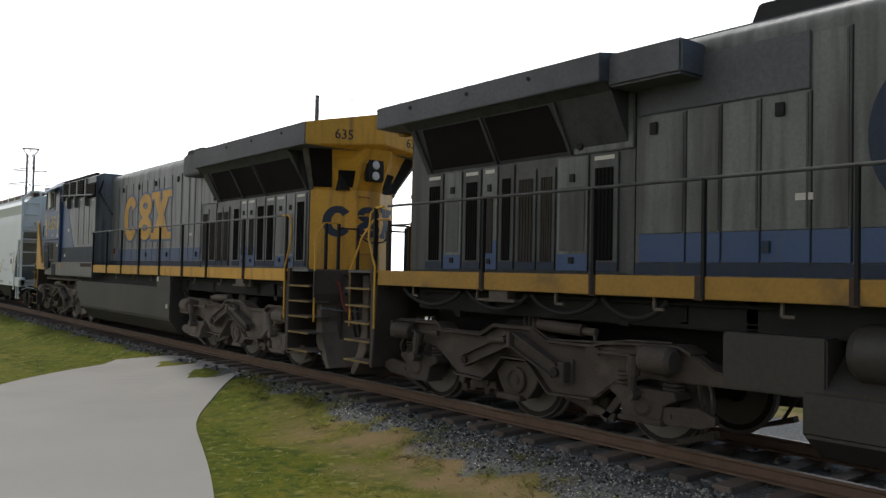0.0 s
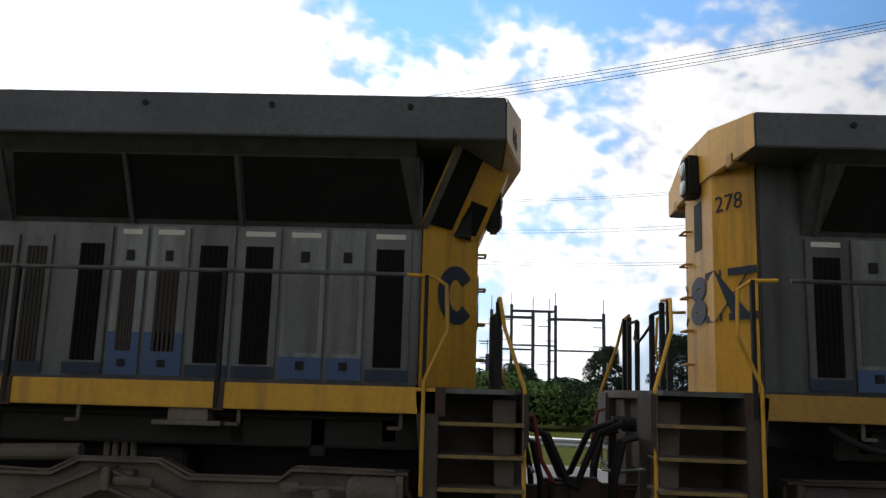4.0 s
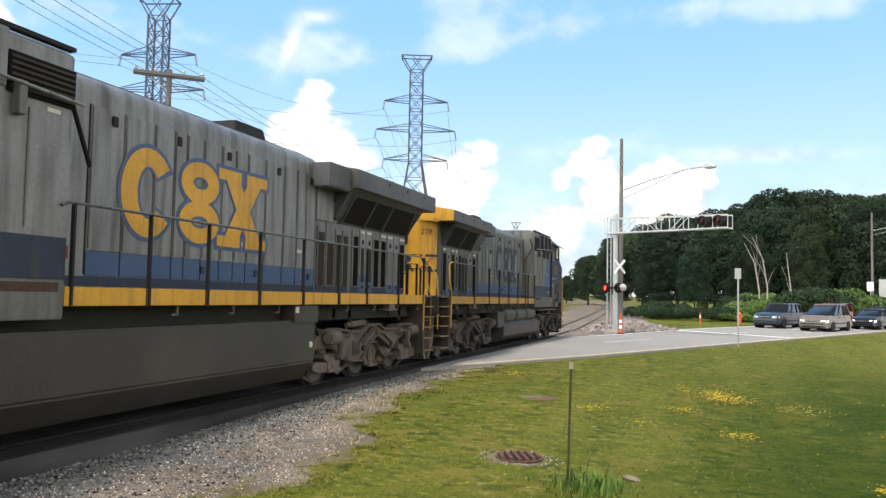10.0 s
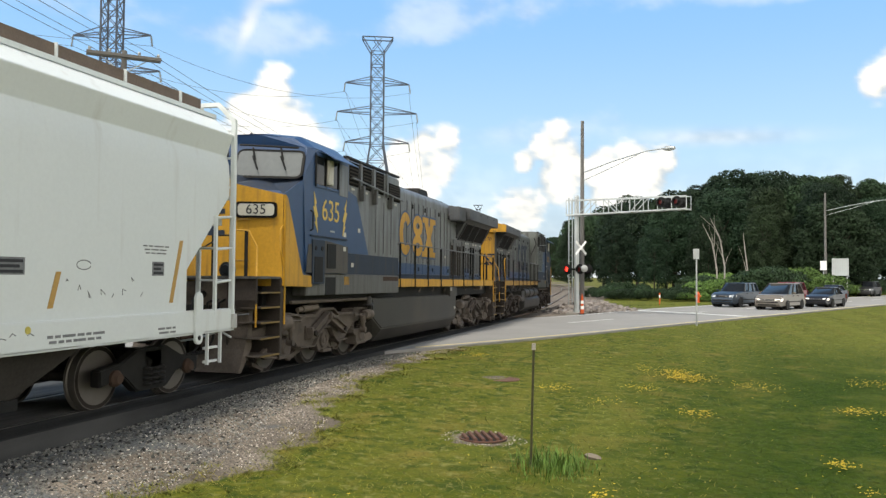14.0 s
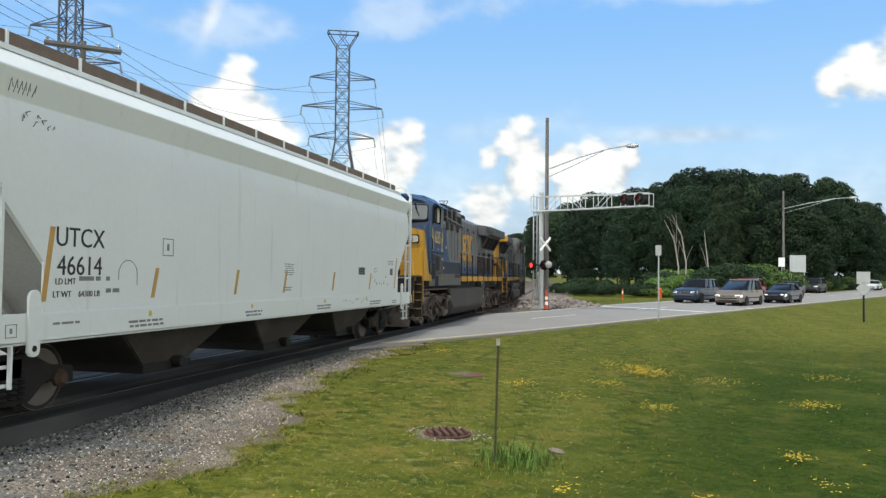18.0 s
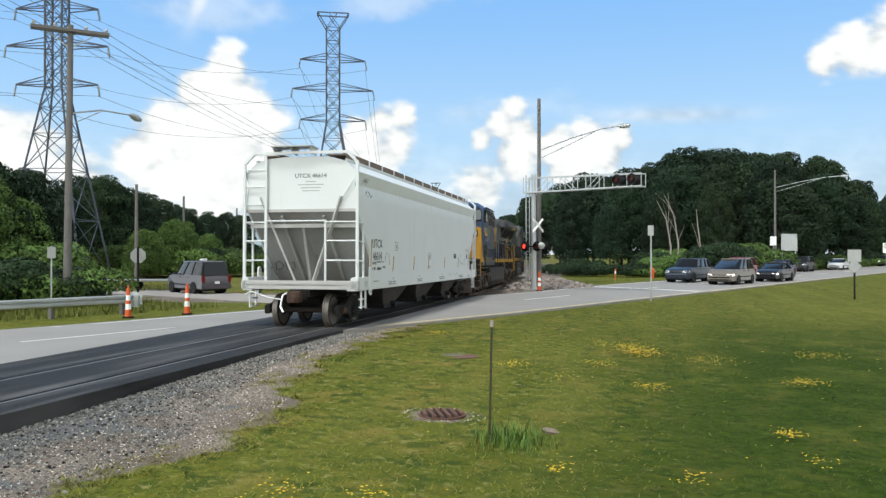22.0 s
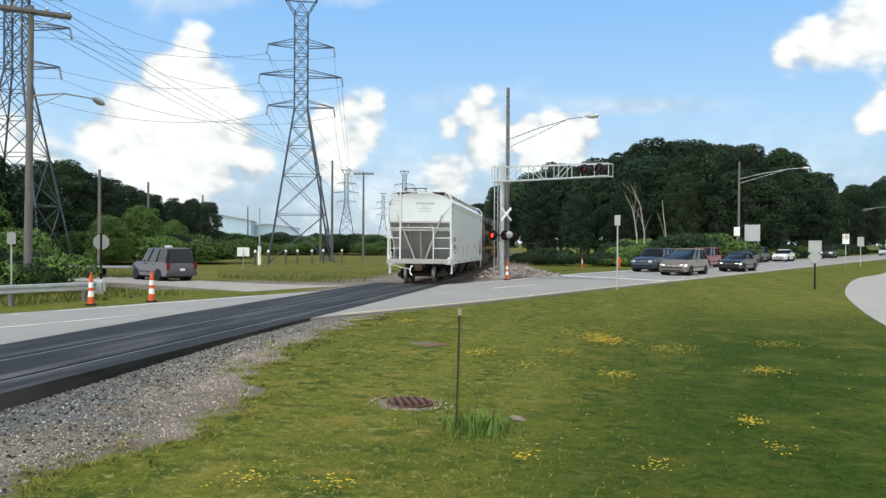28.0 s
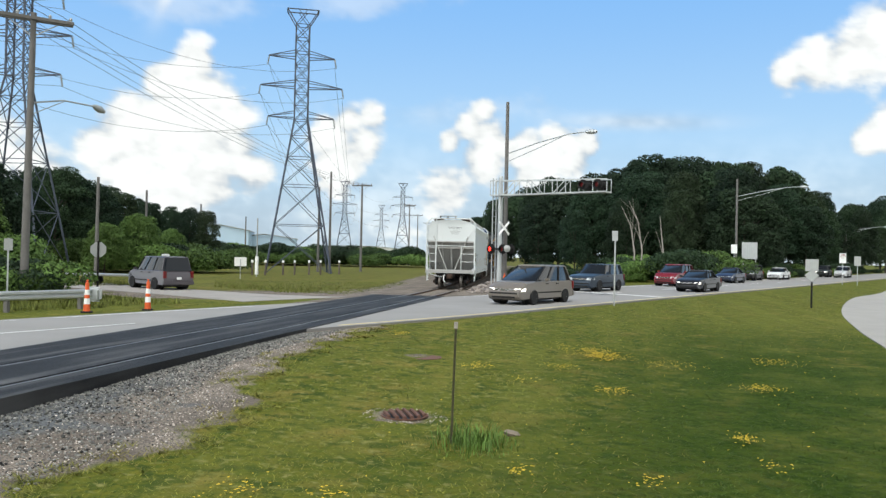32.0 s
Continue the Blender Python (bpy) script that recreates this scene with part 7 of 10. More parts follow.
        part("end_band", Build().box(min(d * XE, d * (XE + 0.02)), max(d * XE, d * (XE + 0.02)), -W, W, 3.20, 3.28), M_HOPD, h)
        part("draft_box", Build().box(fx(-0.04), tx(-0.04), -0.26, 0.26, 0.74, 1.05), M_BLACK, h, "greasy black coupler pocket", bevel=0.04)
        part("coupler", Build().box(min(xe, xe + d * 0.25), max(xe, xe + d * 0.25), -0.11, 0.11, 0.76, 0.98).box(min(xe + d * 0.1, xe + d * 0.42), max(xe + d * 0.1, xe + d * 0.42), -0.18, 0.18, 0.70, 1.02), M_RUST, h, "rusty coupler", bevel=0.03)
        part("coupler_knuckle", Build().lathe([(0.05, 0.0), (0.13, 0.03), (0.15, 0.16), (0.13, 0.30), (0.05, 0.33)], (xe + d * 0.40, -0.08, 0.70), (0, 0, 1), 14), M_RUST, h, "worn rusty knuckle")
        part("air_hose", Build().rod([(xe, 0.35 * -d, 0.95), (xe + d * 0.15, 0.4 * -d, 0.9), (xe + d * 0.25, 0.42 * -d, 0.6), (xe + d * 0.35, 0.3 * -d, 0.45)], 0.03, 8), M_WHITE, h, "pale air hose")
        part("brake_rod", Build().rod([(xe + d * 0.10, -d * 0.45, 0.78), (xe + d * 0.12, -d * 0.85, 0.84), (xe + d * 0.08, -d * 1.30, 0.98), (xe - d * 0.02, -d * 1.45, 0.98), (xe - d * 0.02, -d * 1.62, 0.90)], 0.018, 6), M_HOPPER, h)
    for loop in ([(0.95, 0.0), (0.88, 0.2), (0.75, 0.26), (0.66, 0.14), (0.76, 0.02), (0.9, 0.0)], [(0.6, 0.0), (0.57, 0.24), (0.45, 0.2), (0.5, 0.1), (0.38, -0.03)], [(1.05, 0.05), (1.15, 0.07)], [(0.4, 0.2), (0.3, 0.24), (0.32, 0.05)]):
        slope = lambda v: -(7.012 + (1.58 + v - 1.21) / 1.025) - 0.012
        part("scrawl", Build().rod([(slope(v), y + 0.5, 1.58 + v) for y, v in loop], 0.011, 5), M_INK, h)
    lettering("end_mark", "UTCX 46614", 0.17, M_INK, h, pose(-XE - 0.003, -0.28, 4.20, 90, 0, -90), 0.003)
    for k, w in enumerate((0.3, 0.75, 0.6, 0.5)):
        part("stencil_bar", Build().box(-XE - 0.004, -XE, -0.28 - w / 2, -0.28 + w / 2, 4.03 - 0.085 * k, 4.055 - 0.085 * k), M_SIGNBACK, h)
    freight_truck(h, -7.73)
    freight_truck(h, 7.73)
    return h


HOPPER = hopper_car()
tagged(HOPPER, "white covered hopper freight car with brown roof walks, lightly soiled", "freight car", "vehicles of the train")

# ---- pylons, poles and wires ----
def at(az, d):
    """Plan place from a bearing (degrees to the left of the track's direction) and a distance."""
    return -math.sin(radians(az)) * d, math.cos(radians(az)) * d


def stand(x, y):
    return float(land(x, y))


ARMS = ((24.6, 3.7), (21.2, 4.6), (17.7, 3.7))


def pylon(x, y, rz, H=30.0, label="grey lattice steel power pylon", thick=0.14):
    k = H / 30.0
    p = empty("power_pylon", pose(x, y, stand(x, y) - 0.1, 0, 0, rz))
    half = lambda z: 0.75 if z >= 17.5 else 0.75 + (17.5 - z) * (3.6 - 0.75) / 17.5
    levels = [0, 5.5, 10.0, 13.2, 15.6, 17.5] + [17.5 + 1.55 * i for i in range(1, 8)]
    legs, br = [Build() for _ in range(4)], Build()
    for z0, z1 in zip(levels, levels[1:]):
        h0, h1 = half(z0), half(z1)
        c0 = [(sx * h0 * k, sy * h0 * k, z0 * k) for sx, sy in ((-1, -1), (1, -1), (1, 1), (-1, 1))]
        c1 = [(sx * h1 * k, sy * h1 * k, z1 * k) for sx, sy in ((-1, -1), (1, -1), (1, 1), (-1, 1))]
        for lg, a, b in zip(legs, c0, c1):
            lg.beam(a, b, thick * k * 1.3)
        for i in range(4):
            j = (i + 1) % 4
            br.beam(c0[i], c1[j], thick * k * 0.6).beam(c0[j], c1[i], thick * k * 0.6).beam(c1[i], c1[j], thick * k * 0.6)
    for lg in legs:
        part("leg", lg, M_GALVD, p)
    part("bracing", br, M_GALVD, p)
    zt = levels[-1]
    horn = Build()
    tw = 1.75
    for sy in (-1, 1):
        horn.beam((-0.75 * k, sy * 0.75 * k, zt * k), (-tw * k, sy * 0.75 * k, H), thick * k).beam((0.75 * k, sy * 0.75 * k, zt * k), (tw * k, sy * 0.75 * k, H), thick * k)
        horn.beam((-tw * k, sy * 0.75 * k, H), (tw * k, sy * 0.75 * k, H), thick * k)
        horn.beam((-0.75 * k, sy * 0.75 * k, zt * k), (0.5 * k, sy * 0.75 * k, H), thick * k * 0.6).beam((0.75 * k, sy * 0.75 * k, zt * k), (-0.5 * k, sy * 0.75 * k, H), thick * k * 0.6)
    for sx in (-1, 1):
        horn.beam((sx * tw * k, -0.75 * k, H), (sx * tw * k, 0.75 * k, H), thick * k)
    part("peak_frame", horn, M_GALVD, p)
    for z, r in ARMS:
        for s in (-1, 1):
            a = Build()
            for sy in (-1, 1):
                a.beam((s * 0.75 * k, sy * 0.7 * k, z * k), (s * r * k, 0, (z + 0.1) * k), thick * k * 0.8).beam((s * 0.75 * k, sy * 0.7 * k, (z + 0.75) * k), (s * r * k, 0, (z + 0.15) * k), thick * k * 0.7)
            part("cross_arm", a, M_GALVD, p)
            part("insulator", Build().lathe([(0.03, 0.0)] + [q for i in range(7) for q in ((0.05, 0.14 * i), (0.13, 0.14 * i + 0.04), (0.05, 0.14 * i + 0.08))] + [(0.03, 1.05)], (s * r * k, 0, (z + 0.05) * k), (0.15 * s, 0, -1), 8), M_SIGNBACK, p)
    return tagged(p, label, "pylon", "power pylons")


def wire(name, a, b, sag, r=0.022, n=14, label="thin dark overhead power line cable"):
    a, b = Vector(a), Vector(b)
    pts = [a.lerp(b, t / n) - Vector((0, 0, sag * 4 * (t / n) * (1 - t / n))) for t in range(n + 1)]
    ob = new(name, Build().rod(pts, r, 5).mesh(name, M_WIRE, fix=False))
    return tagged(ob, label, "cable", "overhead cables")


P_ALL = {"w": (*at(92.4, 90), 80.0), "a": (*at(38.3, 81), 14.0), "b": (*at(20.4, 93), 22.0), "c": (*at(17.2, 300), 17.0), "d": (*at(13.1, 300), 13.0), "e": (*at(115.8, 150), 100.0), "f": (*at(168.4, 215), 160.0),
         "g": (*at(14.6, 440), 14.0), "h": (*at(121.5, 165), 100.0)}
for k, (x, y, rz) in P_ALL.items():
    pylon(x, y, rz, 30.0 if k not in "cdgh" else 29.0, "grey lattice steel power pylon" + (" far off beyond the field" if k in "cdg" else " carrying high-voltage lines"), 0.11 if k in "ab" else 0.16)


def arm_point(key, level, side):
    x, y, rz = P_ALL[key]
    z, r = ARMS[level]
    return (x + math.cos(radians(rz)) * r * side, y + math.sin(radians(rz)) * r * side, stand(x, y) + z - 1.0)


for p, q in (("w", "a"), ("a", "b"), ("b", "c"), ("b", "d"), ("e", "w")):
    for lv in range(3):
        for s in (-1, 1):
            if (p, q) == ("b", "d") and s > 0:
                continue
            wire("power_cable", arm_point(p, lv, s), arm_point(q, lv, s), 2.2 if p != "b" else 7.0, 0.018)


def utility_pole(x, y, h, rz, arms=1, lean=(0, 0), lamp=None, label="weathered wooden utility pole with a crossarm", arm_w=2.6):
    p = empty("utility_pole", pose(x, y, stand(x, y) - 0.05, lean[0], lean[1], rz))
    part("shaft", Build().rod([(0, 0, 0), (0, 0, h * 0.5), (0, 0, h)], 0.17, 12, 0.11), M_WOODPOLE, p, smooth=True)
    for k in range(arms):
        z = h - 0.25 - 0.9 * k
        for s in (-1, 1):
            part("crossarm", Build().box(-arm_w / 2, arm_w / 2, s * 0.17 - 0.05, s * 0.17 + 0.05, z - 0.07, z + 0.07), M_WOODPOLE, p, bevel=0.01)
        for d in (-0.46, -0.2, 0.2, 0.46):
            part("insulator", Build().lathe([(0.02, 0), (0.07, 0.02), (0.05, 0.08), (0.08, 0.12), (0.04, 0.2), (0.0, 0.21)], (d * arm_w, 0, z + 0.07), (0, 0, 1), 10), M_SIGNBACK, p)
        part("arm_brace", Build().beam((-arm_w * 0.3, 0.2, z - 0.07), (0, 0.15, z - 0.7), 0.04).beam((arm_w * 0.3, 0.2, z - 0.07), (0, 0.15, z - 0.7), 0.04), M_GALV, p)
    if lamp:
        dx, dy, zl = lamp
        part("lamp_arm", Build().rod([(0, 0, zl - 0.4), (dx * 0.5, dy * 0.5, zl), (dx, dy, zl + 0.05)], 0.035, 8).rod([(0, 0, zl - 0.9), (dx * 0.5, dy * 0.5, zl - 0.05)], 0.02, 6), M_GALV, p)
        part("lamp_head", Build().lathe([(0.03, -0.1), (0.13, 0.1), (0.16, 0.35), (0.08, 0.6), (0, 0.62)], (dx, dy, zl + 0.05), (dx, dy, -0.25 * math.hypot(dx, dy)), 12), M_SIGNBACK, p, "grey cobra-head street lamp", smooth=True)
    return tagged(p, label, "utility pole", "utility poles")


wx, wy = at(37.7, 37.0)
utility_pole(wx, wy, 11.9, 40, 1, (0, 0.6), (2.6, 1.9, 8.6), "weathered wooden utility pole with a crossarm and street lamp", 3.0)
ax_, ay_ = at(56.8, 30.0)
utility_pole(ax_, ay_, 15.0, 40, 1, (1.5, -1.5), None, "tall weathered wooden utility pole with a crossarm", 3.0)
bx_, by_ = at(120.2, 40.0)
utility_pole(bx_, by_, 12.6, 35, 1, (0, 0), None)
cx_, cy_ = at(150.2, 46.0)
utility_pole(cx_, cy_, 12.3, 35, 0, (0, 0), None, "tall weathered wooden utility pole with wires")
for d in (-1.2, -0.5, 0.5, 1.2):
    r = Vector((math.cos(radians(40)), math.sin(radians(40)), 0)) * d
    wire("utility_wire", Vector((ax_, ay_, 14.8)) + r, Vector((wx, wy, 11.6)) + r, 0.35, 0.012)
    wire("utility_wire", Vector((bx_, by_, 12.4)) + r, Vector((ax_, ay_, 14.8)) + r, 0.6, 0.012)
    wire("utility_wire", Vector((wx, wy, 11.6)) + r, Vector((*at(16.0, 105), 11.0)) + r, 1.3, 0.012)
wire("utility_wire", (cx_, cy_, 11.9), (bx_, by_, 11.0), 0.7, 0.014)
wire("utility_wire", (cx_, cy_, 11.5), (bx_, by_, 10.4), 0.9, 0.014)
wire("utility_wire", (cx_, cy_, 12.0), (*at(172, 70), 14.0), 0.7, 0.014)
wire("utility_wire", (cx_, cy_, 11.2), (*at(172, 70), 13.0), 0.7, 0.014)
for az, d, h in ((16.0, 105, 11.5), (12.6, 170, 13.0), (12.0, 210, 13.0), (11.3, 260, 13.0), (10.6, 330, 14.0), (19.0, 100, 10.5), (18.2, 96, 12.0), (27.0, 120, 9.0), (30.5, 95, 9.0), (24.0, 160, 9.0), (33.5, 70, 8.0), (9.9, 420, 14), (9.4, 500, 14)):
    x, y = at(az, d)
    utility_pole(x, y, h, -10 + az, 1 if az < 17 else 0, (0, 0), None, "wooden utility pole standing beyond the crossing")


# ---- crossing signal ----
def crossing_signal(x, y):
    z0 = stand(x, y)
    p = empty("crossing_signal", pose(x, y, z0, 0, 0, -25))
    part("mast", Build().rod([(0, 0, 0), (0, 0, 7.0)], 0.16, 16, 0.14).lathe([(0.34, 0), (0.34, 0.05), (0.2, 0.12), (0.2, 0.3)], (0, 0, 0), (0, 0, 1), 16), M_GALV, p, "silver painted mast", smooth=True)
    part("base_frame", Build().box(-0.45, 0.45, -0.45, 0.45, -0.05, 0.15), M_TRAIL, p, "concrete footing", bevel=0.02)
    part("ladder", Build().beam((-0.42, -0.2, 0.6), (-0.42, -0.2, 7.0), 0.05).beam((-0.42, 0.2, 0.6), (-0.42, 0.2, 7.0), 0.05), M_GALV, p)
    for k in range(16):
        part("rung", Build().rod([(-0.42, -0.2, 0.9 + k * 0.38), (-0.42, 0.2, 0.9 + k * 0.38)], 0.014, 6), M_GALV, p)
    truss = Build()
    L, zt, zb = 7.0, 6.85, 5.95
    x0 = -0.55
    for sy in (-0.3, 0.3):
        truss.beam((x0, sy, zb), (L, sy, zb + 0.05), 0.075).beam((x0, sy, zt), (L, sy, zt - 0.15), 0.05)
    part("walkway_truss", truss, M_GALV, p, "pale steel cantilever truss")
    n = 9
    for k in range(n + 1):
        xx = x0 + (L - x0) * k / n
        b = Build()
        for sy in (-0.3, 0.3):
            b.beam((xx, sy, zb), (xx, sy, zt - 0.15 * k / n), 0.035)
        b.beam((xx, -0.3, zb), (xx, 0.3, zb), 0.04)
        part("truss_post", b, M_GALV, p)
    for k, kk in ((1, 2), (4, 3), (5, 6)):
        xa, xb = x0 + (L - x0) * k / n, x0 + (L - x0) * kk / n
        part("truss_brace", Build().beam((xa, 0.3, zb), (xb, 0.3, zt - 0.1), 0.035).beam((xa, -0.3, zb), (xb, -0.3, zt - 0.1), 0.035), M_GALV, p)
    part("walkway", Build().box(x0, L, -0.3, 0.3, zb + 0.03, zb + 0.06), M_GALV, p)

    def light(xx, yy, zz, face, lit):
        h = part("signal_light", Build().lathe([(0.0, 0.03), (0.3, 0.03), (0.3, 0.0), (0.0, 0.0)], (xx, yy, zz), (0, face, 0), 20).lathe([(0.1, -0.25), (0.17, -0.2), (0.17, 0.0)], (xx, yy, zz), (0, face, 0), 16), M_BLACK, p, "black signal lamp with round background")
        part("lens", Build().lathe([(0.0, 0.07), (0.1, 0.065), (0.15, 0.035)], (xx, yy + face * 0.0, zz), (0, face, 0), 16), M_REDON if lit else M_RED, h, "red lens")
        part("hood", Build().lathe([(0.16, 0.03), (0.16, 0.25), (0.15, 0.25), (0.15, 0.03)], (xx, yy, zz), (0, face, 0), 16), M_BLACK, h)
    for xx, lit in ((5.6, False), (6.5, False)):
        light(xx, -0.4, 6.4, -1, lit)
        light(xx, 0.4, 6.4, 1, False)
    light(-0.42, -0.3, 2.72, -1, True)
    light(0.42, -0.3, 2.72, -1, False)
    light(0.62, 0.25, 2.72, 1, False)
    part("lamp_bar", Build().rod([(-0.5, -0.2, 2.72), (0.65, -0.2, 2.72)], 0.04, 8), M_BLACK, p)
    part("lamp_back", Build().lathe([(0.0, 0.06), (0.15, 0.04), (0.21, 0.0)], (0.72, -0.34, 2.75), (0.5, -1, 0), 16), M_SIGNBACK, p, "bright back of a signal lamp", smooth=True)
    for s in (-1, 1):
        part("crossbuck_blade", Build().add([(0.45 + 0.13 * s * a + 0.03 * b, -0.26 + 0.36 * s * a + 0.02 * c - 0.012 * s, 3.98 + 0.38 * a - s * 0.06 * b) for c in (0, 1) for a, b in ((-1, -1), (1, -1), (1, 1), (-1, 1))],
                                             [(0, 1, 2, 3), (7, 6, 5, 4), (0, 4, 5, 1), (1, 5, 6, 2), (2, 6, 7, 3), (3, 7, 4, 0)]), M_WHITE, p, "white crossbuck board")
    part("bell", Build().lathe([(0.0, 0.16), (0.12, 0.12), (0.15, 0.0)], (0, 0, 7.0), (0, 0, 1), 14), M_GALV, p)
    return tagged(p, "railway crossing signal with cantilever, red lamps and white crossbuck", "crossing signal")


crossing_signal(-5.2, 48.4)


def street_lamp(x, y, h, rz, reach, label, wood=False):
    p = empty("street_lamp", pose(x, y, stand(x, y) - 0.05, 0, 0, rz))
    part("pole", Build().rod([(0, 0, 0), (0, 0, h * 0.5), (0, 0, h)], 0.15, 12, 0.10), M_WOODPOLE, p, smooth=True)
    za = h * (0.73 if wood else 0.83)
    part("arm", Build().rod([(0, 0, za), (reach * 0.4, 0, za + 0.55), (reach * 0.8, 0, za + 0.95), (reach, 0, za + 1.0)], 0.035, 8).rod([(0, 0, za - 0.5), (reach * 0.45, 0, za + 0.3), (reach * 0.75, 0, za + 0.9)], 0.022, 6), M_GALV, p)
    part("lamp_head", Build().lathe([(0.04, -0.05), (0.12, 0.1), (0.15, 0.4), (0.1, 0.7), (0, 0.74)], (reach, 0, za + 1.0), (1, 0, -0.05), 12), M_GALV, p, "grey cobra-head lamp", smooth=True)
    return tagged(p, label, "street lamp", "street lamps")


street_lamp(-5.0, 49.6, 11.9, -25, 5.3, "grey street lamp on a tall pole behind the crossing signal", True)
street_lamp(*at(-9.9, 97.5), 11.6, -15, 6.6, "street lamp with a long arm beside the road")
street_lamp(*at(-16.5, 190), 11.0, -12, 7.0, "far street lamp with a long arm beside the road")


def sign_post(x, y, rz, h, panels, label, post=M_GALVD, w=0.06, sunk=0.0):
    """panels: (name, width, height, centre z, shape, material, label)."""
    p = empty("road_sign", pose(x, y, stand(x, y) - 0.03, 0, 0, rz))
    part("post", Build().prism([(-w / 2, -0.02), (w / 2, -0.02), (w / 2, 0.02), (w / 4, 0.005), (-w / 4, 0.005), (-w / 2, 0.02)], 0, h, "z"), post, p)
    for name, pw, ph, z, shape, mat, lab in panels:
        k = {"rect": [(-.5, -.5), (.5, -.5), (.5, .5), (-.5, .5)], "diamond": [(0, -.5), (.5, 0), (0, .5), (-.5, 0)],
             "octagon": [(.5 * math.cos(radians(22.5 + 45 * i)) / 0.924, .5 * math.sin(radians(22.5 + 45 * i)) / 0.924) for i in range(8)]}[shape]
        part(name, Build().prism([(a * pw, z + b * ph) for a, b in k], -0.045, -0.025), mat, p, lab, bevel=0.004)
    return tagged(p, label, "road sign", "road signs")


sign_post(1.27, 37.4, -20, 3.45, [("panel", 0.27, 0.46, 3.22, "rect", M_SIGNBACK, "bare back of a small sign")], "small grey sign on a thin steel post in the lawn", M_SIGNBACK)
sign_post(11.5, 44.3, -20, 2.5, [("panel", 0.62, 0.62, 2.25, "rect", M_SIGNBACK, "bare sign back"), ("diamond_panel", 0.7, 0.7, 1.72, "diamond", M_SIGNBACK, "bare diamond sign back")], "square and diamond sign backs on one dark post", M_BLACK, 0.09)
x, y = at(-10.75, 104)
p = tagged(empty("road_sign", pose(x, y, stand(x, y), 0, 0, -12)), "large pale sign board on two posts seen from behind", "road sign", "road signs")
part("panel", Build().box(-0.88, 0.88, -0.03, 0.0, 2.5, 4.5), M_GALV, p, "pale sign board")
for d in (-0.7, 0.7):
    part("post", Build().beam((d, 0.04, 0), (d, 0.04, 4.55), 0.1), M_SIGNBACK, p)
for d in (-0.75, -0.5, -0.25, 0.0, 0.25, 0.5, 0.75):
    part("rib", Build().box(d - 0.015, d + 0.015, -0.05, -0.03, 2.52, 4.48), M_SIGNBACK, p)
sign_post(*at(-9.78, 96.5), -12, 4.1, [("panel", 0.65, 1.0, 3.6, "rect", M_WHITE, "white sign panel")], "white panel sign beside the street lamp", M_GALV)
sign_post(*at(-16.33, 92), -15, 3.2, [("panel", 0.62, 1.0, 2.75, "rect", M_WHITE, "white sign"), ("disc", 0.5, 0.5, 2.95, "octagon", pbr("red_sign_face", (0.35, 0.03, 0.03), 0.5, 0, 0.1, 5, 30), "red disc")], "red and white prohibition sign on a pale post", M_GALV)
sign_post(*at(-17.17, 92), -15, 3.0, [("panel", 0.6, 0.95, 2.5, "rect", M_SIGNBACK, "grey sign back")], "grey sign back on a pale post", M_GALV)
sx, sy = at(33.4, 45.0)
sign_post(sx, sy, 205, 2.7, [("octagon_panel", 0.76, 0.76, 2.25, "octagon", M_SIGNBACK, "bare back of an octagonal sign")], "back of an octagonal stop sign on a dark post", M_BLACK, 0.1)
sign_post(*at(38.6, 35.0), 40, 2.6, [("panel", 0.3, 0.45, 2.35, "rect", M_SIGNBACK, "")], "narrow grey marker post in the verge", M_GALV)
# signal-ahead warning sign behind the train
M_DIAMOND = pbr("yellow_sign_sheet", (0.75, 0.42, 0.02), 0.5, 0, 0.05, 4, 30)
sx, sy = at(123.1, 26.0)
p = sign_post(sx, sy, 125 - 0, 3.0, [], "yellow diamond warning sign with a traffic-light symbol", M_GALV, 0.08)
part("diamond_panel", Build().prism([(0, 2.35), (0.62, 2.97), (0, 3.59), (-0.62, 2.97)], -0.05, -0.03), M_DIAMOND, p, "yellow diamond panel")
part("symbol", Build().box(-0.15, 0.15, -0.056, -0.05, 2.5, 3.42), M_BLACK, p, "black symbol ground")
for z, m in ((3.26, M_RED), (2.97, M_DIAMOND), (2.66, pbr("green_disc", (0.02, 0.35, 0.12), 0.4, 0, 0.05, 5, 20))):
    part("symbol_disc", Build().cyl((0, -0.056, z), (0, -1, 0), 0.11, 0.004, 16), m, p)


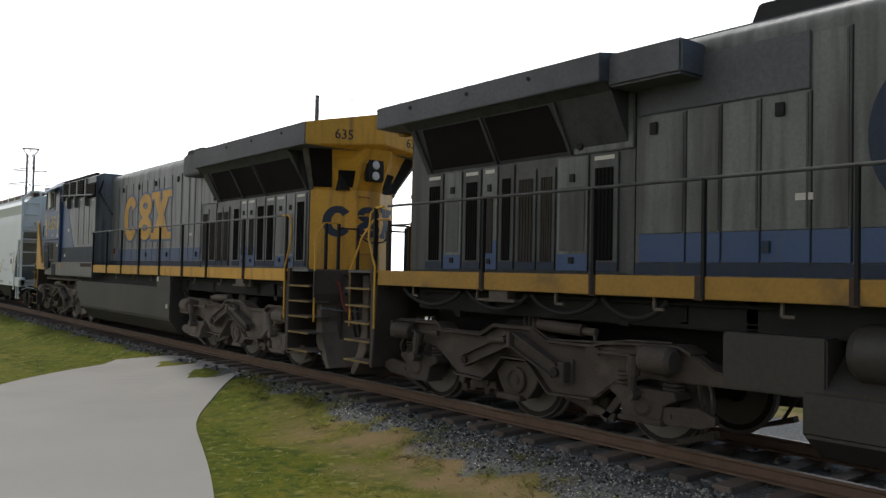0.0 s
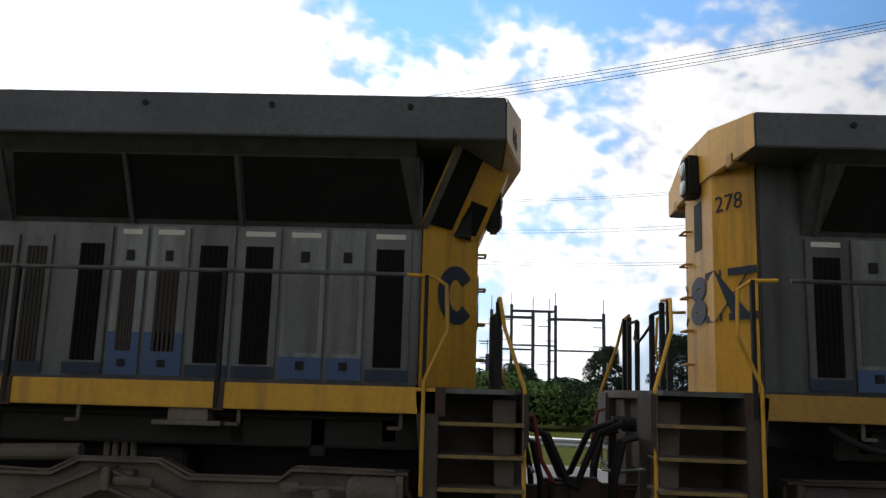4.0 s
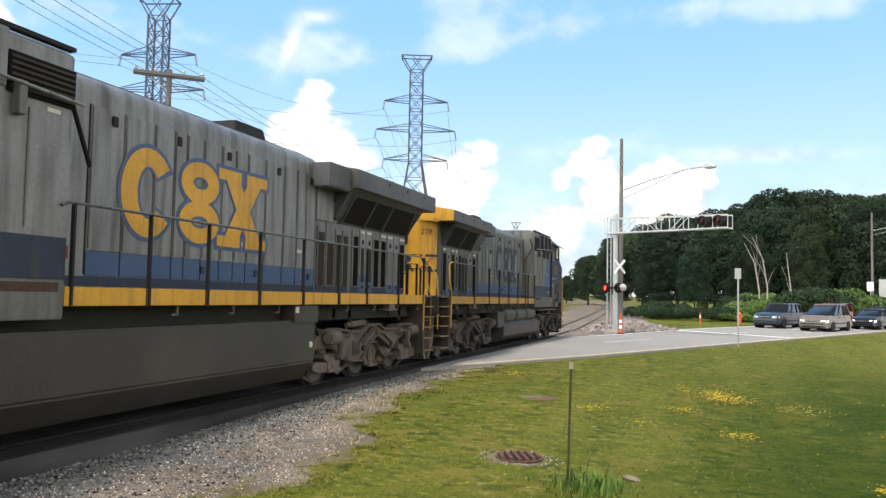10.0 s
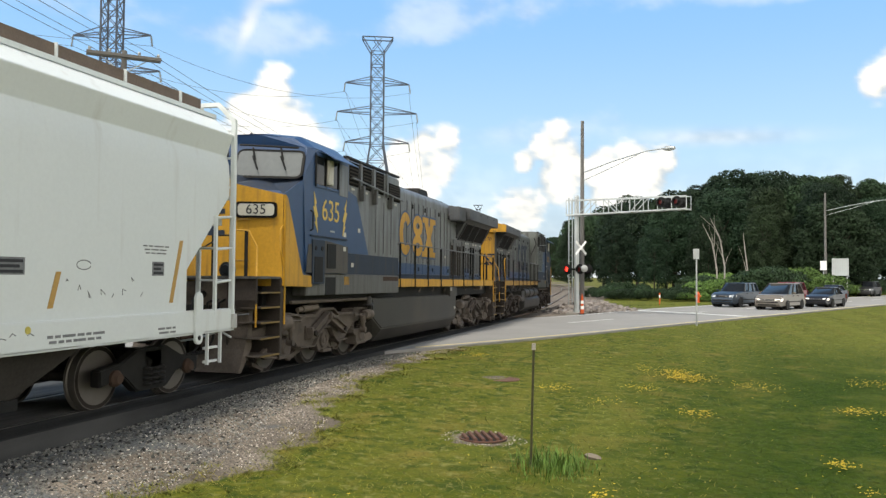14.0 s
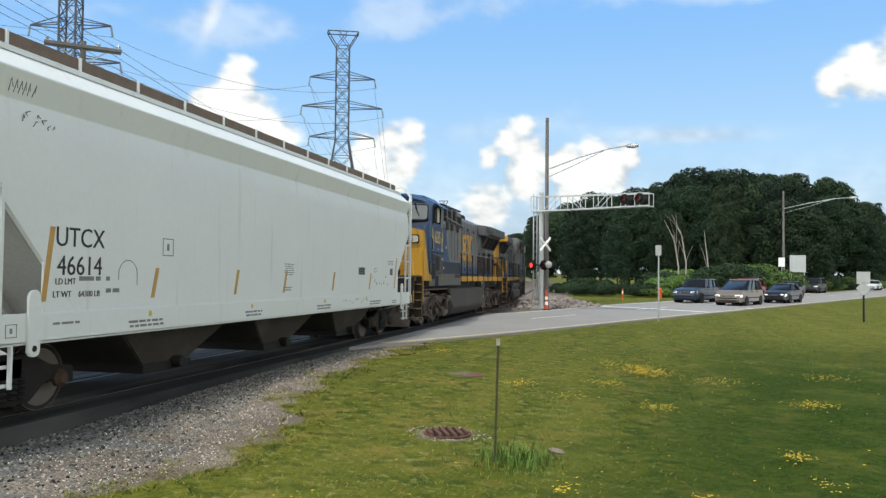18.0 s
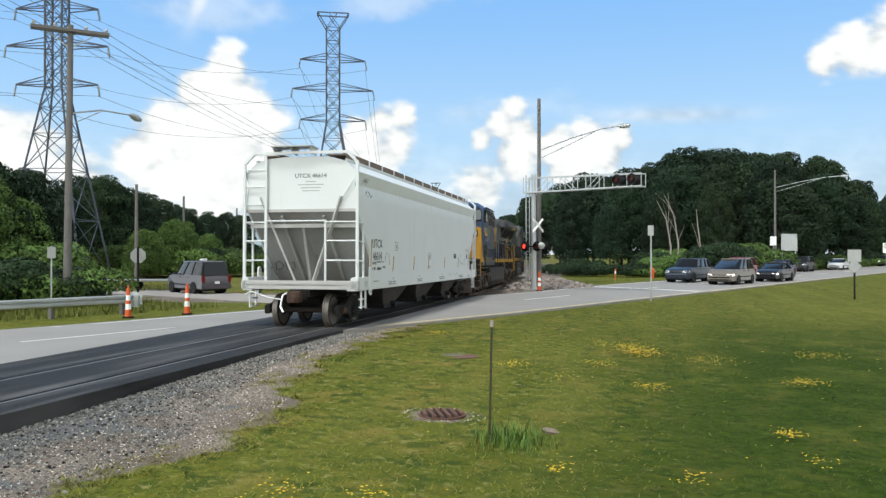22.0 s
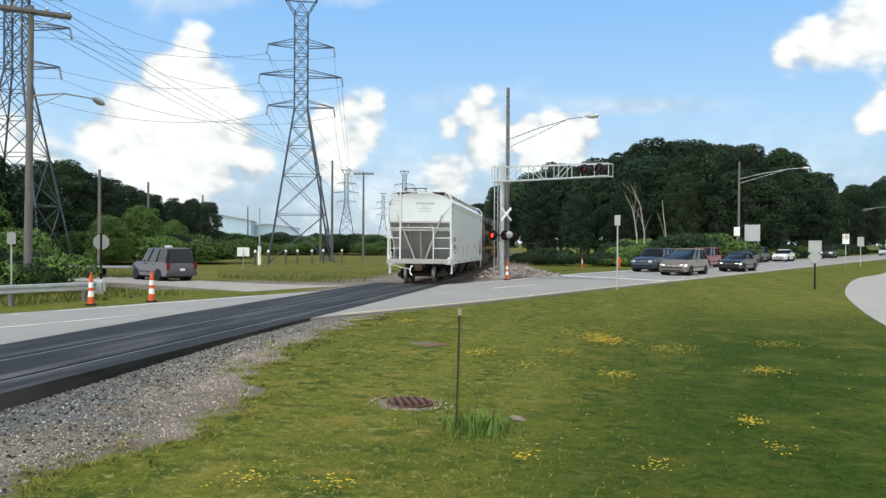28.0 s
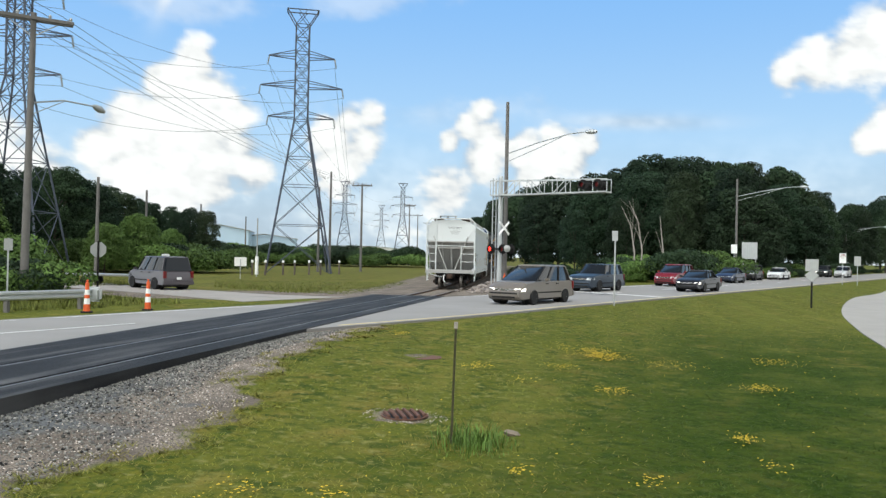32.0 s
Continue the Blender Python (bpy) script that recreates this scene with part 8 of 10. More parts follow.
# ---- traffic markers, rail, drain, stakes ----
def cone_marker(x, y, h=1.05):
    p = empty("traffic_marker", pose(x, y, stand(x, y) if abs(x * N[0] + y * N[1] + 19.8) > 4.6 else float(road_z(x, y))))
    part("base", Build().prism([(0.22 * math.cos(radians(60 * i)), 0.22 * math.sin(radians(60 * i))) for i in range(6)], 0, 0.06, "z"), M_RUBBER, p, "black rubber base", bevel=0.01)
    prev = 0.06
    for i, (z, m) in enumerate(((0.3, M_ORANGE), (0.5, M_WHITE), (0.62, M_ORANGE), (0.8, M_WHITE), (h, M_ORANGE))):
        r0, r1 = 0.12 - 0.06 * prev / h, 0.12 - 0.06 * z / h
        part("band", Build().lathe([(r0, prev), (r1, z)], (0, 0, 0), (0, 0, 1), 16), m, p, "orange band" if m is M_ORANGE else "white reflective band", smooth=True)
        prev = z
    part("handle", Build().lathe([(0.03, h), (0.03, h + 0.06), (0.05, h + 0.07), (0.0, h + 0.1)], (0, 0, 0), (0, 0, 1), 10), M_ORANGE, p)
    return tagged(p, "orange and white striped channelizing cone on a black base", "traffic cone", "traffic markers")


cone_marker(-17.0, 25.2)
cone_marker(-15.7, 26.9)
cone_marker(-4.75, 47.2, 1.1)


def guard_rail():
    g = empty("guard_rail")
    o = -27.7
    rings = []
    sec = [(0.0, 0.36), (0.05, 0.40), (0.05, 0.47), (0.0, 0.52), (0.05, 0.57), (0.05, 0.64), (0.0, 0.68), (-0.02, 0.68), (0.03, 0.62), (-0.02, 0.52), (0.03, 0.42), (-0.02, 0.36)]
    vs = list(np.linspace(-18, 16.4, 14)) + [17.0, 17.3]
    for i, v in enumerate(vs):
        q = P(o + (0.0 if i < 14 else -0.25 * (i - 13)), v)
        z = stand(*q) + 0.05
        rings.append([(q[0] + N[0] * a, q[1] + N[1] * a, z + b) for a, b in sec])
    part("beam", Build().loft(rings), M_GALV, g, "galvanised corrugated beam")
    for i, v in enumerate(vs[:14:1]):
        q = P(o - 0.12, v)
        part("post", Build().beam((q[0], q[1], stand(*q) - 0.1), (q[0], q[1], stand(*q) + 0.72), 0.14), M_WOODPOLE, g)
    q = P(o - 0.2, 17.0)
    part("end_terminal", Build().box(q[0] - 0.3, q[0] + 0.3, q[1] - 0.12, q[1] + 0.12, stand(*q) + 0.25, stand(*q) + 0.8), M_GALV, g, "rounded end terminal", bevel=0.1)
    tagged(g, "galvanised steel guard rail on wooden posts beside the road", "guard rail")


guard_rail()


M_DRAIN = pbr("pinkish_rusted_iron", (0.125, 0.066, 0.048), 0.9, 0, 0.2, 8, 60, 0.004, 50)


def drain():
    x, y = -2.58, 11.5
    z = stand(x, y)
    d = empty("storm_drain", pose(x, y, z + 0.004, 0, 0, 24))
    part("rim", Build().lathe([(0.35, 0.0), (0.35, 0.018), (0.34, 0.022), (0.32, 0.018), (0.32, 0.0)], (0, 0, 0), (0, 0, 1), 28), M_DRAIN, d, smooth=True)
    part("pit", Build().cyl((0, 0, -0.0), (0, 0, 1), 0.32, 0.012, 24), M_BLACK, d)
    for k in range(6):
        xx = -0.265 + 0.106 * k
        hl = math.sqrt(0.32 ** 2 - xx ** 2)
        part("grate_bar", Build().box(xx - 0.026, xx + 0.026, -hl, hl, 0.008, 0.055), M_DRAIN, d, bevel=0.008)
    tagged(d, "rusty round storm drain grate set in the lawn", "drain")
    # bare reddish soil patch, made up as a flat disc in the drain's material
    x, y = -3.5, 17.3
    d = empty("storm_drain", pose(x, y, stand(x, y) - 0.03))
    part("rim", Build().lathe([(0.42, 0.0), (0.42, 0.025), (0.36, 0.03), (0.0, 0.025)], (0, 0, 0), (0, 0, 1), 24), M_DRAIN, d)
    tagged(d, "rusty round manhole cover sunk in worn grass", "manhole cover")


drain()
x, y = -1.66, 10.15
p = tagged(empty("stake", pose(x, y, stand(x, y) - 0.02, 2.0, 1.5, 0)), "thin rusty metal stake standing in the lawn", "stake")
part("shaft", Build().prism([(-0.014, -0.010), (0.014, -0.010), (0.014, 0.010), (-0.014, 0.010)], 0, 1.55, "z"), pbr("olive_steel_stake", (0.055, 0.052, 0.026), 0.85, 0.1, 0.25, 10, 40), p)
part("tip", Build().box(-0.022, 0.022, -0.017, 0.017, 1.5, 1.58), M_DEADWOOD, p, "worn pale tip")
x, y = -0.95, 10.9
tagged(new("field_stone", Build().lathe([(0.0, -0.02), (0.1, -0.02), (0.12, 0.02), (0.08, 0.05), (0.0, 0.06)], (x, y, stand(x, y)), (0.2, 0.1, 1), 9).mesh("field_stone", pbr("brown_field_stone", (0.19, 0.155, 0.115), 0.9, 0, 0.2, 8, 40, 0.004, 40))), "small brownish stone lying in the grass", "stone")
x, y = -0.6, 72.0
p = tagged(empty("marker_stake", pose(x, y, stand(x, y))), "orange and white plastic marker stake on the verge", "stake")
part("shaft", Build().box(-0.05, 0.05, -0.02, 0.02, 0, 1.0), M_ORANGE, p)
part("band", Build().box(-0.055, 0.055, -0.025, 0.025, 0.55, 0.8), M_WHITE, p)
x, y = 2.9, 81.5
p = tagged(empty("fire_hydrant", pose(x, y, stand(x, y))), "orange fire hydrant on the grass verge", "hydrant")
part("barrel", Build().lathe([(0.2, 0), (0.2, 0.06), (0.15, 0.08), (0.15, 0.75), (0.19, 0.78), (0.17, 0.9), (0.08, 1.0), (0.05, 1.06), (0, 1.06)], (0, 0, 0), (0, 0, 1), 16), M_ORANGE, p, smooth=True)
part("outlet", Build().cyl((-0.3, 0, 0.62), (1, 0, 0), 0.08, 0.6, 12), M_ORANGE, p)
def drain_gravel(rs, c):
    a = rs.rand(c) * 6.283
    r = 0.36 + 0.16 * rs.rand(c) ** 1.6
    return -2.58 + 1.25 * r * np.cos(a), 11.5 + r * np.sin(a)


stones("gravel", 260, drain_gravel, 0.011, M_GRAVEL, "pale gravel ringing the storm drain", 21)
# heaps of rubble by the signal
HEAPS = ((-6.1, 55.0, 1.2, 1.3, 0.62), (-5.1, 54.0, 1.3, 1.2, 0.60), (-4.1, 54.2, 1.1, 1.1, 0.50), (-3.3, 53.2, 0.8, 0.8, 0.30), (-5.0, 51.6, 1.5, 0.8, 0.26))


def heap_z(x, y):
    z = np.zeros_like(np.asarray(x, float))
    for hx, hy, rx, ry, h in HEAPS:
        q = ((x - hx) / rx) ** 2 + ((y - hy) / ry) ** 2
        z = np.maximum(z, h * np.exp(-1.3 * q))
    return z


def rubble_heap():
    rs = np.random.RandomState(9)
    xs, ys = np.arange(-7.6, 0.2, 0.16), np.arange(48.0, 57.6, 0.16)
    gx, gy = np.meshgrid(xs, ys)
    gz = heap_z(gx, gy)
    gz = land(gx, gy) + gz * (1 + 0.35 * rs.randn(*gz.shape)) - 0.06
    nx, ny = len(xs), len(ys)
    i = (np.arange(ny - 1)[:, None] * nx + np.arange(nx - 1)[None, :]).ravel()
    me = raw_mesh("rubble_heap", np.stack([gx.ravel(), gy.ravel(), gz.ravel()], 1), np.stack([i, i + 1, i + nx + 1, i + nx], 1), pbr("broken_concrete_dust", (0.19, 0.158, 0.135), 0.95, 0, 0.2, 3, 30, 0.01, 20, (0.19, 0.165, 0.15), 0.5, 1.2))
    tagged(new("rubble_heap", me), "low heaps of pale broken concrete and dirt beside the crossing", "rubble heap", kind="stuff")
    c = 1500
    k = rs.randint(len(HEAPS), size=c)
    hp = np.array(HEAPS)[k]
    x, y = hp[:, 0] + 0.75 * hp[:, 2] * rs.randn(c), hp[:, 1] + 0.75 * hp[:, 3] * rs.randn(c)
    s = 0.07 + 0.16 * rs.rand(c) ** 3
    box = np.array([(-1, -.7, -.5), (1, -.8, -.5), (.9, .7, -.5), (-.8, .8, -.5), (-.9, -.6, .5), (.8, -.7, .4), (1, .6, .5), (-.9, .6, .4)])
    v = box[None] * (1 + 0.3 * (rs.rand(c, 8, 3) - 0.5)) * s[:, None, None]
    a = rs.rand(c) * 6.283
    ca, sa = np.cos(a)[:, None], np.sin(a)[:, None]
    v = np.stack([v[..., 0] * ca - v[..., 1] * sa, v[..., 0] * sa + v[..., 1] * ca, v[..., 2] + 0.4 * v[..., 0]], -1)
    v += np.stack([x, y, land(x, y) + heap_z(x, y) + s * 0.1], -1)[:, None]
    quad = np.array([(3, 2, 1, 0), (4, 5, 6, 7), (0, 1, 5, 4), (1, 2, 6, 5), (2, 3, 7, 6), (3, 0, 4, 7)])
    f = quad[None] + (np.arange(c) * 8)[:, None, None]
    tagged(new("rubble", raw_mesh("rubble", v.reshape(-1, 3), f.reshape(-1, 4), pbr("broken_concrete", (0.23, 0.20, 0.178), 0.9, 0, 0.15, 4, 40, 0.004, 30, island=0.4))), "pale broken concrete lumps lying on the heaps", "rubble", kind="stuff")


rubble_heap()
# small white-capped posts and a notice on the field
for i, (az, d) in enumerate(((23.5, 80), (22.6, 81), (21.4, 82), (20.6, 83), (19.6, 84), (18.8, 85), (17.5, 86))):
    x, y = at(az, d)
    p = tagged(empty("marker_post", pose(x, y, stand(x, y))), "dark short post with a white cap on the field", "post", "marker posts on the field")
    part("shaft", Build().rod([(0, 0, 0), (0, 0, 1.3)], 0.09, 10), M_TRUCK, p)
    part("cap", Build().lathe([(0.10, 1.25), (0.12, 1.32), (0.10, 1.48), (0.0, 1.52)], (0, 0, 0), (0, 0, 1), 12), M_WHITE, p, "white cap")
sign_post(*at(24.3, 70), 200, 1.7, [("panel", 1.0, 0.75, 1.5, "rect", M_WHITE, "white notice panel")], "small white notice board on the field", M_GALV)
x, y = at(23.2, 76)
p = tagged(empty("vent_post", pose(x, y, stand(x, y))), "tall thin white post on the field", "post")
part("shaft", Build().rod([(0, 0, 0), (0, 0, 5.4)], 0.06, 10), M_SIGNBACK, p)
part("sleeve", Build().rod([(0, 0, 0.2), (0, 0, 1.9)], 0.16, 12), M_WHITE, p, "white sleeve")


# ---- far buildings, substation ----
def warehouse(x, y, rz, w, d, h, label, mat):
    b = empty("warehouse", pose(x, y, stand(x, y), 0, 0, rz))
    part("wall", Build().prism([(-w / 2, 0), (w / 2, 0), (w / 2, h), (0, h * 1.18), (-w / 2, h)], -d / 2, d / 2), mat, b, bevel=0.05)
    for s in (-1, 1):
        part("roof", Build().add([(s * (w / 2 + 0.4), c, h - 0.1) for c in (-d / 2 - 0.4, d / 2 + 0.4)] + [(0, c, h * 1.18 + 0.12) for c in (d / 2 + 0.4, -d / 2 - 0.4)] + [(s * (w / 2 + 0.4), c, h + 0.1) for c in (-d / 2 - 0.4, d / 2 + 0.4)] + [(0, c, h * 1.18 + 0.32) for c in (d / 2 + 0.4, -d / 2 - 0.4)],
                                 [(0, 1, 2, 3), (4, 5, 6, 7), (0, 4, 5, 1), (1, 5, 6, 2), (2, 6, 7, 3), (3, 7, 4, 0)]), M_SIGNBACK, b)
    for k in range(4):
        part("loading_door", Build().box(-w / 2 + 2 + k * w / 4, -w / 2 + 5 + k * w / 4, -d / 2 - 0.06, -d / 2, 0, 3.6), M_SIGNBACK, b)
    return tagged(b, label, "building")


M_PALEBLUE = pbr("pale_blue_metal_siding", (0.42, 0.55, 0.66), 0.5, 0.1, 0.05, 0.3, 6)
warehouse(*at(25.6, 285), 20, 20, 30, 9.0, "pale blue metal warehouse far beyond the field", M_PALEBLUE)
warehouse(*at(22.6, 300), 20, 22, 30, 7.0, "long pale blue metal warehouse far beyond the field", M_PALEBLUE)
warehouse(*at(15.4, 330), 10, 30, 14, 4.5, "low white metal shed far beyond the field", M_WHITE)


def gantry(x, y, rz, w, h):
    g = empty("substation_gantry", pose(x, y, stand(x, y), 0, 0, rz))
    for s in (-1, 1):
        part("column", Build().beam((s * w / 2, 0, 0), (s * w / 2, 0, h), 0.45, 0.45), M_GALVD, g)
        for k in range(3):
            part("bracket", Build().beam((s * w / 2, 0, h * (0.45 + 0.2 * k)), (s * w / 2 - 1.6, 0, h * (0.45 + 0.2 * k)), 0.12), M_GALVD, g)
        part("spike", Build().beam((s * w / 2, 0, h), (s * w / 2, 0, h + 2), 0.1), M_GALVD, g)
    part("girder", Build().beam((-w / 2, 0, h - 1.0), (w / 2, 0, h - 1.0), 0.4, 0.4), M_GALVD, g)
    part("girder", Build().beam((-w / 2, 0, h * 0.6), (w / 2, 0, h * 0.6), 0.25, 0.25), M_GALVD, g)
    return tagged(g, "grey steel switchyard gantry with brackets", "substation gantry", "switchyard gantries")


for az, d, w, h in ((96.5, 118, 9, 15), (95.0, 126, 8, 15.5), (99.5, 122, 1.5, 14), (102.5, 120, 1.5, 14), (86.5, 116, 6, 14), (85.0, 128, 7, 16), (89.5, 112, 5, 7.5), (87.6, 96, 1.0, 9.5), (105.0, 135, 8, 14), (82.0, 120, 8, 14)):
    gantry(*at(az, d), az + 8, w, h)

# ---- trees and bushes ----
def leaf_cloud(rs, blobs, count, size):
    """Small leaf cards spread over the shells of several blobs: (x, y, z, rx, ry, rz)."""
    b = np.array(blobs, float)
    w = (b[:, 3] * b[:, 4]) ** 0.8
    pick = rs.choice(len(b), count, p=w / w.sum())
    d = rs.randn(count, 3)
    d /= np.linalg.norm(d, axis=1)[:, None]
    d[:, 2] = np.where(d[:, 2] < -0.5, -d[:, 2], d[:, 2])
    r = 0.72 + 0.36 * rs.rand(count) ** 0.6
    c = b[pick, :3] + d * b[pick, 3:] * r[:, None]
    n = d + 0.55 * rs.randn(count, 3)
    n /= np.linalg.norm(n, axis=1)[:, None]
    a = np.cross(n, rs.randn(count, 3))
    a /= np.linalg.norm(a, axis=1)[:, None]
    t = np.cross(n, a)
    s = size * (0.6 + 0.8 * rs.rand(count))[:, None]
    v = np.stack([c - a * s, c + t * s * 0.55, c + a * s, c - t * s * 0.55], 1)
    return v.reshape(-1, 3), np.arange(4 * count).reshape(-1, 4)


def tree_meshes(seed, h, spread, leaves, size, mat):
    rs = np.random.RandomState(seed)
    tb = Build()
    top = h * 0.62
    lean = rs.randn(2) * 0.03 * h
    spine = [(lean[0] * t * t, lean[1] * t * t, top * t) for t in (0, 0.3, 0.65, 1.0)]
    tb.rod(spine, 0.017 * h, 9, 0.006 * h)
    blobs = [(0, 0, h * 0.52, spread * 0.72, spread * 0.72, h * 0.36), (0, 0, h * 0.34, spread * 0.8, spread * 0.8, h * 0.22), (0, 0, h * 0.68, spread * 0.6, spread * 0.6, h * 0.2)]
    nb = 40
    for k in range(nb):
        a = k * 2.4 + rs.rand()
        q = (k + 0.5) / nb
        z = h * (0.14 + 0.74 * q)
        wide = spread * 0.78 * math.sin(math.pi * (0.25 + 0.68 * q)) ** 0.7
        x, y = wide * math.cos(a), wide * math.sin(a)
        r = spread * (0.19 + 0.15 * rs.rand())
        blobs.append((x * (0.88 + 0.2 * rs.rand()), y * (0.88 + 0.2 * rs.rand()), z + 0.02 * h * rs.randn(), r, r, r * (0.65 + 0.3 * rs.rand())))
        zs = min(z * 0.72, top * 0.95)
        if k % 3 == 0:
            tb.rod([(0, 0, zs), (x * 0.4, y * 0.4, (zs + z) / 2), (x * 0.7, y * 0.7, z)], 0.006 * h, 6, 0.002 * h)
    blobs.append((lean[0], lean[1], h * 0.82, spread * 0.42, spread * 0.42, h * 0.13))
    v, f = leaf_cloud(rs, blobs, leaves, size)
    return tb.mesh("trunk", M_BARK, smooth=True), raw_mesh("crown", v, f, mat)


def make_tree(name, meshes):
    t = empty(name)
    for n, me in zip(("trunk", "crown"), meshes):
        o = new(n, me)
        o.parent = t
    return t


KINDS = [tree_meshes(21, 14.0, 4.6, 26000, 0.135, M_LEAF[0]), tree_meshes(22, 16.0, 5.2, 28000, 0.145, M_LEAF[1]), tree_meshes(23, 12.0, 4.4, 24000, 0.13, M_LEAF[0]),
         tree_meshes(24, 15.0, 4.0, 24000, 0.135, M_LEAF[3]), tree_meshes(25, 9.0, 3.6, 20000, 0.115, M_LEAF[1]), tree_meshes(26, 16.5, 5.8, 30000, 0.145, M_LEAF[0])]
KINDS.append(tree_meshes(27, 8.0, 3.4, 20000, 0.105, M_LEAF[2]))
HEIGHTS = [14.0, 16.0, 12.0, 15.0, 9.0, 16.5, 8.0]


def plant(kind, x, y, h, label, group):
    s = h / HEIGHTS[kind]
    rot = (x * 37.7 + y * 11.3) % 360
    t = make_tree("tree", KINDS[kind])
    t.scale = (s, s, s)
    t.matrix_basis = Matrix.Translation((x, y, stand(x, y) - 0.1)) @ pose(0, 0, 0, 0, 0, rot) @ Matrix.Diagonal((s * (0.9 + 0.2 * math.sin(x)), s * (0.9 + 0.2 * math.cos(y)), s, 1))
    return tagged(t, label, "tree", group)


def road_far(az):
    """Distance at which the road's far edge lies on a bearing."""
    q = -math.sin(radians(az)) * N[0] + math.cos(radians(az)) * N[1]
    return min(420.0, FAR / q) if q < -0.04 else 420.0


rs = np.random.RandomState(77)
SKY = ((10.5, 0.9), (9.8, 1.5), (8.7, 1.7), (8.3, 2.7), (7.4, 3.5), (6.7, 4.1), (5.8, 4.8), (4.4, 5.2), (3.0, 5.5), (0.9, 6.2), (-1.2, 6.9), (-4.0, 7.4), (-7.0, 7.6), (-9.5, 7.6), (-12.0, 6.9), (-14.0, 5.8), (-15.4, 4.5), (-17.0, 4.3), (-18.2, 4.8), (-20.0, 4.2), (-23, 4.0), (-28, 4.0), (-36, 4.2))
SKY_AZ, SKY_EL = [p[0] for p in SKY][::-1], [p[1] for p in SKY][::-1]
i = 0
for row, (d0, low) in enumerate(((100, 0.72), (112, 0.88), (125, 1.0), (140, 0.98))):
    az = 9.5 if row else 4.0
    while az > -33:
        d = d0 + 7 * rs.rand() + (26 if az > 3.5 else 0) + (45 if az < -15.5 else 0) + max(0, (az - 6) * 22)
        if az < -8:
            d = max(d, road_far(az) + 14 + 12 * row)
        el = float(np.interp(az, SKY_AZ, SKY_EL))
        h = (2.2 + d * math.tan(radians(el))) * low * (0.92 + 0.13 * rs.rand())
        x, y = at(az, d)
        if row or az < 3.0:
            plant(int(rs.randint(6)), x, y, h, "broad leafy deciduous tree in dense summer foliage, deep green", "trees of the wood beyond the road")
        az -= 380.0 / d * (0.8 + 0.4 * rs.rand())
# left-hand trees
for az, d, h, k in ((44, 44, 8.2, 4), (42, 48, 7.6, 4), (40.2, 46, 7.0, 2), (47, 50, 9.5, 2), (50, 46, 9, 4), (53, 60, 9, 2), (57, 55, 10, 1), (61, 60, 9, 4), (66, 64, 9, 2), (38.0, 85, 10, 0), (36.0, 95, 11.5, 1), (34.0, 98, 10.5, 0), (32.0, 104, 9.5, 3), (30.4, 112, 9.0, 2), (29.0, 120, 9.0, 0), (27.6, 112, 8.4, 5), (26.6, 110, 8.0, 3), (30.9, 84, 6.2, 6), (28.9, 90, 5.0, 6), (33.0, 80, 5.0, 6), (44.5, 41, 7.2, 6), (42.3, 43, 6.0, 6),
                    (40, 95, 12.0, 1), (42.5, 90, 12, 0), (45, 84, 12, 3), (33, 125, 12, 1), (35.2, 118, 13, 5), (31, 135, 11, 0), (28.4, 135, 9, 2), (37.2, 122, 14, 0),
                    (70, 80, 10, 0), (75, 84, 9, 2), (80, 90, 8, 4), (86, 80, 5.5, 4), (93, 84, 5.6, 4), (97.5, 82, 7, 4), (100.5, 76, 8.5, 2), (104, 74, 8.5, 4), (108, 78, 7, 4), (112, 70, 6.5, 4), (117, 74, 6, 2), (120, 90, 7, 0), (124, 84, 6, 4), (127, 95, 7, 1), (131, 100, 6.5, 2), (136, 100, 8, 0), (142, 120, 9, 1), (150, 130, 9, 3), (158, 160, 10, 0), (166, 180, 10, 2), (174, 200, 10, 5), (181, 200, 11, 1), (188, 190, 12, 0)):
    x, y = at(az, d)
    plant(k, x, y, h, "leafy green tree standing beyond the road", "trees beyond the road")
# behind the camera, closing the place
for k in range(20):
    az = 205 + k * 6.3
    x, y = at(az, 95 + 12 * math.sin(k * 2.1))
    plant(k % 6, x, y, 12 + 2 * math.sin(k), "leafy green tree at the edge of the lawn", "trees behind the lawn")


def bush_mesh(seed, w, h, leaves, size, mat):
    r = np.random.RandomState(seed)
    blobs = [(w * (r.rand() - 0.5), w * 0.6 * (r.rand() - 0.5), h * (0.25 + 0.4 * r.rand()), w * 0.26, w * 0.24, h * 0.34) for _ in range(9)]
    v, f = leaf_cloud(r, blobs, leaves, size)
    v[:, 2] = np.maximum(v[:, 2], 0.0)
    return raw_mesh("bush", v, f, mat)


BUSH = [bush_mesh(31, 6.0, 3.0, 9000, 0.10, M_LEAF[2]), bush_mesh(32, 5.0, 2.4, 8000, 0.095, M_LEAF[1]), bush_mesh(33, 6.5, 2.2, 9000, 0.10, M_LEAF[2])]


def bush(k, az, d, s, label="dense bright green bush"):
    x, y = at(az, d)
    o = new("bush", BUSH[k])
    o.matrix_basis = Matrix.Translation((x, y, stand(x, y) - 0.05)) @ pose(0, 0, 0, 0, 0, az * 77 % 360) @ Matrix.Diagonal((s, s, s, 1))
    tagged(o, label, "bush", "bushes")


